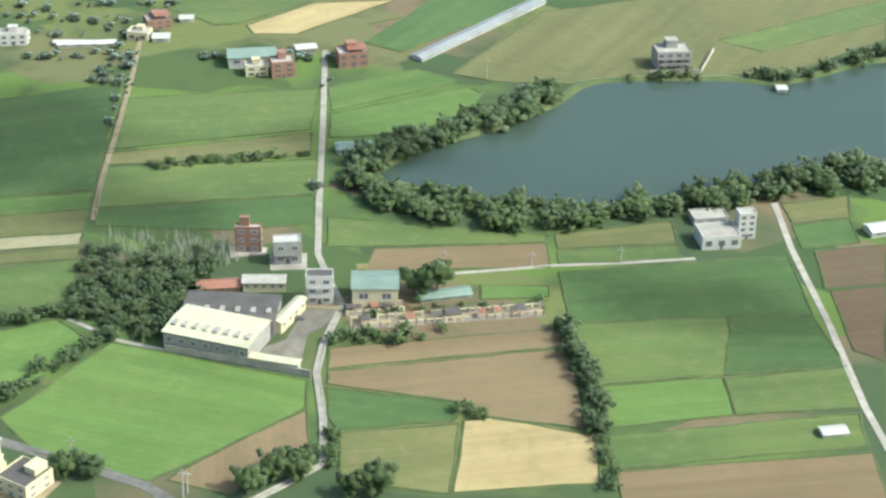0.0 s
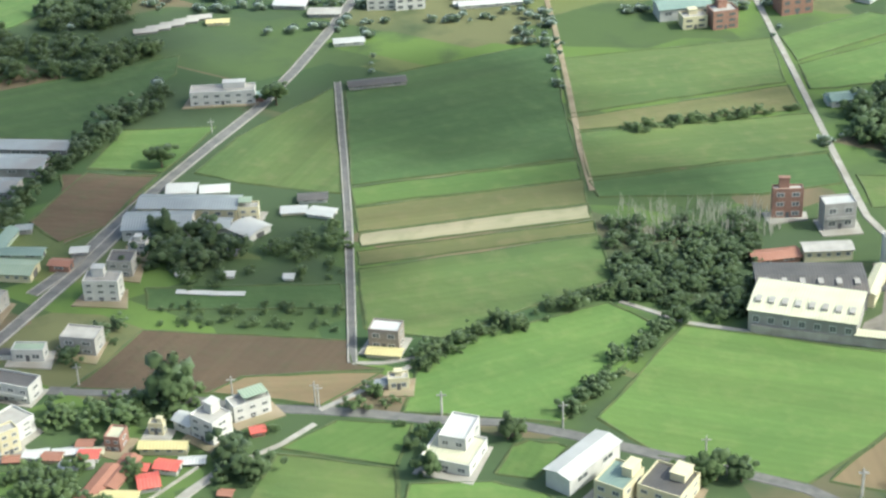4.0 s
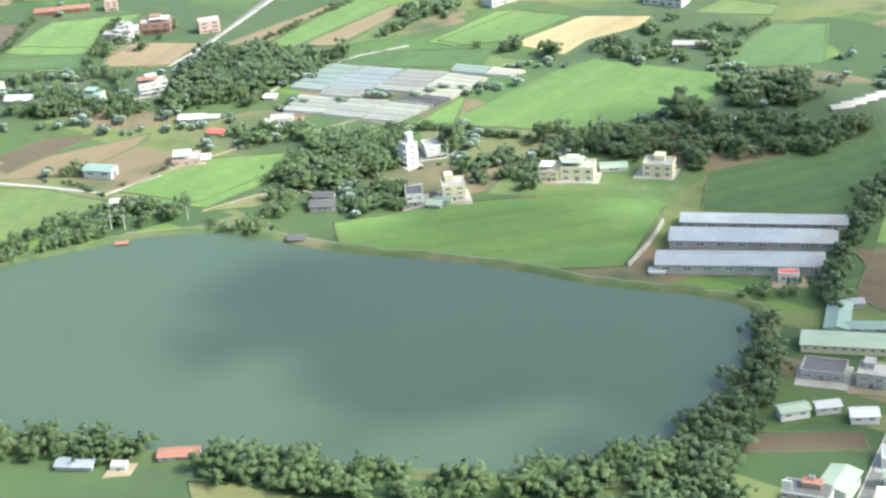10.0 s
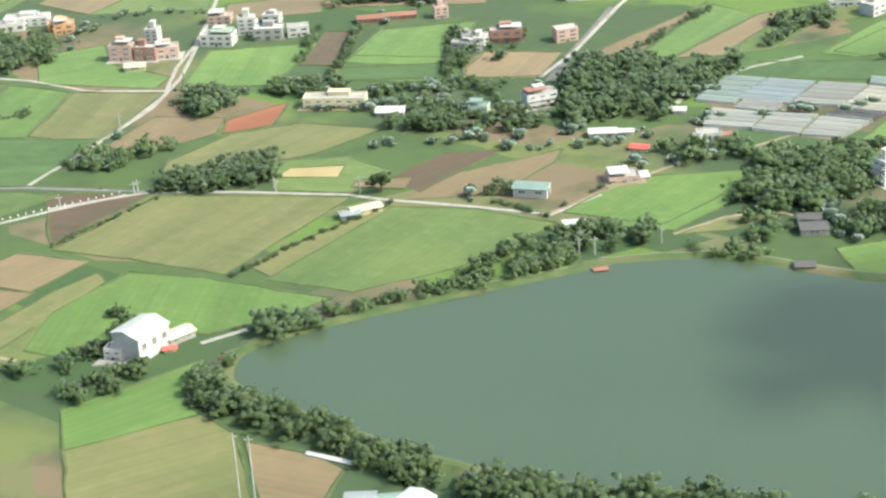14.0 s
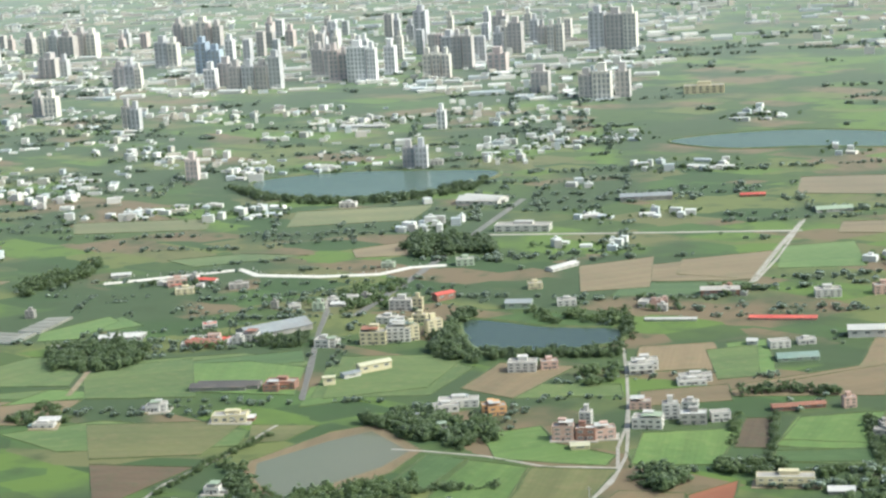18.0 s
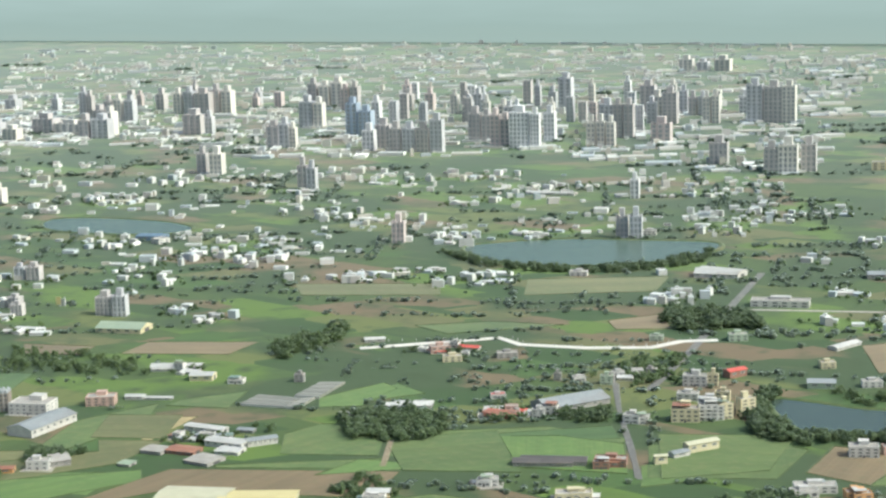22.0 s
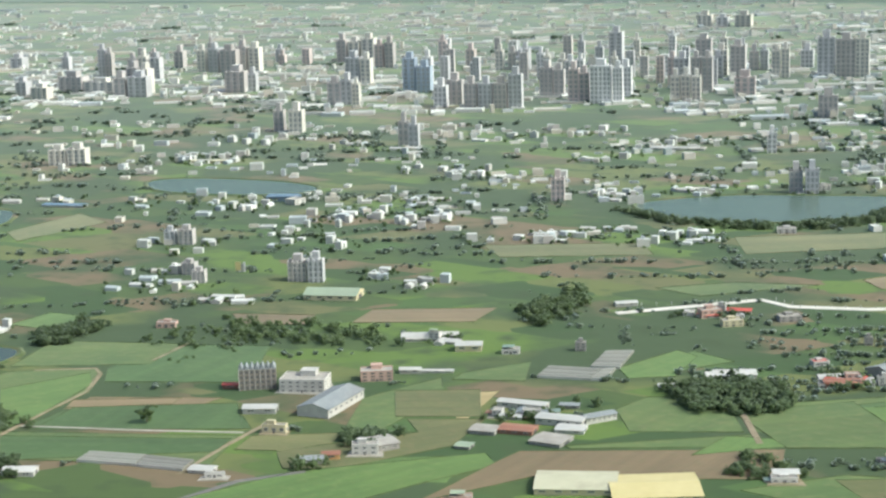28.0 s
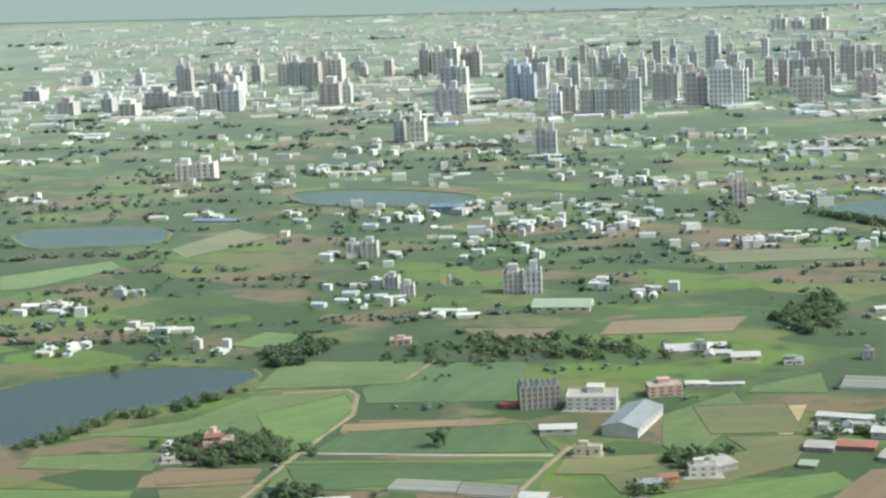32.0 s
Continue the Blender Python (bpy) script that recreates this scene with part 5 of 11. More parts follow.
field('grass', 'green meadow plot with weedy bunds', [(109.0, 498.2), (150.0, 521.0), (157.6, 498.2), (118.9, 471.2)])
field('olive', 'olive fallow plot with dry weeds with weedy bunds', [(119.5, 469.0), (158.6, 496.6), (162.9, 485.3), (122.6, 464.0)])
field('grass', 'green meadow plot with weedy bunds', [(123.2, 463.0), (165.5, 483.8), (171.4, 467.9), (130.2, 444.5)])
field('dark', 'dark green crop field with weedy bunds', [(130.9, 443.1), (171.6, 466.6), (176.1, 454.5), (162.2, 446.1), (134.2, 437.2)])
field('rice', 'bright green rice field with weedy bunds', [(152.2, 522.6), (168.5, 541.7), (180.6, 537.8), (157.9, 509.9)])
field('rice', 'bright green rice field with weedy bunds', [(158.6, 507.8), (183.5, 535.1), (188.4, 533.0), (189.5, 524.9), (181.7, 505.4), (163.2, 495.5)])
field('grass', 'green meadow plot with weedy bunds', [(57.1, 426.4), (58.0, 443.2), (67.3, 471.0), (87.8, 425.7), (67.1, 424.9)])
field('dusk', 'dull brown soil plot with weedy bunds', [(32.0, 418.8), (50.6, 424.0), (52.6, 404.5), (47.0, 393.7)])
field('dark', 'dark green crop field with weedy bunds', [(68.9, 383.3), (100.7, 394.1), (104.2, 386.5), (72.6, 377.3)])
field('dusk', 'dull brown soil plot with weedy bunds', [(74.0, 359.8), (75.0, 370.8), (108.7, 377.3), (112.1, 371.0), (117.7, 370.6), (96.9, 362.6), (93.8, 356.9), (72.2, 351.8)])
field('brown', 'bare brown ploughed field with weedy bunds', [(97.1, 362.3), (117.7, 370.0), (111.8, 358.5), (94.0, 356.6)])
field('rice', 'bright green rice field with weedy bunds', [(110.8, 346.1), (115.7, 355.2), (127.4, 357.5), (128.6, 346.9)])
field('grass', 'green meadow plot with weedy bunds', [(110.8, 344.7), (128.7, 346.3), (132.4, 337.9), (111.8, 331.1)])
field('rice', 'bright green rice field with weedy bunds', [(132.2, 343.2), (143.4, 347.0), (150.9, 346.6), (155.0, 344.6), (154.7, 338.4), (135.1, 331.7)])
field('rice', 'small bright green plot between white houses and the lane', [(143.2, 349.0), (143.4, 356.6), (145.0, 358.6), (149.6, 358.9), (151.2, 358.6), (150.6, 355.0), (148.9, 349.4)])
field('rice', 'bright green rice field with weedy bunds', [(69.4, 325.4), (74.3, 329.2), (81.8, 326.4), (82.7, 321.6), (69.3, 318.9)])
field('brown', 'bare brown ploughed field with weedy bunds', [(198.1, 409.1), (237.1, 432.2), (239.9, 426.0), (200.8, 402.5)])
field('brown', 'bare brown ploughed field with weedy bunds', [(201.1, 401.8), (240.2, 425.2), (251.0, 400.4), (233.0, 398.0), (228.1, 401.0), (202.7, 397.7)])
field('dark', 'dark green crop field with weedy bunds', [(203.1, 396.7), (228.0, 400.2), (227.7, 394.3), (210.1, 384.9), (207.1, 387.6)])
field('olive', 'olive fallow plot with dry weeds with weedy bunds', [(210.8, 384.3), (229.1, 393.8), (234.3, 373.8), (215.8, 370.6)])
field('straw', 'dry straw-yellow stubble field with weedy bunds', [(229.5, 395.1), (233.9, 397.7), (253.1, 399.0), (257.0, 385.6), (234.7, 374.3)])
field('dark', 'dark green crop field with weedy bunds', [(230.6, 453.1), (272.8, 477.1), (281.5, 454.3), (238.0, 434.9)])
field('grass', 'green meadow plot with weedy bunds', [(238.4, 434.3), (266.3, 447.6), (270.4, 427.2), (247.9, 414.5)])
field('rice', 'bright green rice field with weedy bunds', [(248.3, 413.9), (269.6, 425.7), (274.0, 413.9), (253.9, 401.9)])
field('dark', 'dark green crop field with weedy bunds', [(266.7, 448.2), (281.8, 453.5), (290.4, 437.8), (269.7, 426.5)])
field('grass', 'green meadow plot with weedy bunds', [(270.1, 425.4), (290.7, 437.1), (294.6, 424.3), (274.2, 414.0)])
field('grass', 'green meadow plot with weedy bunds', [(254.7, 399.6), (294.8, 422.4), (297.7, 412.5), (258.0, 390.3)])
field('brown', 'bare brown ploughed field with weedy bunds', [(258.7, 389.6), (298.8, 410.8), (303.6, 395.5), (262.4, 380.0)])
field('brown', 'bare brown ploughed field with weedy bunds', [(192.1, 449.0), (224.8, 464.0), (228.2, 454.7), (193.4, 439.2)])
field('grass', 'green meadow plot with weedy bunds', [(177.9, 458.6), (199.2, 463.1), (223.8, 467.4), (224.0, 464.3), (191.7, 449.9), (182.8, 446.5)])
field('olive', 'olive fallow plot with dry weeds with weedy bunds', [(225.2, 468.5), (246.8, 483.2), (250.1, 474.1), (227.4, 462.7)])
field('grass', 'green meadow plot with weedy bunds', [(227.8, 461.5), (250.6, 473.0), (252.4, 467.6), (229.7, 456.3)])
field('rice', 'bright green rice field with weedy bunds', [(217.5, 442.4), (230.0, 446.9), (231.3, 442.6), (219.0, 436.9)])
field('olive', 'olive fallow plot with dry weeds with weedy bunds', [(267.4, 499.8), (280.5, 509.3), (282.5, 499.1), (271.2, 491.9)])
field('dark', 'dark green crop field with weedy bunds', [(271.4, 490.6), (282.4, 497.6), (286.1, 488.1), (275.3, 481.2)])
field('dusk', 'dull brown soil plot with weedy bunds', [(277.8, 480.4), (291.3, 489.5), (293.4, 472.3), (282.3, 466.1)])
field('dusk', 'dull brown soil plot with weedy bunds', [(283.6, 464.9), (293.5, 471.2), (297.2, 442.1), (291.1, 443.6)])
field('straw', 'dry straw-yellow stubble field with weedy bunds', [(116.3, 552.6), (127.1, 574.9), (146.4, 585.1), (131.0, 552.0), (120.8, 547.9)])
field('olive', 'olive fallow plot with dry weeds with weedy bunds', [(177.6, 541.4), (186.6, 591.2), (208.6, 610.3), (271.9, 645.6), (276.7, 606.4), (256.9, 574.7), (205.7, 545.8), (189.5, 541.2)])
field('grass', 'green meadow plot with weedy bunds', [(235.2, 588.8), (273.0, 636.5), (275.2, 618.9), (247.8, 585.5)])
field('dark', 'dark green crop field with weedy bunds', [(149.8, 552.8), (155.7, 588.9), (182.5, 599.7), (161.0, 550.7)])
field('grass', 'green meadow plot with weedy bunds', [(93.6, 563.6), (126.3, 576.9), (114.7, 554.1), (109.0, 549.6), (92.4, 555.8)])
field('dusk', 'dull brown soil plot with weedy bunds', [(36.4, 420.8), (50.3, 422.7), (50.8, 402.3), (45.6, 394.1), (36.3, 399.5)])
field('rice', 'bright green rice field with weedy bunds', [(34.0, 440.2), (51.8, 446.8), (50.7, 425.0), (35.7, 422.6)])
field('dusk', 'dull brown soil plot with weedy bunds', [(30.6, 347.6), (48.5, 353.9), (50.5, 348.7), (29.9, 341.1)])
field('rice', 'bright green rice field with weedy bunds', [(-73.7, 402.0), (-51.2, 418.8), (-13.2, 436.0), (-9.2, 428.3), (-8.3, 400.0), (-29.9, 391.3), (-66.8, 392.0)])
field('dark', 'dark green crop field with weedy bunds', [(-5.7, 447.1), (27.2, 478.7), (31.2, 469.3), (26.9, 433.7), (-1.2, 428.2)])
field('rice', 'bright green rice field with weedy bunds', [(-72.5, 460.9), (-59.8, 497.3), (-53.2, 507.0), (-13.9, 504.4), (-18.2, 484.6), (-30.0, 471.6), (-42.6, 461.5), (-78.6, 456.8)])
field('grass', 'green meadow plot with weedy bunds', [(-115.0, 490.3), (-94.3, 503.6), (-65.0, 502.1), (-76.4, 493.3)])
field('rice', 'bright green rice field with weedy bunds', [(-123.4, 406.8), (-114.0, 426.4), (-93.8, 432.4), (-98.8, 414.4), (-104.7, 401.2), (-118.8, 400.4)])
field('dark', 'dark green crop field with weedy bunds', [(-12.9, 312.5), (7.3, 320.7), (14.4, 312.1), (-9.1, 305.7)])
field('olive', 'olive fallow plot with dry weeds with weedy bunds', [(-51.7, 306.5), (-44.2, 308.4), (-22.4, 307.5), (-14.8, 306.7), (-37.1, 301.1), (-45.8, 298.3)])
field('olive', 'olive fallow plot with dry weeds with weedy bunds', [(-219.4, 359.3), (-213.4, 388.6), (-173.0, 399.5), (-180.2, 359.3), (-202.8, 359.9)])
field('grass', 'green meadow plot with weedy bunds', [(-171.4, 359.7), (-162.4, 397.3), (-145.9, 400.6), (-127.9, 398.6), (-134.5, 380.5), (-139.7, 373.4), (-153.2, 359.5)])
field('olive', 'olive fallow plot with dry weeds with weedy bunds', [(-178.9, 363.8), (-165.7, 393.5), (-162.6, 397.2), (-171.1, 360.9)])
field('dusk', 'dull brown soil plot with weedy bunds', [(-237.3, 383.1), (-215.1, 389.1), (-221.6, 361.5)])
field('rice', 'bright green rice field with weedy bunds', [(-181.2, 305.3), (-167.0, 327.8), (-162.2, 313.1), (-158.3, 312.0), (-163.1, 302.2), (-173.7, 295.0)])
field('olive', 'olive fallow plot with dry weeds with weedy bunds', [(-173.3, 294.4), (-157.9, 311.3), (-148.8, 307.3), (-136.6, 290.3), (-161.1, 277.5)])
field('brown', 'bare brown ploughed field with weedy bunds', [(-146.8, 306.0), (-135.3, 306.0), (-127.8, 303.4), (-126.6, 293.9), (-135.7, 291.0)])
field('grass', 'green meadow plot with weedy bunds', [(-199.1, 411.6), (-183.0, 419.1), (-170.8, 414.1), (-171.7, 401.4), (-189.9, 398.0)])
field('olive', 'olive fallow plot with dry weeds with weedy bunds', [(-221.0, 405.5), (-215.0, 424.4), (-203.1, 434.6), (-183.1, 436.0), (-191.2, 418.7), (-206.8, 403.3), (-218.2, 398.4)])
field('brown', 'bare brown ploughed field with weedy bunds', [(-239.8, 409.5), (-238.2, 429.5), (-221.9, 432.8), (-219.1, 423.7), (-227.9, 409.2)])
field('red', 'bare red soil plot with weedy bunds', [(-220.6, 431.7), (-212.1, 445.8), (-208.5, 431.8), (-217.5, 424.1)])
field('olive', 'olive fallow plot with dry weeds with weedy bunds', [(-274.3, 434.5), (-260.9, 441.8), (-247.5, 442.7), (-242.6, 410.2), (-256.7, 410.1)])
field('brown', 'bare brown ploughed field with weedy bunds', [(-161.4, 401.1), (-159.6, 413.9), (-143.4, 431.1), (-139.8, 435.3), (-139.2, 427.2), (-144.2, 408.2)])
field('dusk', 'dull brown soil plot with weedy bunds', [(-169.1, 411.4), (-164.0, 425.7), (-151.9, 432.2), (-160.3, 405.1)])
field('rice', 'bright green rice field with weedy bunds', [(-128.2, 403.7), (-121.3, 424.0), (-96.5, 435.3), (-101.8, 417.2), (-107.7, 403.6)])
field('olive', 'olive fallow plot with dry weeds with weedy bunds', [(-103.2, 400.0), (-93.9, 414.7), (-85.7, 414.2), (-94.3, 404.6)])
field('rice', 'bright green rice field with weedy bunds', [(-211.4, 474.4), (-213.7, 500.7), (-191.9, 510.2), (-184.0, 478.7)])
field('grass', 'green meadow plot with weedy bunds', [(-211.9, 470.0), (-183.2, 476.8), (-181.7, 466.9), (-208.7, 462.5)])
field('brown', 'bare brown ploughed field with weedy bunds', [(-183.5, 483.0), (-179.9, 490.3), (-161.7, 492.3), (-160.2, 475.7), (-177.8, 471.5)])
field('grass', 'green meadow plot with weedy bunds', [(-248.6, 458.8), (-229.6, 483.3), (-225.2, 484.3), (-221.9, 463.5), (-241.9, 448.0)])
field('rice', 'bright green rice field with weedy bunds', [(-292.6, 459.9), (-279.5, 471.9), (-268.9, 458.8), (-249.5, 454.8), (-249.0, 446.3), (-279.3, 441.5)])
field('brown', 'bare brown ploughed field with weedy bunds', [(-155.0, 493.4), (-141.1, 530.8), (-138.2, 541.1), (-143.3, 497.0)])
field('rice', 'bright green rice field with weedy bunds', [(-142.6, 497.2), (-136.0, 539.1), (-123.0, 533.7), (-134.6, 497.3)])
field('brown', 'bare brown ploughed field with weedy bunds', [(-133.8, 496.7), (-122.3, 533.9), (-115.3, 541.1), (-122.9, 501.3)])
field('grass', 'green meadow plot with weedy bunds', [(-122.1, 501.0), (-113.9, 541.4), (-104.5, 545.8), (-111.7, 509.4)])
field('rice', 'bright green rice field with weedy bunds', [(-100.6, 508.5), (-91.9, 535.9), (-86.4, 538.0), (-81.7, 516.2), (-92.4, 507.9)])
field('dark', 'dark green crop field with weedy bunds', [(-116.6, 487.6), (-113.6, 498.8), (-81.5, 507.9), (-78.6, 494.3)])
field('rice', 'bright green rice field with weedy bunds', [(-80.1, 456.6), (-75.4, 477.6), (-70.2, 455.9)])
field('dark', 'dark green crop field with weedy bunds', [(-298.0, 417.6), (-299.2, 440.0), (-286.9, 439.7), (-286.6, 410.9)])
field('rice', 'bright green rice field with weedy bunds', [(-282.7, 405.5), (-285.9, 439.2), (-268.2, 438.7), (-261.4, 409.5)])
field('olive', 'olive fallow plot with dry weeds with weedy bunds', [(-261.0, 410.3), (-267.2, 438.6), (-244.9, 444.0), (-242.2, 412.4)])
field('dark', 'dark green crop field with weedy bunds', [(-297.2, 396.5), (-282.6, 403.4), (-244.4, 413.2), (-242.6, 386.0), (-281.6, 374.4)])
field('grass', 'green meadow plot with weedy bunds', [(-279.8, 371.8), (-241.9, 382.6), (-234.1, 382.6), (-242.4, 363.6), (-258.4, 350.6), (-262.6, 347.3)])
field('brown', 'bare brown ploughed field with weedy bunds', [(-244.6, 325.2), (-238.2, 356.8), (-231.1, 353.6), (-241.9, 328.2)])
field('brown', 'bare brown ploughed field with weedy bunds', [(-230.9, 341.2), (-225.3, 356.2), (-209.1, 356.8), (-212.6, 341.8)])
field('brown', 'bare brown ploughed field with weedy bunds', [(-223.8, 320.3), (-224.6, 340.2), (-211.6, 341.6), (-215.6, 319.7)])
field('olive', 'olive fallow plot with dry weeds with weedy bunds', [(-213.4, 318.3), (-208.5, 342.5), (-204.6, 353.1), (-200.9, 349.8), (-204.7, 319.7)])
field('rice', 'bright green rice field with weedy bunds', [(-199.8, 321.6), (-203.5, 335.3), (-198.8, 354.8), (-183.9, 356.6), (-155.7, 355.9), (-160.9, 347.8), (-170.9, 336.7), (-184.9, 333.0), (-190.5, 321.1)])
field('brown', 'bare brown ploughed field with weedy bunds', [(-224.6, 307.7), (-223.2, 317.5), (-200.7, 316.1), (-207.1, 307.5), (-218.3, 301.8)])
field('brown', 'bare brown ploughed field with weedy bunds', [(-275.4, 528.7), (-283.3, 556.9), (-261.7, 568.4), (-248.5, 540.9)])
field('brown', 'bare brown ploughed field with weedy bunds', [(-265.2, 510.8), (-242.1, 525.1), (-235.5, 509.8), (-258.9, 497.4)])
field('rice', 'bright green rice field with weedy bunds', [(-257.6, 568.0), (-247.0, 576.2), (-232.1, 541.5), (-242.2, 531.3)])
field('brown', 'bare brown ploughed field with weedy bunds', [(-238.7, 525.8), (-210.3, 554.2), (-214.9, 594.8), (-190.8, 599.3), (-193.6, 563.2), (-190.6, 532.0), (-234.9, 519.4)])
field('brown', 'bare brown ploughed field with weedy bunds', [(-188.9, 532.3), (-181.2, 565.7), (-183.8, 600.6), (-166.2, 594.7), (-163.6, 537.8)])
field('grass', 'green meadow plot with weedy bunds', [(-306.2, 507.2), (-273.3, 515.8), (-267.9, 505.2), (-298.5, 493.5)])
field('brown', 'bare brown ploughed field with weedy bunds', [(-319.0, 498.2), (-319.7, 527.3), (-294.4, 530.3), (-298.8, 493.4)])
field('rice', 'bright green rice field with weedy bunds', [(-211.5, 480.1), (-212.8, 500.6), (-191.4, 512.4), (-187.5, 484.4)])
field('dark', 'dark green crop field with weedy bunds', [(-210.3, 470.7), (-184.9, 480.9), (-182.9, 470.4), (-207.9, 462.0)])
field('brown', 'bare brown ploughed field with weedy bunds', [(-180.1, 477.9), (-180.2, 490.4), (-161.2, 494.8), (-160.6, 477.3), (-177.8, 471.6)])
field('rice', 'bright green rice field with weedy bunds', [(-242.9, 448.8), (-249.8, 474.2), (-224.8, 486.6), (-223.0, 469.8), (-221.7, 454.8)])
field('dusk', 'dull brown soil plot with weedy bunds', [(-221.7, 470.1), (-226.7, 495.2), (-217.9, 498.1), (-213.1, 472.1)])
field('brown', 'bare brown ploughed field with weedy bunds', [(-337.7, 402.5), (-344.5, 419.7), (-335.9, 448.9), (-327.1, 459.7), (-302.2, 442.6), (-301.7, 423.6), (-314.2, 391.0), (-325.5, 394.6)])
field('mud', 'shallow muddy drained pond', [(-334.9, 407.8), (-341.2, 418.8), (-331.5, 442.0), (-324.5, 453.2), (-305.5, 440.7), (-306.2, 426.8), (-318.4, 396.8), (-326.9, 400.6)], 0)
field('rice', 'bright green rice field with weedy bunds', [(107.1, 329.4), (116.3, 332.8), (123.4, 335.7), (125.2, 325.8), (107.9, 320.6)])
field('rice', 'bright green rice field with weedy bunds', [(5.2, 318.0), (8.7, 319.7), (15.0, 310.0), (12.0, 307.8)])
field('grass', 'green meadow plot with weedy bunds', [(27.0, 300.7), (40.7, 305.5), (47.0, 304.5), (47.6, 301.8), (29.6, 296.4)])
field('straw', 'dry straw-yellow stubble field with weedy bunds', [(-78.5, 512.3), (-67.1, 537.1), (-48.9, 541.1), (-49.9, 531.8), (-59.5, 519.2), (-61.7, 508.1)])
field('rice', 'bright green rice field with weedy bunds', [(-98.0, 510.5), (-86.6, 537.6), (-70.1, 536.5), (-79.5, 514.7), (-89.7, 508.9)])
field('dark', 'dark green crop field with weedy bunds', [(-22.8, 509.0), (-16.9, 541.8), (-3.4, 544.8), (2.6, 516.9), (-14.5, 509.0)])
field('grass', 'green meadow plot with weedy bunds', [(-38.9, 546.0), (-34.5, 558.2), (-19.0, 556.8), (-18.4, 548.2)])
field('olive', 'olive fallow plot with dry weeds with weedy bunds', [(-62.9, 451.4), (-42.4, 460.4), (-35.6, 456.1), (-41.6, 442.9), (-57.5, 444.5)])

# fields of the plain
field('grass', 'green meadow plot with weedy bunds', [(-712.6, 400.8), (-689.0, 422.5), (-683.6, 451.7), (-657.0, 464.7), (-643.6, 440.0), (-641.3, 407.0), (-660.6, 405.6), (-679.8, 407.6)], 0.3)
field('brown', 'bare brown ploughed field with weedy bunds', [(-672.1, 373.4), (-669.3, 382.5), (-644.5, 388.2), (-640.5, 374.0), (-668.2, 364.9)], 0.3)
field('grass', 'green meadow plot with weedy bunds', [(-709.3, 370.6), (-711.8, 381.3), (-678.7, 394.4), (-671.9, 378.3)], 0.3)
field('rice', 'bright green rice field with weedy bunds', [(-702.8, 354.8), (-667.9, 363.1), (-661.6, 348.7), (-697.2, 338.6)], 0.3)
field('dark', 'dark green crop field with weedy bunds', [(-654.5, 465.3), (-651.5, 499.1), (-618.8, 508.1), (-601.9, 465.6), (-645.8, 451.5)], 0.3)
field('brown', 'bare brown ploughed field with weedy bunds', [(-639.7, 422.0), (-639.6, 435.7), (-600.1, 448.1), (-604.7, 431.1)], 0.3)
field('dark', 'dark green crop field with weedy bunds', [(-639.3, 404.9), (-638.7, 420.1), (-584.0, 432.7), (-575.5, 422.9), (-636.8, 404.0)], 0.3)
field('grass', 'green meadow plot with weedy bunds', [(-643.1, 396.1), (-575.2, 415.9), (-569.1, 390.2), (-634.9, 372.8)], 0.3)
field('grass', 'green meadow plot with weedy bunds', [(-694.5, 490.6), (-649.5, 501.0), (-644.2, 474.4), (-686.9, 457.4)], 0.3)
field('grass', 'green meadow plot with weedy bunds', [(-559.7, 461.3), (-547.2, 490.2), (-536.8, 469.9), (-539.9, 431.4), (-550.9, 433.5)], 0.3)
field('olive', 'olive fallow plot with dry weeds with weedy bunds', [(-571.7, 416.9), (-548.0, 428.2), (-546.7, 410.1), (-569.8, 403.8)], 0.3)
field('rice', 'bright green rice field with weedy bunds', [(-546.5, 387.7), (-538.5, 406.8), (-506.7, 420.1), (-503.0, 397.9)], 0.3)
field('straw', 'dry straw-yellow stubble field with weedy bunds', [(-537.7, 474.4), (-523.9, 481.4), (-521.1, 451.8), (-524.2, 451.0)], 0.3)
field('rice', 'bright green rice field with weedy bunds', [(-725.1, 505.1), (-722.0, 526.3), (-707.2, 525.3), (-701.0, 504.2)], 0.3)
field('olive', 'olive fallow plot with dry weeds with weedy bunds', [(-842.1, 654.1), (-838.1, 704.8), (-811.0, 688.1), (-823.1, 637.3)], 0.3)
field('rice', 'bright green rice field with weedy bunds', [(-882.3, 589.0), (-853.0, 627.2), (-839.9, 614.1), (-853.2, 572.5), (-863.9, 565.1)], 0.3)
field('rice', 'bright green rice field with weedy bunds', [(-672.1, 433.2), (-656.9, 459.4), (-647.8, 448.2), (-641.9, 405.1), (-644.7, 398.2)], 0.3)
field('dark', 'dark green crop field with weedy bunds', [(-635.2, 401.5), (-637.6, 423.9), (-593.0, 444.2), (-577.5, 421.5)], 0.3)
field('dark', 'dark green crop field with weedy bunds', [(-640.4, 392.8), (-575.7, 412.5), (-573.8, 400.5), (-625.8, 374.2)], 0.3)
field('olive', 'olive fallow plot with dry weeds with weedy bunds', [(-557.6, 406.2), (-549.8, 414.4), (-529.0, 435.5), (-537.6, 445.9), (-516.1, 453.3), (-514.5, 426.7), (-534.5, 398.8), (-548.7, 393.8)], 0.3)
field('rice', 'bright green rice field with weedy bunds', [(-562.1, 360.3), (-544.7, 392.7), (-503.4, 424.2), (-496.1, 415.0), (-507.6, 397.6), (-520.7, 373.0)], 0.3)
field('brown', 'bare brown ploughed field with weedy bunds', [(-503.8, 381.3), (-497.6, 418.5), (-495.4, 428.6), (-429.4, 453.4), (-424.3, 428.3), (-484.2, 409.3)], 0.3)
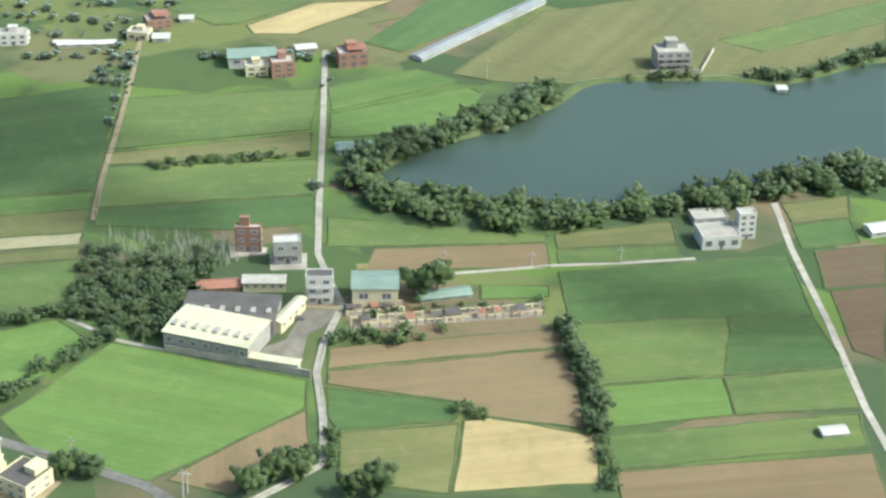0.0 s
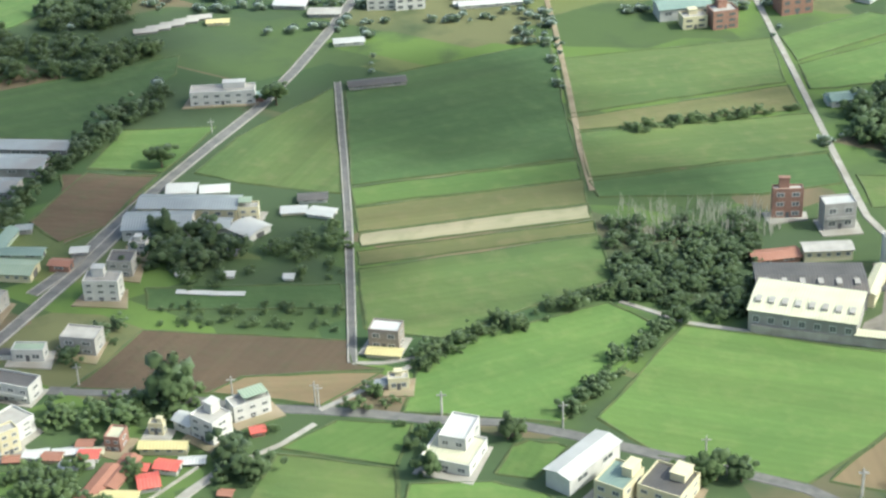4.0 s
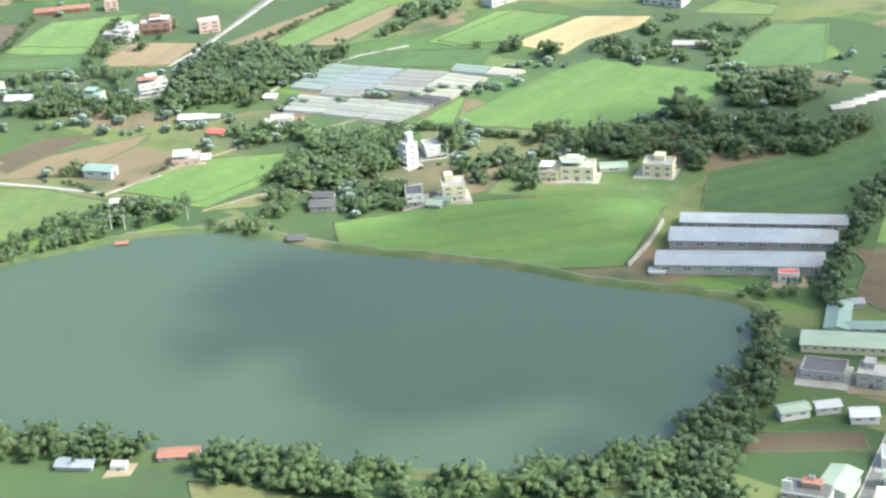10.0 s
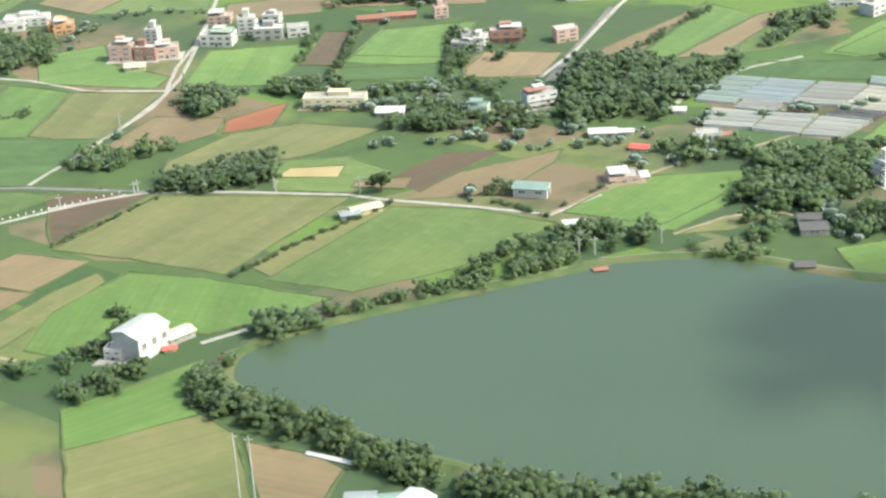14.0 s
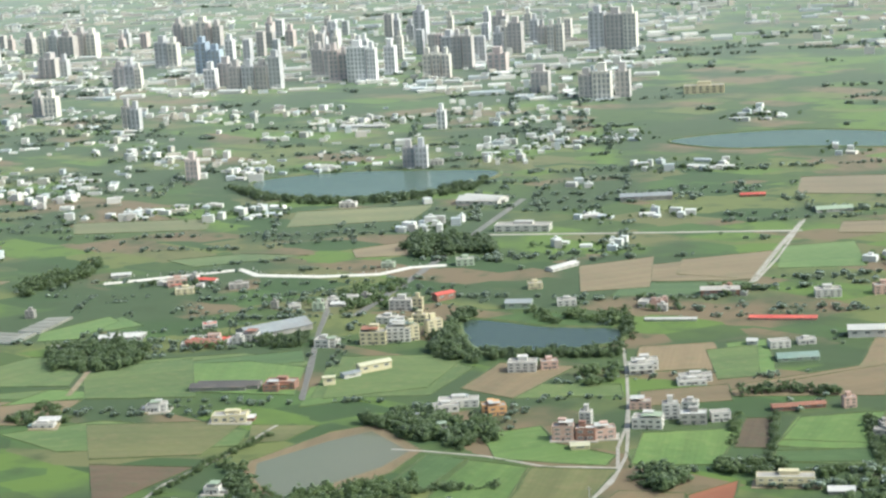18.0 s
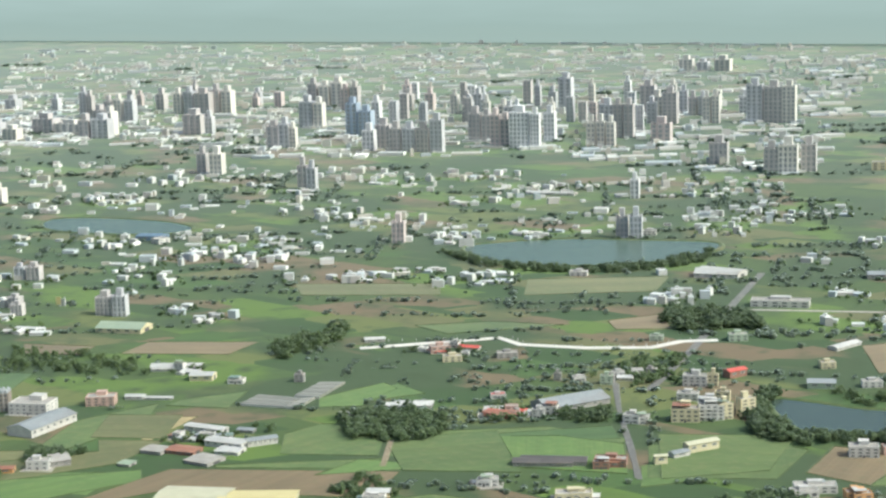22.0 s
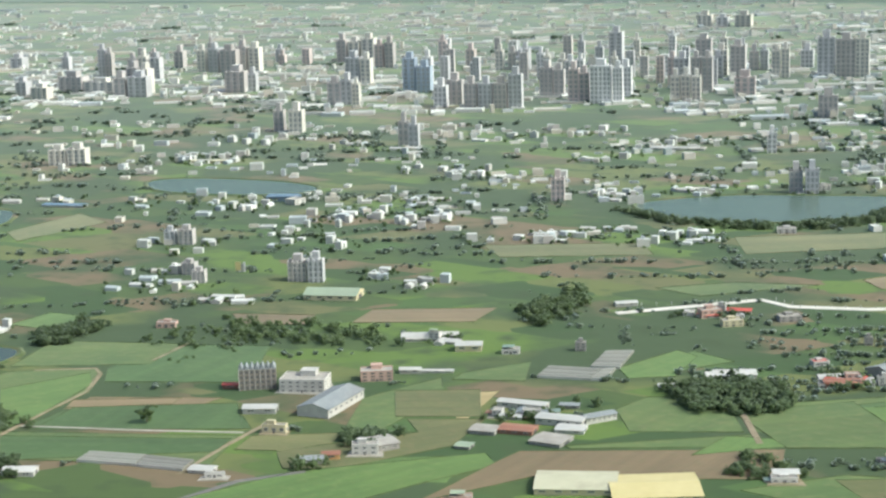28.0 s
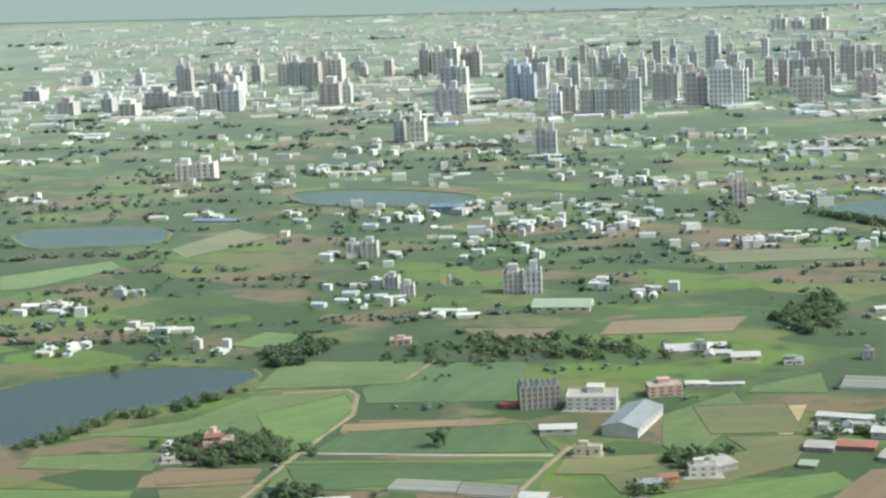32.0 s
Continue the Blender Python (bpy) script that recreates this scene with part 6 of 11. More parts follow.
field('grass', 'green meadow plot with weedy bunds', [(-485.6, 436.9), (-441.3, 463.2), (-438.6, 453.3), (-483.2, 435.0)], 0.3)
field('brown', 'bare brown ploughed field with weedy bunds', [(-610.0, 566.5), (-568.1, 582.4), (-567.1, 560.2), (-608.1, 545.4)], 0.3)
field('brown', 'bare brown ploughed field with weedy bunds', [(-656.5, 545.3), (-625.5, 552.4), (-622.3, 538.3), (-643.5, 531.5)], 0.3)
field('grass', 'green meadow plot with weedy bunds', [(-543.0, 497.3), (-528.1, 516.7), (-520.8, 494.3), (-543.0, 488.9)], 0.3)
field('rice', 'bright green rice field with weedy bunds', [(-496.9, 519.7), (-482.8, 545.0), (-467.3, 536.7), (-489.2, 508.3)], 0.3)
field('olive', 'olive fallow plot with dry weeds with weedy bunds', [(-523.8, 732.5), (-466.0, 759.3), (-459.1, 726.2), (-509.6, 699.6)], 0.3)
field('grass', 'green meadow plot with weedy bunds', [(-524.4, 629.8), (-499.3, 647.6), (-468.3, 652.0), (-504.3, 621.2)], 0.3)
field('grass', 'green meadow plot with weedy bunds', [(-450.3, 480.6), (-438.9, 497.4), (-409.1, 514.6), (-380.8, 511.9), (-378.2, 488.9), (-440.9, 465.9)], 0.3)
field('rice', 'bright green rice field with weedy bunds', [(-499.1, 517.8), (-488.5, 544.5), (-480.3, 539.5), (-479.3, 513.7), (-492.1, 507.1)], 0.3)
field('grass', 'green meadow plot with weedy bunds', [(-484.5, 474.6), (-480.0, 489.3), (-458.8, 496.8), (-443.9, 464.8), (-473.4, 455.2)], 0.3)
field('rice', 'bright green rice field with weedy bunds', [(-365.4, 485.9), (-352.5, 517.5), (-326.7, 525.2), (-326.9, 495.6), (-357.6, 467.0)], 0.3)
field('dark', 'dark green crop field with weedy bunds', [(-445.6, 482.4), (-391.3, 523.1), (-382.8, 510.7), (-441.9, 477.2)], 0.3)
field('grass', 'green meadow plot with weedy bunds', [(-431.3, 417.2), (-409.5, 437.8), (-360.1, 443.2), (-355.1, 429.8), (-403.7, 409.5)], 0.3)
field('brown', 'bare brown ploughed field with weedy bunds', [(-345.7, 648.9), (-282.7, 697.1), (-275.1, 653.1), (-322.5, 637.6)], 0.3)
field('dark', 'dark green crop field with weedy bunds', [(-319.7, 636.4), (-274.3, 650.6), (-276.3, 631.0), (-318.3, 616.6)], 0.3)
field('grass', 'green meadow plot with weedy bunds', [(-359.2, 476.2), (-372.1, 507.7), (-337.1, 524.1), (-325.2, 520.7), (-324.8, 489.2)], 0.3)
field('rice', 'bright green rice field with weedy bunds', [(-432.4, 464.4), (-443.6, 487.8), (-401.8, 506.3), (-379.4, 505.6), (-366.0, 477.3)], 0.3)
field('rice', 'bright green rice field with weedy bunds', [(-451.2, 440.2), (-447.3, 460.1), (-430.4, 461.8), (-430.0, 455.6)], 0.3)
field('grass', 'green meadow plot with weedy bunds', [(-261.1, 558.5), (-247.6, 569.0), (-235.9, 536.1), (-246.8, 528.6)], 0.3)
field('brown', 'bare brown ploughed field with weedy bunds', [(-239.8, 518.6), (-203.1, 557.8), (-195.2, 526.8), (-236.4, 513.7)], 0.3)
field('brown', 'bare brown ploughed field with weedy bunds', [(-313.6, 678.0), (-283.8, 700.4), (-276.8, 653.3), (-306.7, 654.2)], 0.3)
field('brown', 'bare brown ploughed field with weedy bunds', [(-319.0, 852.9), (-277.1, 865.5), (-262.8, 820.2), (-309.3, 813.3)], 0.3)
field('brown', 'bare brown ploughed field with weedy bunds', [(-272.7, 758.5), (-232.5, 773.2), (-225.9, 744.9), (-268.8, 737.2)], 0.3)
field('brown', 'bare brown ploughed field with weedy bunds', [(-348.8, 658.5), (-326.2, 680.4), (-309.5, 633.3), (-331.5, 620.0)], 0.3)
field('brown', 'bare brown ploughed field with weedy bunds', [(-455.1, 665.4), (-439.1, 684.5), (-425.8, 660.8), (-445.5, 651.8)], 0.3)
field('rice', 'bright green rice field with weedy bunds', [(-283.0, 708.6), (-258.0, 723.5), (-242.2, 682.9), (-273.3, 672.0)], 0.3)
field('olive', 'olive fallow plot with dry weeds with weedy bunds', [(-619.7, 686.7), (-557.1, 710.0), (-544.5, 687.9), (-602.3, 665.6)], 0.3)
field('olive', 'olive fallow plot with dry weeds with weedy bunds', [(-411.3, 432.8), (-366.1, 451.0), (-360.8, 420.2), (-390.0, 406.8)], 0.3)
field('dusk', 'dull brown soil plot with weedy bunds', [(-386.8, 403.0), (-356.5, 410.5), (-361.5, 376.5), (-363.5, 374.6)], 0.3)
field('brown', 'bare brown ploughed field with weedy bunds', [(-354.1, 376.3), (-340.6, 381.7), (-334.1, 363.9), (-346.4, 360.0)], 0.3)
field('grass', 'green meadow plot with weedy bunds', [(-452.2, 482.7), (-422.5, 503.7), (-395.5, 466.6), (-429.1, 454.5)], 0.3)
field('olive', 'olive fallow plot with dry weeds with weedy bunds', [(-362.0, 447.8), (-342.4, 453.3), (-344.1, 438.4), (-353.2, 432.3)], 0.3)
field('grass', 'green meadow plot with weedy bunds', [(-373.6, 519.5), (-333.8, 534.2), (-329.3, 496.2), (-355.1, 476.4)], 0.3)
field('brown', 'bare brown ploughed field with weedy bunds', [(-642.9, 431.1), (-612.4, 443.4), (-611.1, 436.7), (-640.1, 423.0)], 0.3)
field('olive', 'olive fallow plot with dry weeds with weedy bunds', [(-554.0, 471.7), (-530.1, 481.1), (-518.5, 454.9), (-541.7, 446.9)], 0.3)
field('brown', 'bare brown ploughed field with weedy bunds', [(-328.7, 357.0), (-317.0, 362.7), (-308.6, 343.3), (-316.1, 341.1)], 0.3)
field('olive', 'olive fallow plot with dry weeds with weedy bunds', [(-296.7, 370.1), (-283.4, 373.4), (-269.9, 349.4), (-277.8, 343.2)], 0.3)
field('brown', 'bare brown ploughed field with weedy bunds', [(-671.8, 378.2), (-646.0, 388.8), (-642.9, 380.4), (-664.2, 368.2)], 0.3)
field('olive', 'olive fallow plot with dry weeds with weedy bunds', [(-662.3, 365.8), (-637.6, 377.9), (-631.1, 349.8), (-645.4, 343.8)], 0.3)
field('dusk', 'dull brown soil plot with weedy bunds', [(-681.6, 398.8), (-678.6, 405.4), (-658.1, 409.4), (-649.6, 391.4), (-665.1, 384.3)], 0.3)
field('brown', 'bare brown ploughed field with weedy bunds', [(-209.7, 408.2), (-200.2, 413.6), (-198.0, 404.0), (-206.7, 398.9)], 0.3)
field('straw', 'dry straw-yellow stubble field with weedy bunds', [(-192.7, 409.5), (-181.8, 414.2), (-180.4, 407.9), (-193.4, 404.2)], 0.3)
field('brown', 'bare brown ploughed field with weedy bunds', [(-175.8, 407.5), (-165.1, 412.2), (-164.0, 406.0), (-175.2, 403.8)], 0.3)
field('grass', 'green meadow plot with weedy bunds', [(-48.0, 424.0), (-10.0, 431.0), (-5.0, 447.0), (-25.0, 452.0), (-47.0, 441.0)], 0)
lay_bunds()

# roads and lanes
road('narrow concrete-edged farm lane', 1.5, [(112.1, 371.0), (103.6, 391.3), (93.8, 414.4), (82.1, 440.7), (67.0, 474.0)], 'asphalt', kerb=True)
road('wide asphalt road through the fields', 2.5, [(50.9, 376.0), (52.4, 384.8), (52.4, 404.9), (53.2, 420.9), (54.6, 439.8), (56.2, 457.3), (55.5, 478.8), (54.0, 500.4), (50.9, 529.6)], 'asphalt', kerb=True)
road('wide asphalt road past the village', 2.5, [(53.5, 313.0), (52.8, 327.4), (53.0, 340.5), (53.2, 354.7), (53.9, 369.4), (54.7, 387.4), (54.5, 404.8)], 'asphalt', kerb=True)
road('asphalt lane at the edge of the rice fields', 2.1, [(69.1, 350.2), (84.4, 353.8), (100.9, 354.6), (112.4, 357.1), (120.4, 358.5), (129.4, 359.5), (139.6, 361.9), (150.6, 361.7), (164.3, 360.3), (174.8, 359.5), (186.0, 358.2), (192.2, 355.6)], 'asphalt')
road('short concrete side lane', 1.0, [(112.4, 357.1), (116.3, 363.6), (119.5, 369.7), (121.2, 372.8)], 'concrete')
road('short concrete side lane', 0.9, [(112.1, 371.0), (116.5, 372.3), (121.2, 375.2)], 'concrete')
road('pale lane beside the village', 0.9, [(113.1, 353.5), (110.4, 347.1), (107.1, 342.3), (101.8, 341.5)], 'concrete')
road('concrete lane with pale kerbs by the works', 1.3, [(204.2, 359.8), (208.6, 368.2), (211.5, 374.2), (206.1, 387.2), (199.3, 400.5), (196.7, 410.2), (194.6, 425.2)], 'concrete', kerb=True)
road('straight farm lane between fields', 1.3, [(194.6, 425.2), (189.1, 432.6), (182.2, 442.6), (175.7, 458.9), (167.7, 479.4), (156.6, 508.0), (142.3, 544.0)], 'concrete')
road('concrete path along the works wall', 1.0, [(198.5, 399.8), (186.2, 399.7), (169.9, 397.7), (160.4, 397.8), (147.7, 401.4)], 'concrete')
road('dirt track between plots', 1.1, [(132.5, 439.3), (125.2, 456.6), (117.0, 478.7), (103.7, 512.7), (93.6, 537.0)], 'dirt')
road('asphalt lane with worn edges', 1.4, [(301.5, 412.2), (295.5, 425.0), (285.5, 450.8), (272.9, 480.3), (265.9, 499.8)], 'concrete')
road('pale lane behind the fields', 0.9, [(210.0, 444.4), (229.3, 455.6), (241.4, 461.3), (255.1, 468.7)], 'concrete')
road('narrow pale farm lane', 1.0, [(-232.1, 376.0), (-225.0, 382.4), (-215.2, 390.3), (-197.6, 395.0), (-174.4, 400.0), (-166.3, 399.8), (-146.3, 401.4), (-130.3, 402.0), (-123.9, 414.2)], 'concrete')
road('lane running up to the hamlet', 0.9, [(-242.4, 409.9), (-242.8, 426.8), (-243.8, 442.0), (-251.5, 460.7), (-255.8, 477.3), (-265.7, 503.8)], 'concrete')
road('asphalt lane towards the far hamlet', 1.9, [(-157.3, 474.0), (-158.8, 490.9), (-159.4, 508.2), (-160.9, 531.3)], 'asphalt')
road('pale lane along the pond', 0.9, [(-170.5, 333.3), (-165.2, 340.3), (-154.7, 351.1)], 'concrete')
road('field track past the greenhouses', 0.8, [(-131.2, 401.2), (-121.4, 420.9), (-112.6, 435.2), (-103.7, 443.0), (-94.7, 455.3), (-72.2, 454.3)], 'dirt')
road('dirt path by the pond', 0.8, [(-104.3, 399.7), (-97.1, 409.9), (-89.5, 415.4), (-84.6, 414.4)], 'dirt')
road('pale track behind the greenhouses', 1.0, [(-124.7, 463.6), (-122.9, 479.1), (-114.0, 495.1), (-104.2, 505.2)], 'concrete')
road('straight narrow lane between crops', 1.1, [(-280.9, 373.3), (-263.3, 378.0), (-243.1, 384.7), (-225.5, 388.2), (-211.5, 390.8)], 'asphalt')
road('lane running up through the hamlet', 0.9, [(-243.7, 385.7), (-242.5, 411.7), (-242.3, 434.4), (-246.7, 455.1), (-257.5, 483.6), (-274.6, 524.5), (-288.6, 555.9)], 'concrete')
road('lane edged with white posts', 0.8, [(-250.3, 336.9), (-248.2, 348.8), (-241.7, 362.5), (-231.2, 375.1), (-219.9, 387.3)], 'concrete')
road('dirt farm track', 0.9, [(-224.1, 317.2), (-212.5, 318.2), (-198.8, 317.8)], 'dirt')
road('pale lane by the muddy pond', 0.9, [(-310.9, 440.5), (-301.3, 442.0), (-283.0, 443.1), (-264.6, 440.4), (-245.4, 445.1)], 'concrete')
road('asphalt lane to the barn', 1.0, [(-160.4, 476.6), (-158.6, 495.4), (-159.7, 533.7), (-158.5, 554.1)], 'concrete')
road('straight narrow lane between crops', 1.1, [(-330.3, 358.9), (-304.5, 367.2), (-279.8, 373.9)], 'asphalt')
road('pale farm lane past the muddy pond', 1.0, [(-350.4, 360.7), (-356.2, 395.2), (-353.6, 424.7), (-354.6, 449.9)], 'concrete')
road('straight pale lane over the plain', 1.0, [(-407.6, 705.7), (-352.2, 720.1), (-285.0, 736.5)], 'concrete')
road('pale lane towards the far sheds', 1.0, [(-274.8, 649.4), (-278.7, 689.7), (-289.2, 759.1)], 'concrete')
road('pale farm road', 2.0, [(-563.8, 355.2), (-554.7, 380.8), (-541.8, 393.7)], 'asphalt')
road('dirt track between fields', 1.4, [(-636.9, 362.3), (-641.8, 403.2), (-644.4, 439.8), (-652.9, 459.2), (-658.2, 464.4), (-676.3, 456.0)], 'dirt')
road('straight pale field path', 1.2, [(-640.8, 402.9), (-604.2, 411.2), (-575.5, 418.8)], 'concrete')
road('dirt track', 1.4, [(-646.2, 479.3), (-647.4, 502.9)], 'dirt')
road('dirt track', 1.4, [(-572.5, 380.4), (-573.9, 406.5), (-574.0, 427.4)], 'dirt')
road('rough farm track', 1.8, [(-448.7, 481.2), (-436.9, 455.9)], 'dirt')
road('asphalt road with trees', 3.0, [(-429.8, 780.2), (-415.1, 688.6), (-405.6, 632.2), (-397.1, 568.2)], 'asphalt')
road('straight lane to the town', 1.6, [(-360.6, 473.5), (-378.3, 506.6), (-398.0, 544.5), (-411.3, 573.2)], 'asphalt')
road('straight lane to the town', 1.4, [(-361.9, 474.5), (-375.4, 502.6), (-398.4, 545.1), (-419.2, 587.8)], 'asphalt')
road('pale straight road', 2.2, [(-411.5, 703.7), (-357.8, 717.9), (-283.8, 738.2)], 'concrete')
road('pale lane', 2.0, [(-275.8, 648.5), (-283.9, 708.1), (-289.0, 755.4)], 'concrete')
road('pale concrete channel winding over the plain', 3.6, [(-524.7, 587.3), (-514.7, 595.3), (-499.8, 607.7), (-482.0, 622.2), (-469.5, 614.9), (-443.1, 618.9), (-420.8, 628.1), (-414.1, 641.6), (-401.7, 648.4)], 'white')
road('narrow asphalt lane under trees', 3.0, [(15.1, 303.1), (28.2, 305.6), (39.8, 307.2), (49.3, 307.8), (53.3, 307.6)], 'asphalt')
road('pale lane behind the houses', 1.6, [(100.6, 324.1), (102.7, 332.6), (105.4, 340.6), (103.7, 343.1)], 'concrete')

# water
lake('dark blue-green irrigation pond with wooded banks', [(180.7, 479.9), (186.9, 498.0), (197.4, 512.1), (207.5, 531.7), (213.6, 548.9), (239.4, 561.1), (258.3, 566.7), (278.8, 589.8), (304.5, 589.0), (308.4, 539.3), (286.6, 527.2), (272.5, 520.5), (259.5, 507.7), (243.0, 495.3), (229.4, 484.1), (212.0, 478.2), (198.5, 476.4), (188.1, 479.7)], 3.0)
lake('broad murky green pond ringed by trees', [(-158.9, 324.3), (-160.5, 332.4), (-152.9, 343.5), (-139.9, 356.6), (-128.6, 367.1), (-117.0, 377.8), (-108.4, 385.3), (-91.3, 391.4), (-65.7, 389.7), (-37.8, 392.4), (-10.2, 390.3), (9.9, 391.4), (20.7, 387.6), (23.7, 372.2), (23.3, 356.0), (18.9, 341.6), (8.0, 330.2), (-7.0, 323.7), (-59.1, 313.3), (-66.3, 314.2), (-77.5, 313.2), (-90.3, 310.5), (-103.4, 310.2), (-120.1, 312.0), (-140.4, 316.9), (-153.6, 320.8)], 3.0, murky=True)
lake('small dark pond by the town', [(-354.7, 572.1), (-341.4, 573.7), (-325.4, 571.5), (-311.6, 573.3), (-298.4, 575.0), (-292.9, 562.2), (-301.3, 550.5), (-313.9, 543.3), (-331.7, 540.2), (-343.3, 551.2)], 2.0)
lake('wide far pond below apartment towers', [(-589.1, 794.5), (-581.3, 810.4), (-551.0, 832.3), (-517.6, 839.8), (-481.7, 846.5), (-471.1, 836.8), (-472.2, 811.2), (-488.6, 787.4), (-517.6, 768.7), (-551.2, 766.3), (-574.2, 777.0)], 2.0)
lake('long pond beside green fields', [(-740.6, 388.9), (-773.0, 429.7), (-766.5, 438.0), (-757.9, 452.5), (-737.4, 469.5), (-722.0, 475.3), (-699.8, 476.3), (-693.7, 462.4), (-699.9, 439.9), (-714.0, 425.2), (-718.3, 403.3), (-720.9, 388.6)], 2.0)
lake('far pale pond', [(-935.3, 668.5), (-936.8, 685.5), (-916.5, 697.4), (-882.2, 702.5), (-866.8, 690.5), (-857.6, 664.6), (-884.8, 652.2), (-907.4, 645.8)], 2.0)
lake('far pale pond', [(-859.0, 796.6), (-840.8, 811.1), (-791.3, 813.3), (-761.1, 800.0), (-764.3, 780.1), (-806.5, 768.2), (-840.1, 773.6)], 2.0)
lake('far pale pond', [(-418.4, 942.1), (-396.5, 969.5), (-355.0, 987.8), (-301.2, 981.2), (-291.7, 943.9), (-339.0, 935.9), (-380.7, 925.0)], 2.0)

# the works by the lane
shed(178.2, 403.3, 0.5, 17.1, 10.2, 3.9, 0.5, 'grey', 'cream', doors=0, bays=7, vents=8, true=True)
shed(177.2, 412.0, 15.6, 17.7, 9.9, 3.2, 0.6, 'grey', 'dark', doors=0, bays=0, vents=6, true=True)
shed(187.4, 415.9, 86.3, 10.3, 1.8, 2.5, 0.3, 'cream', 'cream', doors=0, bays=4, true=True)
shed(191.5, 399.5, 4.5, 9.6, 1.6, 1.9, 0.15, 'grey', 'cream', doors=0, bays=0, true=True)
yard_wall('long weathered grey boundary wall', [(170.3, 397.5), (186.8, 398.3), (199.0, 398.7)], 1.5)
shed(177.8, 425.8, 21.1, 8.3, 3.0, 2.1, 0.3, 'cream', 'slab', doors=1, bays=5, true=True)
house(189.9, 425.1, 21.0, 5.3, 3.2, 6.0, 3, 'white', 'dark', 0, balcony=True, plain=True)
shed(199.8, 429.4, 21.0, 8.9, 6.8, 4.4, 0.5, 'cream', 'teal', doors=1, bays=2, true=True)
house(168.5, 438.9, 18.6, 5.4, 1.8, 5.6, 3, 'brick', 'slab', 0.3, plain=True)
house(177.6, 437.8, 25.9, 5.7, 3.5, 4.9, 2, 'grey', 'white', 0, balcony=True, plain=True)
ruin(223.4, 431.8, 28.7, 19.1, 3.0, 1.6, 12, 824)
ruin(206.9, 422.6, 30.0, 17.5, 3.0, 1.6, 10, 734)
signboard(193.6, 438.3, 20, 2.2, 1.0, 2.1)
field('yard', 'worn dark paved yard beside buildings', [(187.0, 399.6), (196.0, 400.1), (192.5, 412.9), (194.4, 415.9), (194.6, 424.0), (188.5, 421.0), (189.5, 409.1), (187.1, 405.4)], 0)
ruin(201.2, 425.4, 31.1, 11.1, 2.5, 1.3, 7, 549)
car(188.8, 416.9, 25, 'dark')
shed(212.1, 435.4, 33.4, 10.3, 3.1, 1.2, 0.4, 'green', 'teal', doors=1, bays=3)
shed(169.4, 422.5, 28.8, 8.3, 3.3, 1.5, 0.5, 'brick', 'rust', doors=1, bays=2)

# houses beyond the straight lane
shed(128.4, 529.6, 28.7, 12.0, 6.0, 4.0, 0.8, 'white', 'teal', doors=1, bays=3)
house(132.2, 523.9, 29.0, 5.6, 3.9, 3.0, 2, 'cream', 'slab', 0.5)
house(138.4, 525.7, 32.3, 5.8, 4.6, 4.7, 3, 'brick', 'slab', 0.5)
house(151.8, 538.6, 33.0, 7.5, 5.3, 4.4, 2, 'brick', 'slab', 0.5)
shed(137.6, 542.3, 34.6, 5.2, 3.1, 1.6, 0.4, 'grey', 'white', doors=1, bays=1)
shed(175.0, 572.6, 71.1, 54.3, 3.8, 1.1, 0.5, 'white', 'grey', doors=1, bays=8)
house(66.3, 519.4, 28.3, 6.8, 4.1, 3.4, 2, 'white', 'slab', 0.5)
shed(84.4, 524.7, 26.3, 14.7, 2.2, 1.2, 0.3, 'white', 'white', doors=1, bays=4)
house(94.7, 534.1, 9.9, 5.6, 4.5, 2.5, 1, 'cream', 'slab', 0.5)
house(95.1, 543.4, 39.9, 6.5, 5.2, 2.9, 2, 'brick', 'slab', 0.5)
shed(100.3, 535.2, 21.9, 4.3, 3.5, 1.6, 0.5, 'white', 'white', doors=1, bays=1)
shed(100.4, 549.9, 22.0, 3.6, 2.9, 1.4, 0.4, 'white', 'white', doors=1, bays=1)
shed(171.3, 491.2, 28.1, 7.7, 3.9, 2.0, 0.5, 'white', 'teal', doors=1, bays=3)
house(227.4, 567.8, 26.6, 8.8, 6.2, 5.3, 3, 'grey', 'slab', 0.5, balcony=True)
yard_wall('low white garden wall', [(223.8, 559.9), (235.7, 565.4), (235.7, 580.7)], 1.1)
house(257.8, 477.5, 27.9, 8.3, 6.6, 2.7, 1, 'white', 'slab', 0, plain=True)
house(262.6, 482.4, 29.0, 3.7, 2.8, 5.6, 4, 'white', 'slab', 0, plain=True)
house(254.0, 486.8, 28.9, 7.7, 4.6, 1.5, 1, 'grey', 'slab', 0)
shed(291.4, 414.3, 29.7, 4.5, 2.2, 1.1, 0.3, 'white', 'white', doors=1, bays=1)
shed(290.1, 494.7, 34.8, 7.5, 3.8, 1.9, 0.5, 'white', 'white', doors=1, bays=2)
shed(256.6, 561.6, 21.7, 2.4, 2.4, 1.5, 0.3, 'white', 'white', doors=1, bays=1)

# white houses on the long lane
shed(155.0, 353.2, 69.0, 12.0, 4.2, 2.9, 0.45, 'white', 'white', doors=0, bays=2, true=True)
house(161.3, 349.3, -14.0, 4.6, 6.2, 3.3, 2, 'cream', 'teal', 0.9, plain=True)
house(168.0, 350.9, -12.0, 6.6, 6.6, 2.8, 2, 'cream', 'dark', 0.8, plain=True)
house(136.0, 354.0, 0.0, 4.2, 6.4, 3.5, 2, 'white', 'white', 0, plain=True)
house(136.2, 351.0, -2.0, 7.6, 7.4, 1.7, 1, 'white', 'cream', 0, plain=True)
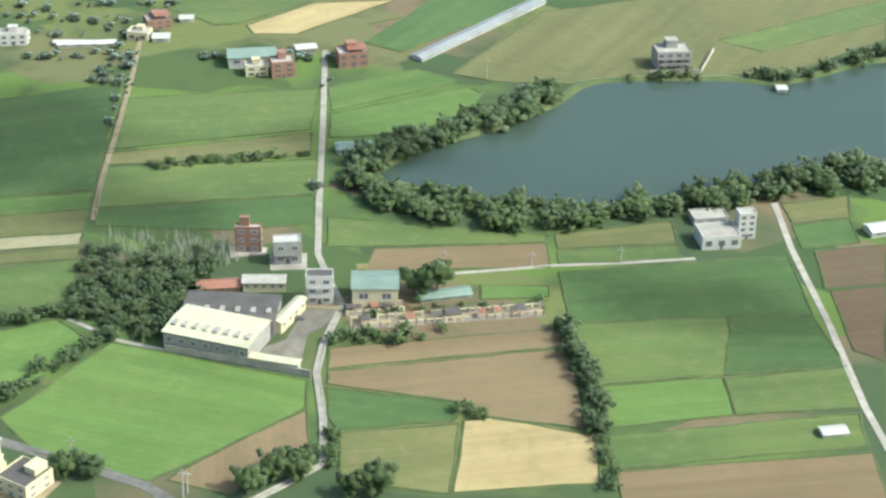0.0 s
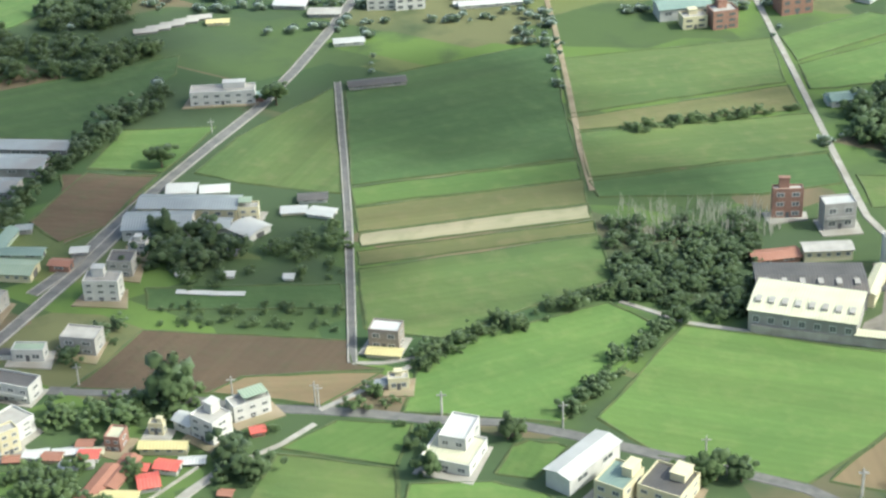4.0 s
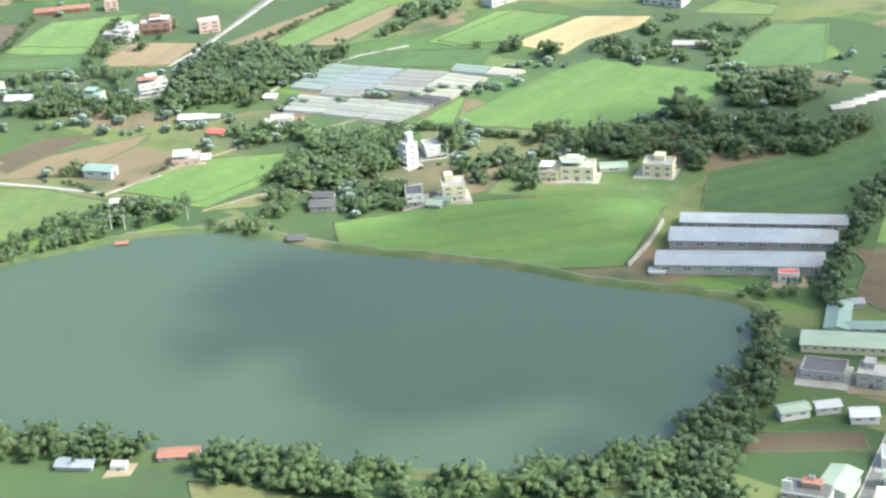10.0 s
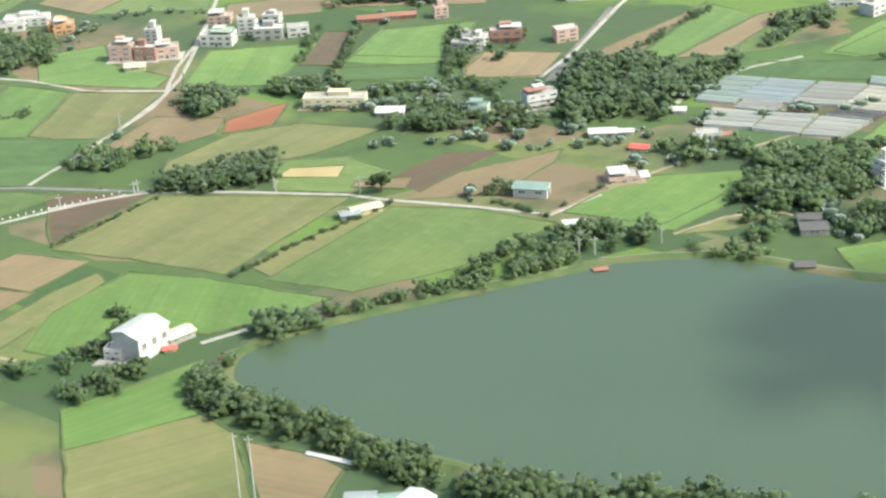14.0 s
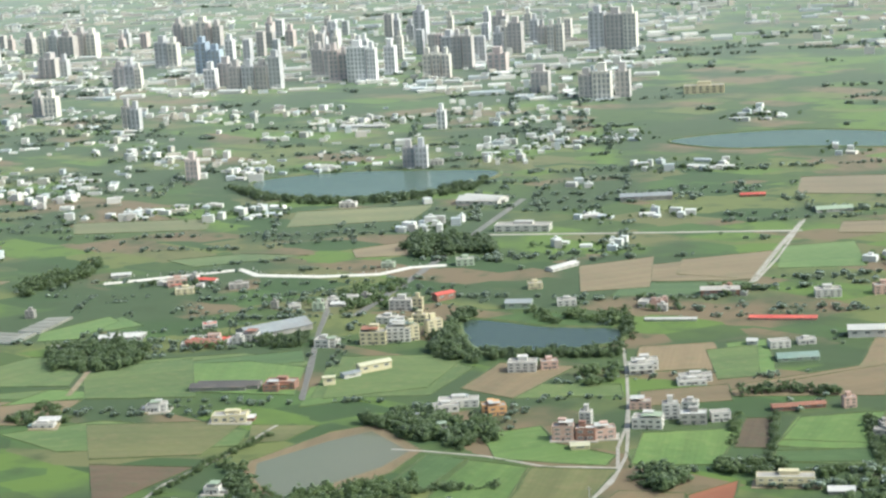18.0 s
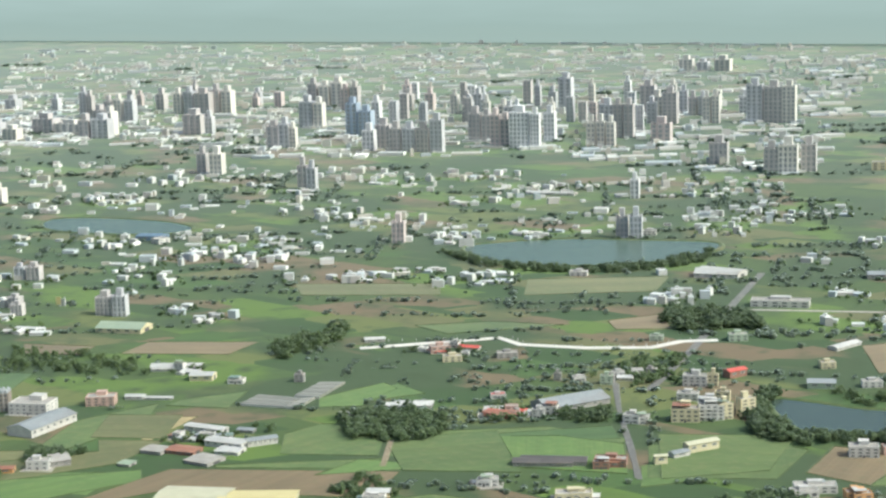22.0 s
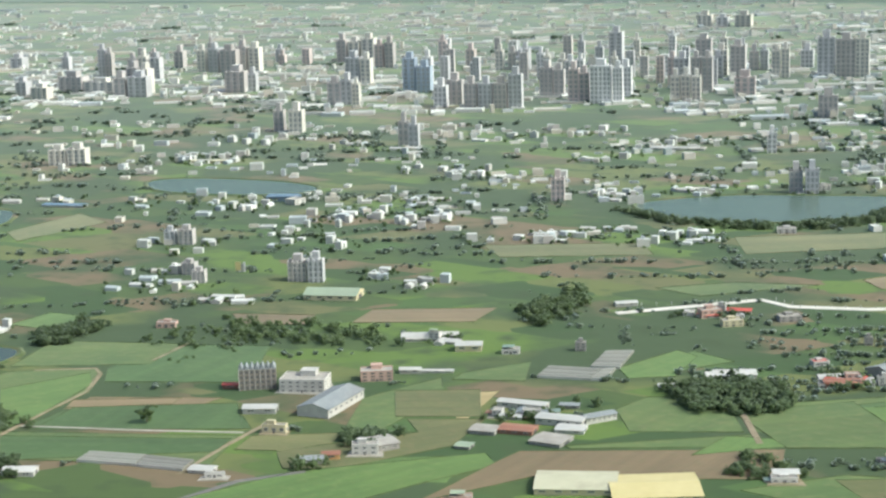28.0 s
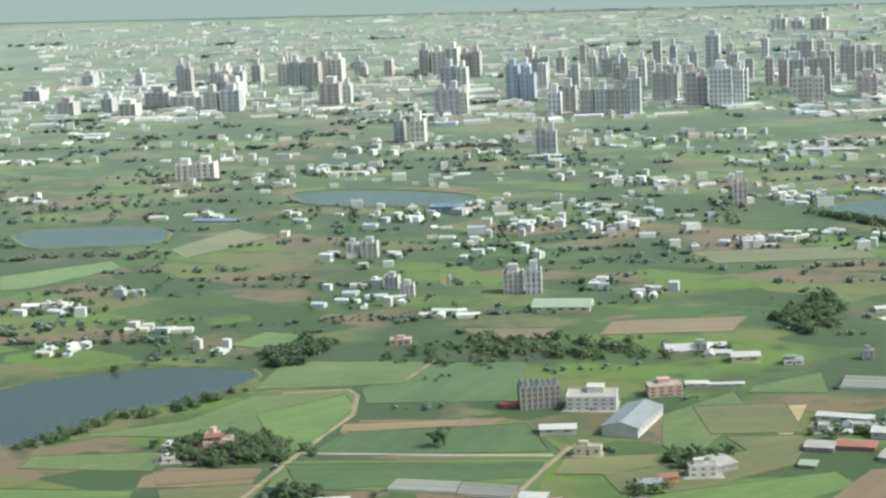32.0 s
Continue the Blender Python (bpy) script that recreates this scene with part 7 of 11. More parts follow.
house(115.4, 377.7, 6.1, 5.0, 3.5, 3.5, 2, 'tile', 'white', 0, plain=True)
shed(116.2, 374.6, 8.8, 5.5, 1.9, 0.8, 0.2, 'cream', 'yellow', doors=0, bays=0, true=True)
house(121.6, 366.7, 23.4, 3.2, 2.2, 2.2, 1, 'cream', 'slab', 0.5)
shed(118.9, 365.3, 56.5, 2.9, 1.4, 1.3, 0.2, 'grey', 'grey', doors=1, bays=1)

# works on the main road
shed(61.4, 403.0, 19.0, 12.2, 6.8, 2.2, 0.9, 'white', 'grey', doors=1, bays=5, true=True)
shed(63.9, 410.7, 14.1, 18.5, 5.3, 2.5, 0.8, 'cream', 'grey', doors=1, bays=8, true=True)
shed(70.9, 406.4, 14.2, 6.0, 3.6, 1.9, 0.5, 'white', 'grey', doors=1, bays=2)
shed(58.2, 418.7, 18.5, 5.5, 3.8, 0.7, 0.7, 'white', 'white', doors=1, bays=0, true=True)
shed(64.3, 420.2, 23.5, 5.3, 3.0, 0.7, 0.7, 'white', 'white', doors=1, bays=0, true=True)
shed(77.7, 406.8, -19.8, 5.3, 5.4, 1.2, 0.5, 'white', 'white', arch=True, doors=1, bays=1, true=True)
house(75.0, 412.5, 20.6, 3.7, 2.6, 2.7, 2, 'cream', 'slab', 0)
shed(83.6, 421.9, 23.3, 5.3, 2.5, 0.8, 0.3, 'white', 'dark', doors=1, bays=2, true=True)
shed(82.2, 416.4, 21.9, 4.6, 2.5, 0.6, 0.2, 'cream', 'white', doors=1, bays=1, true=True)
shed(87.6, 416.9, 1.2, 4.7, 3.0, 0.7, 0.2, 'white', 'white', doors=1, bays=1, true=True)
house(61.7, 394.8, 14.4, 3.1, 2.5, 2.5, 2, 'white', 'slab', 0.5)
house(63.4, 379.0, 14.9, 6.1, 3.6, 3.7, 3, 'white', 'slab', 0.3, tank=True, plain=True)
house(62.3, 387.7, 14.6, 4.4, 4.2, 2.9, 2, 'grey', 'dark', 0, plain=True)
house(68.3, 363.0, 7.7, 6.0, 4.1, 2.9, 2, 'grey', 'slab', 0, plain=True)
# Two flat white strips on the ground, built as very low sheds.
shed(77.9, 384.2, 11.4, 6.0, 0.7, 0.4, 0.1, 'white', 'white', doors=0, bays=0)
shed(83.5, 385.4, 14.8, 5.5, 0.7, 0.4, 0.1, 'white', 'white', doors=0, bays=0)
shed(73.0, 389.0, 14.6, 1.6, 1.3, 0.9, 0.2, 'white', 'white', doors=0, bays=1)
shed(81.1, 391.1, 14.6, 1.6, 1.3, 0.9, 0.2, 'white', 'white', doors=0, bays=1)
shed(91.4, 393.2, 14.7, 1.6, 1.3, 0.9, 0.2, 'white', 'white', doors=0, bays=1)
shed(84.4, 402.1, 14.4, 1.7, 1.3, 0.9, 0.2, 'white', 'white', doors=0, bays=1)
shed(78.1, 398.7, 14.4, 1.7, 1.3, 0.9, 0.2, 'white', 'white', doors=0, bays=1)

# long farm sheds by the pond
shed(13.2, 405.0, 14.1, 31.9, 5.9, 2.9, 0.7, 'grey', 'grey', doors=1, bays=8)
shed(12.8, 415.9, 13.2, 32.5, 5.9, 2.7, 0.7, 'grey', 'grey', doors=1, bays=8)
shed(12.7, 424.3, 13.0, 33.0, 4.2, 2.3, 0.5, 'grey', 'grey', doors=1, bays=8)
house(23.4, 402.6, 14.0, 3.9, 2.3, 2.0, 1, 'white', 'red', 0)
yard_wall('pale concrete farm wall', [(-7.5, 399.4), (-6.7, 409.1), (-7.1, 420.2)], 1.1)
shed(-1.4, 398.8, 14.0, 2.9, 1.8, 0.9, 0.2, 'white', 'white', doors=1, bays=0)
shed(40.0, 380.5, 10.8, 16.6, 5.0, 1.6, 0.5, 'cream', 'green', doors=1, bays=10, true=True)
shed(35.9, 389.7, 98.5, 10.2, 4.0, 1.5, 0.5, 'green', 'teal', doors=1, bays=3)
shed(41.6, 387.8, 14.5, 8.8, 2.6, 1.3, 0.4, 'green', 'teal', doors=1, bays=2)
shed(37.6, 395.9, 22.4, 2.9, 1.7, 1.5, 0.2, 'grey', 'grey', doors=1, bays=1)
shed(51.3, 385.5, 8.8, 3.7, 2.2, 1.9, 0.3, 'brick', 'rust', doors=1, bays=1)
shed(51.7, 391.3, 21.9, 3.0, 1.8, 1.3, 0.3, 'grey', 'white', doors=1, bays=1)
house(38.0, 370.3, 4.1, 7.5, 5.0, 1.5, 1, 'grey', 'dark', 0, plain=True)
house(46.6, 369.7, 1.2, 5.1, 4.5, 2.5, 2, 'grey', 'slab', 0.2, plain=True)
shed(36.4, 355.2, 34.3, 5.0, 2.5, 2.4, 0.4, 'white', 'green', doors=1, bays=2)
shed(41.4, 358.4, 29.3, 4.1, 2.0, 2.0, 0.3, 'white', 'white', doors=1, bays=2)
shed(47.7, 357.4, 19.4, 4.5, 2.7, 2.2, 0.4, 'white', 'white', doors=1, bays=2)

# the village at the crossroads
apartment(46.8, 322.7, 2.4, 7.1, 3.9, 8.3)
house(49.9, 324.9, 16.1, 2.1, 2.1, 1.7, 1, 'white', 'slab', 0)
shed(48.7, 335.3, 82.7, 6.6, 4.6, 2.6, 0.5, 'white', 'green', doors=1, bays=8, true=True)
shed(43.6, 331.8, 21.6, 2.8, 2.2, 2.5, 0.3, 'orange', 'slab', doors=1, bays=1)
shed(57.9, 330.9, 10.0, 6.4, 3.3, 1.1, 0.4, 'white', 'cream', doors=1, bays=3, true=True)
shed(58.9, 334.2, 9.8, 7.9, 3.1, 2.4, 0.3, 'cream', 'cream', doors=1, bays=3, true=True)
shed(59.9, 340.5, 17.2, 10.5, 2.0, 2.6, 0.3, 'white', 'green', doors=1, bays=4, true=True)
shed(62.5, 342.3, 31.5, 4.2, 2.5, 2.9, 0.4, 'white', 'green', doors=1, bays=1)
shed(63.2, 330.2, 8.5, 3.0, 2.0, 0.9, 0.2, 'white', 'white', doors=1, bays=1, true=True)
house(55.3, 346.4, 12.1, 4.8, 4.1, 1.7, 2, 'white', 'grey', 0, plain=True)
house(64.4, 347.7, -0.4, 8.5, 3.8, 2.8, 2, 'white', 'dark', 0, balcony=True, plain=True)
house(57.8, 350.5, 15.5, 2.5, 1.8, 2.3, 2, 'white', 'slab', 0)
# An open white canopy frame, built as a small closed house.
house(61.4, 358.0, 15.4, 5.3, 2.6, 2.3, 1, 'white', 'green', 0)
house(70.0, 337.3, -17.5, 4.9, 6.5, 2.8, 3, 'white', 'slab', 0, plain=True)
house(72.0, 333.9, 55.2, 3.1, 2.4, 3.9, 3, 'cream', 'slab', 0, plain=True)
house(64.0, 324.8, 67.9, 5.8, 3.0, 2.7, 2, 'cream', 'slab', 0, plain=True)
house(59.2, 320.7, -11.0, 4.4, 1.8, 2.4, 2, 'white', 'teal', 0, plain=True)
house(58.8, 325.8, 8.7, 3.0, 2.4, 2.5, 2, 'white', 'teal', 0)
shed(46.1, 318.8, 26.5, 5.7, 2.8, 1.7, 0.4, 'white', 'white', doors=1, bays=1, arch=True)
house(38.5, 311.2, 26.7, 4.1, 2.9, 3.0, 2, 'grey', 'slab', 0.4)
shed(31.4, 323.0, 26.7, 2.2, 1.5, 1.1, 0.2, 'cream', 'rust', doors=1, bays=1)
house(87.0, 339.8, 7.0, 2.5, 3.3, 2.3, 2, 'brick', 'cream', 0, plain=True)
house(91.3, 344.6, 9.1, 2.3, 1.4, 1.8, 1, 'cream', 'slab', 0.8, plain=True)
shed(94.6, 340.3, 16.0, 7.0, 1.7, 1.4, 0.5, 'cream', 'yellow', doors=1, bays=4, true=True)
shed(97.3, 336.2, 5.7, 3.5, 2.1, 1.1, 0.3, 'white', 'red', doors=1, bays=1, true=True)
shed(96.3, 332.1, 33.6, 2.9, 3.3, 0.9, 0.4, 'white', 'red', doors=1, bays=1, true=True)
shed(84.7, 335.5, 16.1, 2.9, 1.8, 1.3, 0.2, 'white', 'red', doors=1, bays=1)
shed(89.7, 329.5, 90.8, 8.9, 2.4, 1.2, 0.3, 'brick', 'rust', doors=1, bays=2)
shed(91.2, 333.1, 90.9, 8.1, 2.4, 1.1, 0.3, 'brick', 'rust', doors=1, bays=2)
shed(92.8, 326.2, 13.4, 4.7, 1.9, 1.3, 0.3, 'cream', 'yellow', doors=1, bays=1)
shed(76.6, 333.2, 10.1, 2.5, 1.5, 1.1, 0.2, 'white', 'white', doors=1, bays=1)
shed(79.6, 333.6, 13.4, 2.8, 1.7, 1.1, 0.2, 'cream', 'rust', doors=1, bays=1)
shed(83.3, 332.2, 13.4, 2.7, 1.6, 1.1, 0.2, 'white', 'grey', doors=1, bays=1)
shed(82.7, 338.1, 16.0, 2.3, 1.4, 1.1, 0.2, 'brick', 'rust', doors=1, bays=1)
shed(95.2, 346.9, -17.9, 3.4, 2.5, 1.8, 0.6, 'white', 'white', arch=True, doors=0, bays=1, true=True)
house(99.5, 346.4, -19.0, 4.7, 4.1, 3.7, 3, 'white', 'slab', 0.3, tank=True, plain=True)
house(102.3, 353.4, 48.9, 6.1, 3.1, 3.1, 2, 'white', 'slab', 0)
shed(106.0, 348.5, 35.4, 2.0, 1.4, 1.3, 0.2, 'brick', 'red', doors=1, bays=1)
shed(108.0, 333.2, 8.7, 1.9, 1.1, 0.7, 0.2, 'brick', 'rust', doors=1, bays=0)

# houses on the upper road
house(47.7, 458.7, 21.6, 13.4, 4.0, 3.3, 2, 'white', 'slab', 0.8)
house(63.3, 518.8, 21.0, 13.5, 4.1, 2.8, 2, 'white', 'slab', 0)
shed(82.8, 524.9, 20.8, 14.0, 1.7, 1.0, 0.2, 'white', 'white', doors=1, bays=3)
shed(39.3, 513.0, 9.4, 7.6, 4.6, 1.4, 0.6, 'grey', 'white', doors=1, bays=2)
shed(49.2, 509.7, 14.9, 7.3, 3.7, 1.3, 0.5, 'grey', 'slab', doors=1, bays=2)
shed(13.5, 489.2, 30.4, 5.1, 2.1, 0.8, 0.3, 'grey', 'slab', doors=0, bays=0)
shed(15.5, 491.8, 30.5, 5.2, 2.1, 0.8, 0.3, 'grey', 'slab', doors=0, bays=0)
shed(17.6, 494.6, 30.5, 5.2, 2.1, 0.8, 0.3, 'grey', 'slab', doors=0, bays=0)
shed(19.7, 497.3, 30.5, 5.2, 2.1, 0.8, 0.3, 'grey', 'slab', doors=0, bays=0)
shed(21.8, 500.0, 30.5, 5.3, 2.1, 0.8, 0.3, 'grey', 'slab', doors=0, bays=0)
shed(27.4, 498.2, 23.0, 5.0, 2.0, 1.1, 0.3, 'cream', 'yellow', doors=1, bays=1)
shed(75.7, 474.8, 29.5, 12.1, 3.0, 1.3, 0.4, 'grey', 'dark', doors=1, bays=3)
shed(61.2, 494.7, 26.6, 6.6, 2.6, 1.2, 0.4, 'white', 'white', doors=1, bays=2)
shed(170.8, 491.3, 25.6, 7.9, 3.2, 1.5, 0.4, 'white', 'teal', doors=1, bays=3)

# houses on the far shore
house(-71.1, 434.6, -31.8, 3.2, 3.0, 5.1, 4, 'white', 'slab', 0.3, balcony=True, plain=True)
house(-67.8, 441.4, 37.7, 5.3, 4.8, 2.5, 3, 'white', 'slab', 0, balcony=True, plain=True)
house(-54.3, 421.2, 27.6, 4.9, 4.8, 3.3, 3, 'cream', 'slab', 0.2, plain=True)
house(-61.6, 416.8, 27.6, 3.7, 5.3, 2.4, 2, 'white', 'dark', 0, balcony=True, plain=True)
shed(-56.1, 415.6, 5.2, 3.0, 2.7, 0.9, 0.3, 'grey', 'green', doors=0, bays=1, true=True)
house(-37.6, 435.3, 11.1, 4.4, 3.5, 2.6, 2, 'cream', 'slab', 0.5)
house(-31.8, 437.3, 12.7, 7.3, 4.4, 3.6, 2, 'cream', 'slab', 0.2)
shed(-25.9, 443.3, 23.8, 5.8, 2.9, 1.5, 0.4, 'white', 'green', doors=1, bays=1)
house(-15.6, 443.8, 7.1, 6.5, 4.5, 3.3, 2, 'cream', 'slab', 0.5)
shed(-79.2, 408.1, 21.6, 5.2, 3.6, 1.8, 0.5, 'grey', 'dark', doors=1, bays=1)
shed(-77.3, 433.3, 27.3, 2.9, 2.3, 1.4, 0.3, 'cream', 'red', doors=1, bays=1)
shed(19.6, 320.1, 14.7, 5.2, 3.1, 1.7, 0.4, 'grey', 'grey', doors=1, bays=1)
shed(17.3, 314.9, 18.0, 3.0, 1.8, 1.3, 0.3, 'brick', 'rust', doors=1, bays=1)
shed(25.3, 319.9, 20.5, 3.4, 1.7, 1.3, 0.2, 'white', 'green', doors=1, bays=1)
shed(29.3, 318.1, 63.2, 6.2, 2.5, 1.1, 0.3, 'grey', 'rust', doors=1, bays=2)
shed(20.6, 335.4, 30.9, 5.0, 1.5, 0.7, 0.2, 'grey', 'slab', doors=1, bays=0)
shed(-56.8, 312.4, 23.0, 6.8, 2.7, 1.6, 0.4, 'white', 'rust', doors=1, bays=3)
shed(-34.9, 461.1, 31.8, 4.4, 2.2, 1.1, 0.3, 'white', 'white', doors=1, bays=1)

# farm houses and hamlets
house(-268.6, 463.1, 17.2, 6.0, 3.6, 4.6, 3, 'pink', 'slab', 0.4)
house(-262.6, 464.8, 17.5, 5.5, 3.3, 4.0, 2, 'brick', 'white', 0.2)
house(-258.4, 468.0, 29.9, 5.9, 4.1, 3.3, 2, 'pink', 'slab', 0.5)
house(-267.5, 476.4, 12.8, 3.4, 3.4, 4.7, 4, 'white', 'slab', 0.5)
shed(-261.2, 457.2, 27.3, 5.1, 3.1, 1.7, 0.4, 'cream', 'cream', doors=1, bays=1)
house(-250.3, 480.3, 12.9, 8.5, 5.1, 3.3, 2, 'white', 'slab', 0.5)
house(-247.2, 489.8, 24.3, 4.5, 3.6, 5.0, 4, 'white', 'slab', 0.5)
house(-239.4, 487.5, 19.6, 7.5, 4.5, 3.4, 2, 'grey', 'white', 0.5)
house(-233.0, 491.5, 31.3, 5.6, 3.4, 2.9, 2, 'white', 'slab', 0)
house(-258.9, 496.2, 21.3, 6.2, 4.3, 2.3, 2, 'pink', 'slab', 0.5)
house(-244.8, 499.3, 12.4, 4.7, 3.3, 2.5, 2, 'white', 'slab', 0.5)
house(-299.1, 479.8, 31.6, 5.7, 4.0, 2.8, 2, 'orange', 'slab', 0.5)
house(-200.1, 446.8, 16.8, 14.6, 4.4, 2.7, 2, 'cream', 'slab', 0.6, balcony=True)
shed(-185.4, 445.5, 17.2, 6.4, 3.8, 1.3, 0.5, 'grey', 'white', doors=1, bays=2)
house(-165.1, 449.6, 9.6, 4.6, 3.2, 2.8, 2, 'green', 'teal', 0)
house(-154.0, 459.1, 43.0, 7.4, 3.7, 3.6, 3, 'white', 'slab', 0.5, balcony=True)
shed(-134.0, 444.8, 20.7, 6.0, 3.0, 1.6, 0.4, 'white', 'white', doors=1, bays=2)
shed(-129.5, 447.1, 19.9, 3.4, 1.7, 1.1, 0.2, 'white', 'white', doors=1, bays=1)
house(-111.4, 449.1, 25.0, 5.3, 3.2, 1.7, 1, 'white', 'slab', 0)
house(-112.6, 444.5, 5.2, 2.0, 2.0, 2.5, 2, 'white', 'slab', 0)
shed(-123.8, 439.3, 5.1, 3.9, 2.3, 0.9, 0.3, 'cream', 'red', doors=1, bays=1)
house(-122.2, 422.9, 28.0, 6.5, 4.6, 1.3, 1, 'pink', 'slab', 0)
shed(-137.4, 410.4, 8.0, 7.0, 3.5, 2.8, 0.5, 'white', 'teal', doors=1, bays=2)
shed(-123.5, 397.9, 24.6, 5.0, 2.5, 1.4, 0.4, 'white', 'white', doors=1, bays=1)
shed(-166.8, 393.1, 46.9, 6.4, 2.6, 1.6, 0.4, 'cream', 'cream', doors=1, bays=2)
shed(-168.8, 390.0, 39.8, 4.0, 2.4, 1.4, 0.3, 'grey', 'grey', doors=1, bays=1)
shed(-77.1, 392.3, 15.9, 3.6, 2.2, 1.1, 0.3, 'brick', 'dark', doors=1, bays=1)
house(-178.2, 499.6, 24.8, 8.3, 3.8, 3.7, 2, 'brick', 'slab', 0.5, balcony=True)
house(-163.9, 503.8, 39.7, 5.7, 3.4, 3.7, 3, 'pink', 'white', 0)
shed(-122.0, 462.6, 13.9, 2.9, 2.3, 1.1, 0.3, 'white', 'white', doors=1, bays=1)
film_house([(-120.3, 469.7), (-111.3, 469.7), (-108.4, 487.1), (-117.5, 486.9)], 5, 'teal')
film_house([(-111.4, 472.2), (-99.3, 472.6), (-97.0, 487.5), (-107.6, 487.3)], 5, 'blue')
film_house([(-110.4, 466.9), (-101.2, 467.0), (-100.9, 472.2), (-109.7, 471.9)], 3, 'grey')
film_house([(-98.9, 473.4), (-87.7, 473.9), (-85.0, 488.4), (-95.7, 487.8)], 5, 'grey')
film_house([(-114.4, 455.2), (-104.0, 456.1), (-102.5, 465.6), (-115.0, 465.4)], 4, 'pale')
film_house([(-103.6, 455.5), (-93.4, 455.6), (-91.7, 467.2), (-101.7, 466.2)], 4, 'pale')
film_house([(-92.6, 455.1), (-84.2, 455.6), (-80.3, 466.1), (-90.8, 466.4)], 4, 'pale')
film_house([(-90.0, 467.6), (-79.9, 466.9), (-78.2, 471.2), (-88.0, 471.3)], 2, 'net')
film_house([(-87.9, 472.4), (-77.4, 472.5), (-73.9, 486.9), (-84.4, 487.8)], 6, 'cream')
film_house([(-85.1, 489.5), (-75.7, 489.4), (-76.3, 493.9), (-85.5, 494.0)], 2, 'teal')
film_house([(-75.4, 489.1), (-68.7, 489.6), (-66.6, 493.9), (-75.4, 494.1)], 2, 'cream')
shed(-179.0, 327.8, 78.6, 7.7, 6.3, 4.6, 0.9, 'white', 'white', doors=1, bays=3, true=True)
shed(-175.2, 333.6, 63.9, 5.3, 3.1, 1.4, 0.4, 'grey', 'cream', doors=1, bays=2, true=True)
house(-182.3, 324.3, 9.5, 3.3, 2.6, 2.3, 2, 'white', 'slab', 0.5)
shed(-174.2, 329.1, 33.3, 2.2, 1.1, 1.0, 0.2, 'cream', 'red', doors=1, bays=1)
shed(-113.2, 294.4, 78.2, 9.0, 4.4, 1.7, 0.5, 'white', 'white', doors=1, bays=5, true=True)
shed(-120.9, 295.2, 21.8, 4.5, 3.1, 1.6, 0.4, 'cream', 'grey', doors=1, bays=1)
shed(-118.5, 292.4, 17.9, 3.9, 2.7, 1.5, 0.4, 'brick', 'red', doors=1, bays=1)
shed(-116.6, 297.1, 27.0, 3.9, 1.9, 1.4, 0.3, 'white', 'teal', doors=1, bays=1)
shed(-131.1, 305.4, -3.7, 8.0, 0.4, 0.4, 0.1, 'white', 'white', doors=0, bays=0)
shed(-72.3, 304.6, 15.2, 6.4, 2.6, 1.2, 0.4, 'grey', 'grey', doors=1, bays=2)
house(-64.8, 306.4, 17.9, 2.7, 1.6, 1.0, 1, 'white', 'slab', 0)
house(-208.2, 298.2, 25.7, 5.7, 4.0, 2.0, 1, 'cream', 'slab', 0.5)
house(-233.1, 307.6, 31.1, 2.3, 1.9, 1.8, 1, 'white', 'slab', 0.5)
shed(-226.2, 310.8, 49.8, 7.0, 3.5, 1.1, 0.5, 'white', 'grey', doors=1, bays=2)
house(-308.7, 521.7, 18.7, 8.9, 5.4, 3.5, 3, 'white', 'slab', 0.5)
house(-301.6, 526.4, 29.4, 5.4, 3.8, 2.8, 2, 'pink', 'slab', 0.5)
house(-272.4, 533.9, 27.0, 8.2, 4.9, 3.3, 2, 'white', 'slab', 0.5, balcony=True)
house(-252.9, 526.0, 27.2, 9.8, 3.9, 2.1, 2, 'white', 'slab', 0.5)
shed(-249.3, 569.5, 11.1, 3.3, 3.3, 2.0, 0.5, 'white', 'white', doors=1, bays=1)
house(-240.1, 568.5, 31.8, 6.6, 4.0, 2.4, 2, 'white', 'slab', 0)
house(-233.1, 574.8, 28.9, 5.8, 3.5, 1.7, 1, 'white', 'slab', 0.5)
shed(-230.7, 557.1, 26.6, 12.7, 6.3, 1.6, 0.9, 'green', 'teal', doors=1, bays=3)
shed(-170.5, 538.3, 24.7, 11.1, 5.6, 3.7, 0.8, 'white', 'white', doors=1, bays=3)
house(-163.8, 549.6, 36.8, 4.8, 3.8, 2.7, 2, 'white', 'slab', 0.5)
house(-202.4, 513.9, 34.4, 3.7, 3.0, 3.3, 3, 'pink', 'slab', 0.5)
shed(-218.6, 506.2, 29.3, 8.0, 3.2, 1.8, 0.4, 'brick', 'rust', doors=1, bays=2)
shed(-212.0, 510.6, 27.9, 7.0, 2.8, 1.7, 0.4, 'brick', 'rust', doors=1, bays=2)
house(-312.7, 476.9, 30.5, 7.6, 3.8, 2.2, 1, 'white', 'slab', 0.5)
house(-310.3, 485.2, 24.1, 4.8, 3.3, 1.6, 1, 'white', 'slab', 0.5)
house(-297.0, 479.0, 32.7, 5.4, 4.3, 2.9, 2, 'orange', 'slab', 0.5)
shed(-319.3, 464.7, 20.3, 7.0, 4.2, 2.4, 0.6, 'white', 'grey', doors=1, bays=2)
house(-305.1, 458.6, 31.0, 4.2, 2.9, 1.7, 1, 'white', 'slab', 0.5)
shed(-355.3, 508.8, 55.2, 11.1, 3.3, 3.7, 0.5, 'cream', 'cream', doors=1, bays=3)
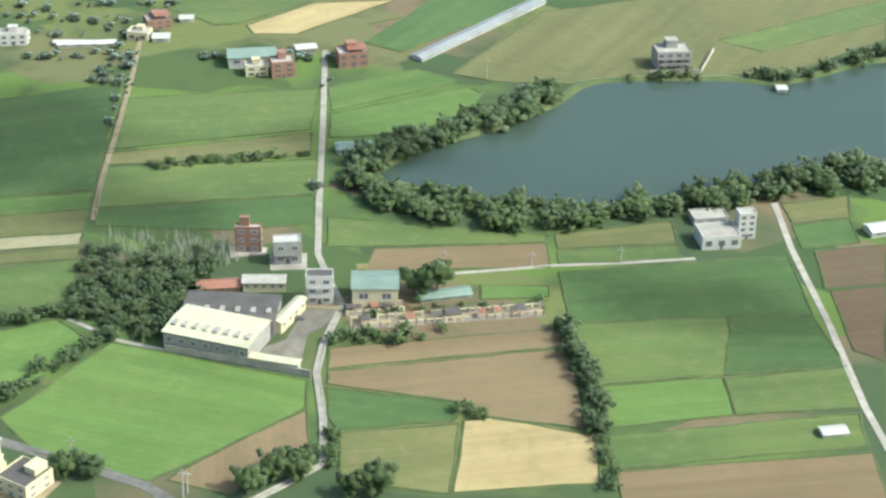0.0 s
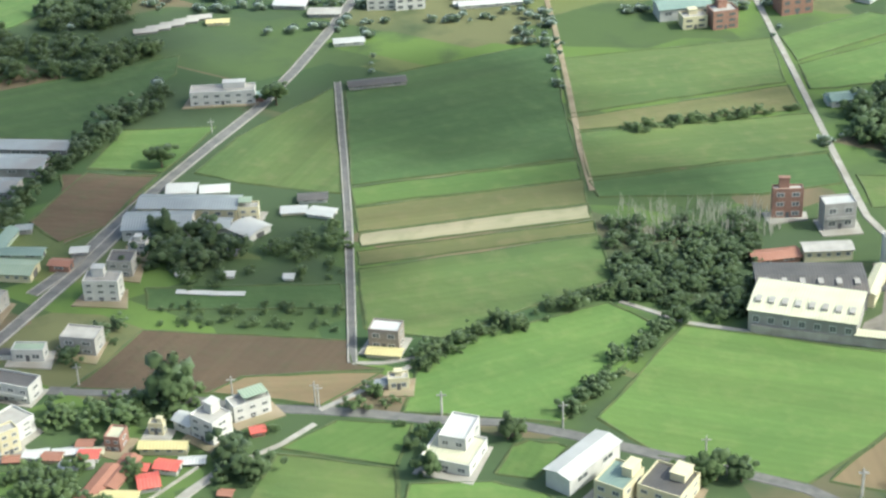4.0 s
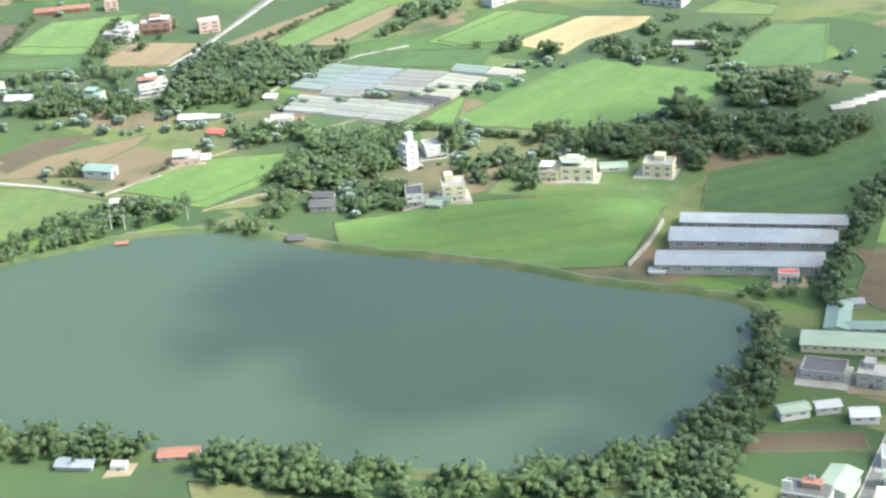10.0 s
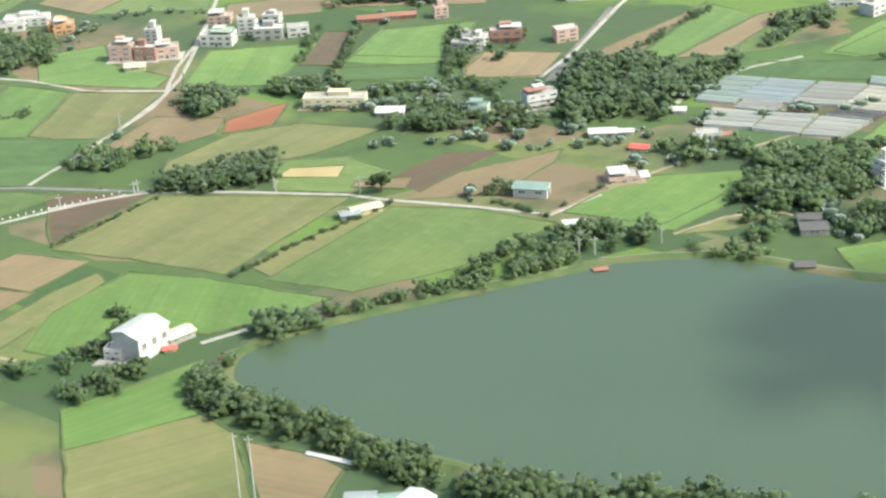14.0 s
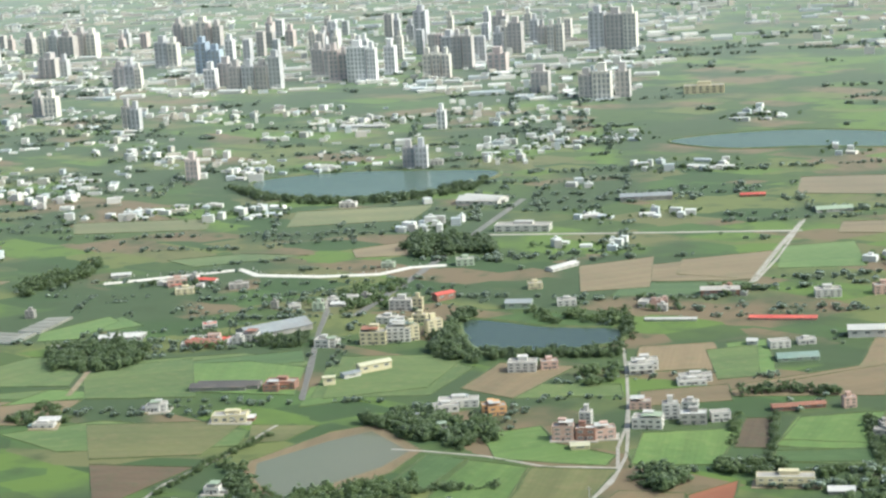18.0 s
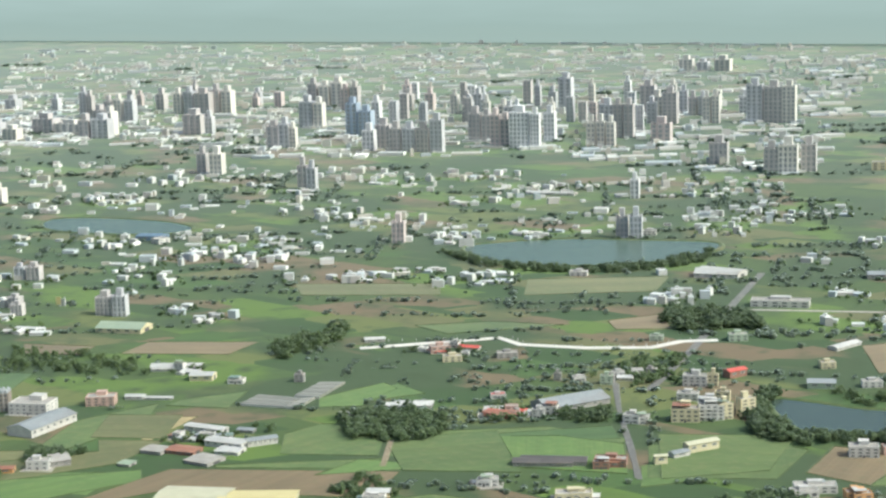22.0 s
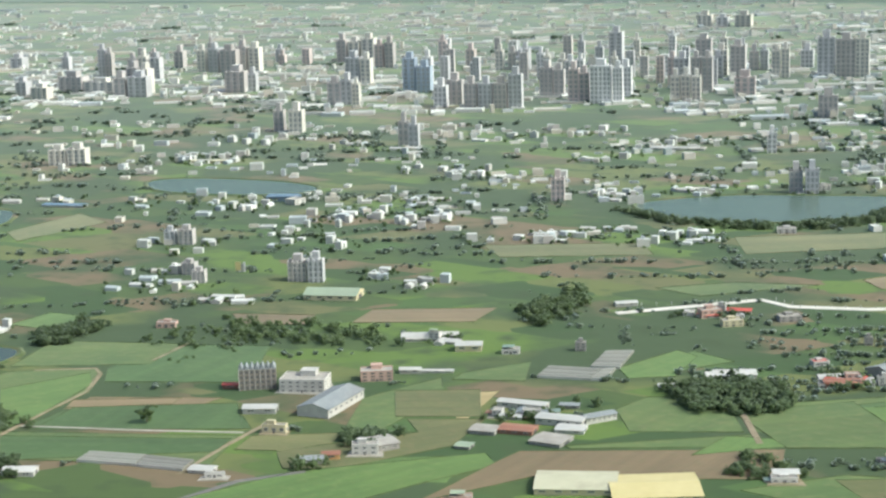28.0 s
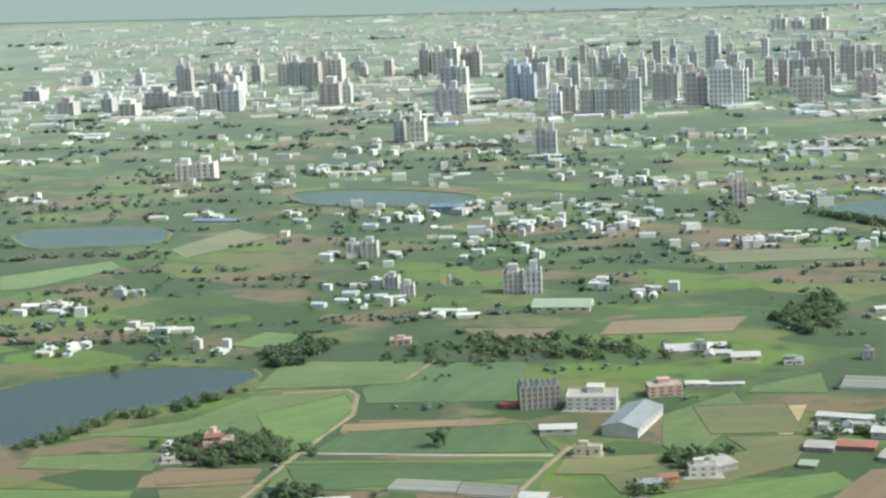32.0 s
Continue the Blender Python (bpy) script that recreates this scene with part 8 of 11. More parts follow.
shed(-361.2, 490.7, 36.0, 3.8, 1.9, 3.6, 0.3, 'cream', 'cream', doors=1, bays=1)
shed(-359.0, 500.2, 57.5, 5.9, 3.0, 2.0, 0.4, 'white', 'grey', doors=1, bays=1)
house(-371.7, 537.9, 19.0, 9.0, 5.4, 5.0, 3, 'cream', 'slab', 0.5)
house(-367.3, 548.6, 25.0, 7.7, 4.6, 5.1, 3, 'white', 'slab', 0.5)
house(-386.7, 529.5, 11.3, 5.4, 4.3, 3.0, 2, 'white', 'slab', 0.5)
house(-309.1, 368.6, 5.4, 7.7, 5.4, 3.5, 2, 'white', 'slab', 0.3)
house(-302.8, 371.6, 7.5, 7.5, 4.5, 3.9, 3, 'white', 'slab', 0.5, balcony=True)
shed(-295.5, 358.5, 23.4, 5.8, 3.5, 2.9, 0.5, 'pink', 'rust', doors=1, bays=1)

# houses at the lower crossroads
house(83.1, 317.5, 3.7, 4.9, 3.5, 3.0, 2, 'grey', 'dark', 0)
hip_house(76.6, 317.4, 12, 8.0, 5.5, 1.5, 1.6)
house(57.5, 307.5, 21.5, 5.3, 3.2, 2.4, 1, 'grey', 'slab', 0.8)
shed(38.6, 311.4, 16.5, 3.7, 2.2, 1.4, 0.3, 'white', 'grey', doors=1, bays=1)
shed(16.7, 319.4, 16.2, 2.8, 1.7, 1.1, 0.2, 'brick', 'rust', doors=1, bays=1)
shed(29.1, 314.5, 45.3, 3.9, 1.5, 0.8, 0.2, 'brick', 'rust', doors=1, bays=1)
house(-103.0, 547.0, 18.3, 8.6, 3.5, 1.3, 1, 'white', 'slab', 0)
house(-93.9, 543.1, 62.2, 9.2, 4.6, 3.2, 2, 'white', 'slab', 0.5)
house(-48.8, 552.3, -6.9, 11.4, 5.7, 2.9, 2, 'white', 'slab', 0.5)
house(-29.6, 562.1, 6.2, 9.4, 4.7, 2.3, 2, 'white', 'slab', 0.5)
shed(-32.1, 520.9, 12.9, 9.1, 2.7, 1.4, 0.4, 'grey', 'slab', doors=1, bays=2)
shed(-567.8, 384.9, 8.8, 6.6, 4.3, 0.9, 0.3, 'white', 'white', doors=1, bays=2, true=True)
house(-561.9, 381.4, 25.9, 5.3, 1.2, 1.2, 1, 'white', 'slab', 0, plain=True)
shed(-613.0, 366.5, 22.4, 8.6, 5.2, 1.8, 0.7, 'white', 'white', doors=1, bays=2)
house(-672.6, 387.2, 33.8, 3.4, 2.7, 1.6, 1, 'white', 'slab', 0.5)
house(-666.4, 402.8, 30.7, 8.3, 5.0, 2.4, 2, 'pink', 'slab', 0.5)

# trees and hedges near
wood('dense mixed trees and bamboo beside the fields', [(20.2, 306.1), (33.4, 311.2), (46.8, 312.7), (48.4, 309.5), (35.8, 307.0), (23.8, 305.9)], 4.0, 4.2, 0, 390)
wood('dense mixed trees and bamboo beside the fields', [(29.0, 320.5), (38.9, 324.7), (44.5, 317.1), (49.9, 316.1), (50.7, 311.4), (37.0, 312.3), (31.6, 315.9)], 4.6, 4.4, 0, 308)
wood('dense mixed trees and bamboo beside the fields', [(58.7, 311.4), (68.7, 313.2), (74.4, 310.5), (59.6, 306.0)], 4.0, 4.0, 1, 95)
wood('dense mixed trees and bamboo beside the fields', [(87.2, 324.7), (97.4, 327.7), (100.4, 325.0), (95.7, 319.0), (89.0, 319.3)], 3.6, 4.0, 0, 249)
wood('dense mixed trees and bamboo beside the fields', [(75.2, 326.1), (80.0, 330.1), (85.7, 329.2), (87.5, 326.0), (78.1, 322.6)], 4.0, 4.4, 1, 210)
wood('dense mixed trees and bamboo beside the fields', [(9.0, 314.9), (12.9, 317.4), (20.5, 318.3), (25.5, 314.4), (18.7, 308.4), (13.5, 308.2)], 3.6, 4.6, 0, 307)
wood('dense mixed trees and bamboo beside the fields', [(-57.9, 514.4), (-47.7, 529.7), (-43.1, 539.6), (-42.6, 517.9), (-39.7, 508.2), (-53.9, 507.0)], 3.6, 4.2, 1, 596)
wood('dense mixed trees and bamboo beside the fields', [(-42.5, 522.2), (-34.8, 536.9), (-18.1, 540.6), (-21.8, 510.4), (-38.9, 510.5)], 3.4, 5.0, 0, 804)
wood('dense mixed trees and bamboo beside the fields', [(-120.6, 527.4), (-106.7, 542.5), (-100.4, 527.1), (-114.6, 521.7)], 4.0, 4.4, 1, 702)
wood('dense mixed trees and bamboo beside the fields', [(-15.7, 492.6), (-9.5, 505.5), (0.8, 507.9), (3.8, 488.4), (-12.2, 484.4)], 5.0, 4.4, 0, 703)
tree_row([(-86.2, 507.9), (-59.4, 505.7)], 3.2, 5.0)
wood('dense mixed trees and bamboo beside the fields', [(-50.3, 307.5), (-50.1, 316.7), (-42.6, 322.7), (-30.2, 318.3), (-26.3, 314.4)], 6.0, 3.8, 1, 272)
wood('dense mixed trees and bamboo beside the fields', [(-625.7, 360.5), (-631.4, 375.3), (-622.6, 377.9), (-611.7, 362.4)], 4.6, 3.6, 1, 600)
wood('dense mixed trees and bamboo beside the fields', [(-674.0, 386.1), (-677.9, 404.4), (-661.4, 389.7)], 4.0, 4.0, 1, 672)
wood('dense mixed trees and bamboo beside the fields', [(-674.0, 415.4), (-653.3, 416.5), (-637.1, 403.1), (-651.2, 391.0)], 3.6, 4.4, 0, 140)
wood('dense mixed trees and bamboo beside the fields', [(170.4, 480.4), (177.8, 496.7), (194.4, 521.2), (204.2, 543.3), (208.9, 526.9), (196.6, 510.1), (185.5, 494.2), (181.9, 481.9), (174.7, 473.0)], 6.0, 3.6, 1, 331)
wood('dense mixed trees and bamboo beside the fields', [(173.9, 475.1), (191.6, 477.2), (224.2, 480.1), (242.3, 492.9), (247.8, 485.6), (226.7, 471.0), (206.7, 463.2), (191.7, 462.9)], 5.5, 3.6, 0, 121)
wood('dense mixed trees and bamboo beside the fields', [(241.4, 491.7), (259.1, 509.6), (286.3, 529.7), (288.0, 515.8), (266.7, 502.4), (247.9, 484.8)], 6.0, 3.8, 0, 38)
wood('dense mixed trees and bamboo beside the fields', [(258.2, 567.4), (269.5, 586.1), (277.6, 599.1), (278.9, 588.6), (264.3, 572.9)], 5.0, 4.0, 1, 928)
hedge('uneven green hedgerow along a field edge', [(214.3, 547.3), (226.0, 556.9), (236.6, 561.1)], 4.0, 1.5, 3.0, 1, 774)
hedge('uneven green hedgerow along a field edge', [(244.4, 565.0), (257.8, 569.6)], 4.0, 1.2, 3.0, 1, 421)
wood('dense mixed trees and bamboo beside the fields', [(137.7, 426.9), (164.5, 435.8), (167.5, 420.2), (169.1, 402.6), (159.0, 396.8), (147.2, 403.6), (142.9, 413.0)], 3.7, 3.2, 1, 202)
thicket([(137.2, 434.3), (162.8, 440.3), (168.7, 434.2), (167.3, 430.4), (143.6, 422.5)], 170, 3.4, 563)
hedge('uneven green hedgerow along a field edge', [(122.1, 373.1), (129.4, 384.9), (138.6, 396.0), (145.1, 404.0)], 3.2, 0.8, 4.0, 0, 412)
hedge('uneven green hedgerow along a field edge', [(149.7, 366.0), (150.5, 373.7), (153.2, 383.2), (155.4, 388.8), (159.0, 396.8)], 3.2, 0.9, 3.0, 1, 203)
hedge('uneven green hedgerow along a field edge', [(237.6, 432.4), (242.3, 423.3), (247.4, 412.7), (252.8, 400.2)], 4.5, 1.0, 3.5, 1, 41)
hedge('uneven green hedgerow along a field edge', [(253.5, 399.5), (259.5, 382.3)], 2.5, 1.5, 2.0, 1, 784)
hedge('uneven green hedgerow along a field edge', [(209.8, 383.0), (213.5, 372.6)], 2.5, 1.2, 2.0, 0, 614)
tree_row([(201.7, 361.9), (204.9, 365.1), (209.9, 371.3)], 4.6, 3.5)
tree_row([(218.6, 366.2), (224.6, 371.2)], 5.5, 4.0)
hedge('uneven green hedgerow along a field edge', [(226.1, 398.3), (233.0, 398.0)], 3.0, 1.0, 3.0, 0, 526)
tree_row([(206.6, 432.8), (213.3, 436.6)], 7.5, 4.5)
hedge('uneven green hedgerow along a field edge', [(197.6, 411.6), (217.3, 421.3)], 3.2, 1.2, 4.0, 0, 184)
hedge('uneven green hedgerow along a field edge', [(199.7, 422.5), (213.1, 430.4), (231.1, 439.2)], 2.2, 2.0, 3.0, 0, 928)
tree_row([(168.1, 356.1), (176.5, 356.2), (180.0, 357.3)], 4.5, 3.2)
tree_row([(202.4, 361.8), (204.1, 367.0), (208.8, 372.9)], 4.0, 3.0)
hedge('uneven green hedgerow along a field edge', [(132.0, 465.5), (141.1, 473.0), (158.7, 482.8), (162.2, 485.7)], 2.6, 1.0, 3.0, 0, 786)
hedge('uneven green hedgerow along a field edge', [(125.5, 357.9), (130.8, 358.4)], 2.2, 1.6, 3.0, 0, 967)
tree_row([(128.6, 350.6), (129.6, 355.6)], 2.8, 2.6)
tree(142.2, 357.9, 3.6)
tree(143.2, 359.0, 2.8)
tree(134.0, 345.9, 3.3)
wood('dense mixed trees and bamboo beside the fields', [(-59.0, 316.7), (-47.0, 322.4), (-27.6, 317.7), (-5.2, 320.3), (8.5, 329.1), (19.7, 339.7), (24.7, 334.6), (12.6, 324.4), (6.8, 320.2), (-12.7, 311.8), (-26.7, 309.4), (-45.3, 306.8)], 5.5, 3.6, 0, 772)
wood('dense mixed trees and bamboo beside the fields', [(19.7, 339.7), (24.3, 353.5), (24.2, 370.3), (21.4, 385.6), (23.5, 387.3), (30.0, 370.0), (31.5, 347.4), (31.8, 328.6), (25.9, 331.6)], 5.5, 3.6, 1, 92)
wood('dense mixed trees and bamboo beside the fields', [(-44.9, 297.0), (-30.3, 298.8), (-9.2, 305.7), (12.3, 308.8), (14.1, 304.9), (-38.2, 287.7)], 4.5, 3.6, 0, 642)
wood('dense mixed trees and bamboo beside the fields', [(13.4, 314.3), (13.5, 322.3), (24.7, 327.6), (31.7, 326.6), (32.5, 322.0), (17.7, 309.1)], 4.0, 5.5, 0, 373)
wood('dense mixed trees and bamboo beside the fields', [(30.9, 395.9), (29.1, 419.9), (29.2, 433.2), (32.4, 451.2), (33.5, 460.5), (36.3, 449.9), (32.8, 428.8), (31.9, 410.5), (34.3, 394.6)], 5.5, 3.6, 1, 536)
wood('dense mixed trees and bamboo beside the fields', [(-44.0, 443.2), (-38.3, 461.2), (-25.8, 464.4), (-9.4, 478.9), (9.9, 477.0), (25.9, 484.4), (14.6, 461.8), (-8.5, 454.1), (-7.1, 446.7), (-16.3, 450.5)], 5.5, 4.4, 0, 245)
wood('dense mixed trees and bamboo beside the fields', [(-96.0, 421.4), (-100.9, 441.7), (-81.3, 446.7), (-72.2, 432.5), (-75.9, 419.0), (-90.6, 415.1)], 5.5, 4.4, 0, 211)
wood('dense mixed trees and bamboo beside the fields', [(-59.8, 435.8), (-52.8, 444.1), (-44.0, 443.2), (-38.9, 429.0), (-48.2, 423.5)], 5.0, 4.5, 1, 387)
wood('dense mixed trees and bamboo beside the fields', [(-77.5, 409.6), (-67.7, 424.3), (-61.3, 412.6), (-72.9, 406.5)], 4.5, 4.5, 0, 746)
wood('dense mixed trees and bamboo beside the fields', [(-152.3, 474.3), (-131.8, 487.6), (-115.0, 487.4), (-123.8, 469.1), (-135.8, 454.5)], 5.0, 5.5, 1, 921)
wood('dense mixed trees and bamboo beside the fields', [(-16.6, 487.9), (-13.8, 499.8), (1.8, 503.6), (6.2, 493.5), (-6.0, 485.1)], 6.0, 4.5, 1, 579)
tree_row([(-21.8, 473.7), (-16.3, 477.2)], 7.0, 4.0)
tree_row([(-47.7, 452.7), (-42.2, 455.8)], 6.0, 4.0)
hedge('uneven green hedgerow along a field edge', [(-78.8, 455.7), (-58.1, 455.1), (-40.9, 454.5)], 2.5, 1.5, 3.0, 0, 949)
hedge('uneven green hedgerow along a field edge', [(15.7, 390.8), (28.3, 402.7), (32.0, 401.4)], 3.0, 2.0, 5.0, 0, 94)
wood('dense mixed trees and bamboo beside the fields', [(63.0, 396.5), (65.2, 403.9), (75.1, 404.3), (79.6, 397.4), (75.2, 390.4), (67.2, 388.3)], 6.0, 3.6, 1, 422)
tree_row([(63.9, 397.4), (66.3, 398.4)], 8.0, 3.0, 3)
wood('dense mixed trees and bamboo beside the fields', [(81.9, 402.0), (92.2, 412.8), (96.8, 403.8), (87.9, 395.6)], 3.6, 4.2, 0, 54)
wood('dense mixed trees and bamboo beside the fields', [(68.0, 388.9), (98.7, 400.4), (101.0, 395.6), (71.6, 382.3)], 2.6, 7.0, 0, 254)
wood('dense mixed trees and bamboo beside the fields', [(71.3, 343.4), (81.0, 349.3), (86.5, 355.2), (92.0, 356.7), (94.6, 351.9), (87.6, 345.5), (76.5, 339.5), (70.4, 335.0)], 4.6, 4.4, 0, 976)
tree_row([(89.1, 350.6), (93.5, 352.6)], 8.0, 4.0, 1)
wood('dense mixed trees and bamboo beside the fields', [(104.9, 332.5), (105.3, 341.8), (112.8, 343.0), (116.0, 337.4), (108.7, 331.4)], 6.0, 4.4, 1, 534)
wood('dense mixed trees and bamboo beside the fields', [(29.7, 320.5), (38.3, 324.4), (42.7, 318.7), (48.7, 319.1), (52.4, 312.7), (37.7, 308.4)], 4.5, 4.4, 0, 180)
wood('dense mixed trees and bamboo beside the fields', [(64.4, 328.7), (72.1, 334.0), (84.3, 333.0), (88.0, 327.9), (80.4, 323.2), (73.8, 330.4)], 3.8, 5.0, 0, 703)
wood('dense mixed trees and bamboo beside the fields', [(102.7, 349.8), (111.3, 356.6), (112.8, 354.1), (107.3, 348.3)], 3.5, 4.0, 0, 66)
wood('dense mixed trees and bamboo beside the fields', [(61.1, 366.1), (68.3, 371.5), (72.1, 376.1), (76.5, 367.4), (69.5, 355.6)], 3.6, 6.0, 1, 148)
wood('dense mixed trees and bamboo beside the fields', [(114.7, 360.5), (119.0, 364.2), (123.0, 364.3), (123.2, 360.2), (116.5, 358.3)], 3.5, 4.0, 0, 444)
tree_row([(49.4, 426.3), (53.0, 428.4)], 5.0, 4.0)
tree_row([(58.1, 460.7), (61.5, 460.9)], 5.0, 4.0)
hedge('uneven green hedgerow along a field edge', [(74.0, 378.4), (83.7, 380.1), (103.9, 385.5)], 1.6, 1.0, 3.0, 0, 42)
hedge('uneven green hedgerow along a field edge', [(75.9, 373.6), (106.1, 380.8)], 1.6, 1.0, 3.0, 1, 765)
wood('dense mixed trees and bamboo beside the fields', [(-166.1, 321.7), (-162.1, 329.3), (-157.3, 332.9), (-156.8, 322.4), (-151.9, 317.9), (-138.9, 314.1), (-118.8, 309.4), (-102.3, 307.7), (-89.2, 307.7), (-72.7, 312.1), (-63.4, 313.5), (-64.5, 308.4), (-87.2, 302.7), (-104.7, 300.3), (-126.7, 305.1), (-148.0, 311.3), (-160.3, 313.3)], 5.0, 2.9, 0, 30)
wood('dense mixed trees and bamboo beside the fields', [(-163.2, 340.0), (-159.0, 348.2), (-152.7, 345.4), (-156.9, 336.3)], 5.5, 3.4, 1, 364)
hedge('uneven green hedgerow along a field edge', [(-153.9, 349.7), (-141.7, 360.4), (-130.3, 371.0), (-119.5, 384.2)], 3.2, 0.8, 4.0, 0, 481)
wood('dense mixed trees and bamboo beside the fields', [(-141.8, 365.2), (-134.3, 380.1), (-123.3, 393.8), (-116.6, 401.2), (-107.1, 401.1), (-105.1, 395.4), (-119.5, 384.2), (-128.5, 372.0)], 4.5, 4.0, 0, 471)
wood('dense mixed trees and bamboo beside the fields', [(-100.3, 394.9), (-93.8, 410.3), (-83.4, 410.3), (-85.8, 398.9), (-84.9, 392.0), (-97.7, 390.4)], 3.6, 4.8, 0, 252)
wood('dense mixed trees and bamboo beside the fields', [(-97.3, 417.9), (-93.6, 433.8), (-88.1, 444.7), (-77.9, 447.4), (-70.6, 436.8), (-78.8, 422.8), (-90.2, 414.0)], 5.5, 4.2, 0, 796)
wood('dense mixed trees and bamboo beside the fields', [(-76.9, 406.7), (-66.7, 424.7), (-63.3, 411.8), (-75.2, 404.5)], 4.0, 4.0, 1, 847)
wood('close row of dark pointed trees', [(-214.2, 390.9), (-215.8, 396.8), (-204.3, 406.3), (-199.5, 414.2), (-192.9, 401.3), (-204.5, 392.6)], 5.0, 2.6, 1, 272)
wood('dense mixed trees and bamboo beside the fields', [(-243.1, 394.4), (-242.3, 403.0), (-227.4, 410.3), (-223.7, 404.5), (-232.3, 397.3)], 3.6, 3.6, 0, 572)
wood('dense mixed trees and bamboo beside the fields', [(-183.7, 437.3), (-177.5, 442.4), (-156.0, 451.5), (-147.1, 453.7), (-138.2, 467.0), (-123.8, 464.9), (-123.4, 456.0), (-133.9, 455.1), (-151.2, 440.2), (-168.2, 437.7)], 5.0, 4.2, 0, 743)
wood('dense mixed trees and bamboo beside the fields', [(-151.1, 463.8), (-152.9, 483.1), (-140.8, 494.2), (-124.9, 489.7), (-114.7, 502.3), (-122.8, 474.5), (-134.5, 456.8), (-146.4, 452.0)], 6.0, 3.9, 1, 870)
wood('dense mixed trees and bamboo beside the fields', [(-238.1, 436.7), (-232.9, 451.8), (-224.0, 442.1), (-225.8, 432.2), (-232.6, 430.5)], 5.0, 4.0, 1, 92)
wood('dense mixed trees and bamboo beside the fields', [(-229.0, 450.7), (-216.7, 459.8), (-199.6, 459.8), (-192.3, 457.6), (-210.9, 449.2)], 4.0, 4.4, 0, 903)
wood('dense mixed trees and bamboo beside the fields', [(-120.7, 433.0), (-116.1, 445.8), (-98.6, 446.9), (-97.1, 437.6), (-113.2, 433.4)], 4.5, 4.2, 0, 923)
hedge('uneven green hedgerow along a field edge', [(-144.2, 405.2), (-129.6, 400.4)], 1.4, 0.8, 1.2, 1, 785)
hedge('uneven green hedgerow along a field edge', [(-130.7, 403.0), (-123.0, 421.7)], 1.6, 2.0, 0.6, 1, 761)
hedge('uneven green hedgerow along a field edge', [(-178.6, 358.7), (-171.9, 378.1), (-163.0, 398.6)], 1.3, 0.8, 1.2, 1, 141)
hedge('uneven green hedgerow along a field edge', [(-220.6, 360.1), (-212.6, 387.3)], 1.3, 0.8, 1.2, 1, 27)
tree_row([(-169.7, 401.3), (-166.7, 403.3)], 4.5, 3.0)
wood('dense mixed trees and bamboo beside the fields', [(-148.8, 406.9), (-144.2, 414.2), (-139.4, 406.5)], 3.0, 3.6, 0, 35)
wood('dense mixed trees and bamboo beside the fields', [(-185.7, 311.6), (-180.7, 321.5), (-172.8, 323.9), (-176.4, 308.4), (-182.1, 306.6)], 4.0, 3.6, 0, 21)
wood('dense mixed trees and bamboo beside the fields', [(-192.0, 320.3), (-187.4, 324.3), (-190.6, 332.4), (-192.8, 341.2), (-188.3, 340.1), (-183.4, 325.5), (-188.4, 315.4)], 3.5, 4.0, 1, 689)
wood('dense mixed trees and bamboo beside the fields', [(-106.8, 294.7), (-104.7, 300.3), (-99.2, 297.5)], 4.5, 3.4, 1, 130)
hedge('uneven green hedgerow along a field edge', [(-115.0, 508.6), (-110.3, 528.2), (-103.4, 541.3)], 3.0, 1.0, 3.0, 1, 417)
hedge('uneven green hedgerow along a field edge', [(-147.2, 491.5), (-135.3, 536.8)], 2.0, 1.0, 2.0, 1, 116)
wood('dense mixed trees and bamboo beside the fields', [(-332.9, 460.8), (-315.2, 471.9), (-304.7, 460.5), (-289.5, 459.7), (-291.3, 446.5), (-312.9, 449.8)], 5.0, 4.2, 1, 706)
wood('dense mixed trees and bamboo beside the fields', [(-305.3, 408.0), (-292.7, 416.6), (-282.4, 403.1), (-297.9, 397.4)], 4.0, 3.6, 0, 621)
wood('dense mixed trees and bamboo beside the fields', [(-255.8, 348.7), (-247.6, 361.7), (-244.9, 358.3), (-252.2, 347.1)], 3.4, 3.4, 1, 13)
wood('dense mixed trees and bamboo beside the fields', [(-237.6, 327.2), (-235.2, 342.0), (-232.9, 340.2), (-235.0, 326.8)], 3.4, 3.4, 0, 311)
wood('dense mixed trees and bamboo beside the fields', [(-206.8, 305.3), (-201.7, 314.6), (-195.4, 318.4), (-192.2, 314.5), (-204.1, 304.3)], 4.0, 3.6, 0, 740)
hedge('uneven green hedgerow along a field edge', [(-235.3, 516.3), (-225.3, 523.5), (-208.3, 524.6)], 4.0, 1.0, 4.0, 1, 805)
wood('dense mixed trees and bamboo beside the fields', [(-289.0, 520.4), (-283.7, 538.1), (-274.5, 515.5), (-282.6, 511.2)], 4.5, 4.0, 0, 809)
wood('dense mixed trees and bamboo beside the fields', [(-163.3, 568.2), (-163.5, 597.1), (-135.8, 573.8), (-137.4, 560.1), (-158.6, 561.0)], 5.0, 3.8, 1, 853)
wood('dense mixed trees and bamboo beside the fields', [(-185.2, 484.1), (-184.9, 508.3), (-167.7, 503.2), (-181.1, 495.7), (-180.2, 475.0)], 4.0, 4.0, 0, 886)
hedge('uneven green hedgerow along a field edge', [(-190.6, 532.0), (-190.6, 563.8)], 2.5, 1.0, 2.0, 0, 538)
hedge('uneven green hedgerow along a field edge', [(-340.5, 527.7), (-358.7, 561.2)], 5.0, 1.0, 6.0, 1, 617)
hedge('uneven green hedgerow along a field edge', [(-339.8, 526.6), (-314.3, 537.7), (-285.1, 544.7)], 4.0, 1.2, 4.0, 1, 611)
pole(112.0, 357.7, 4.2)
pole(98.1, 356.4, 4.0)
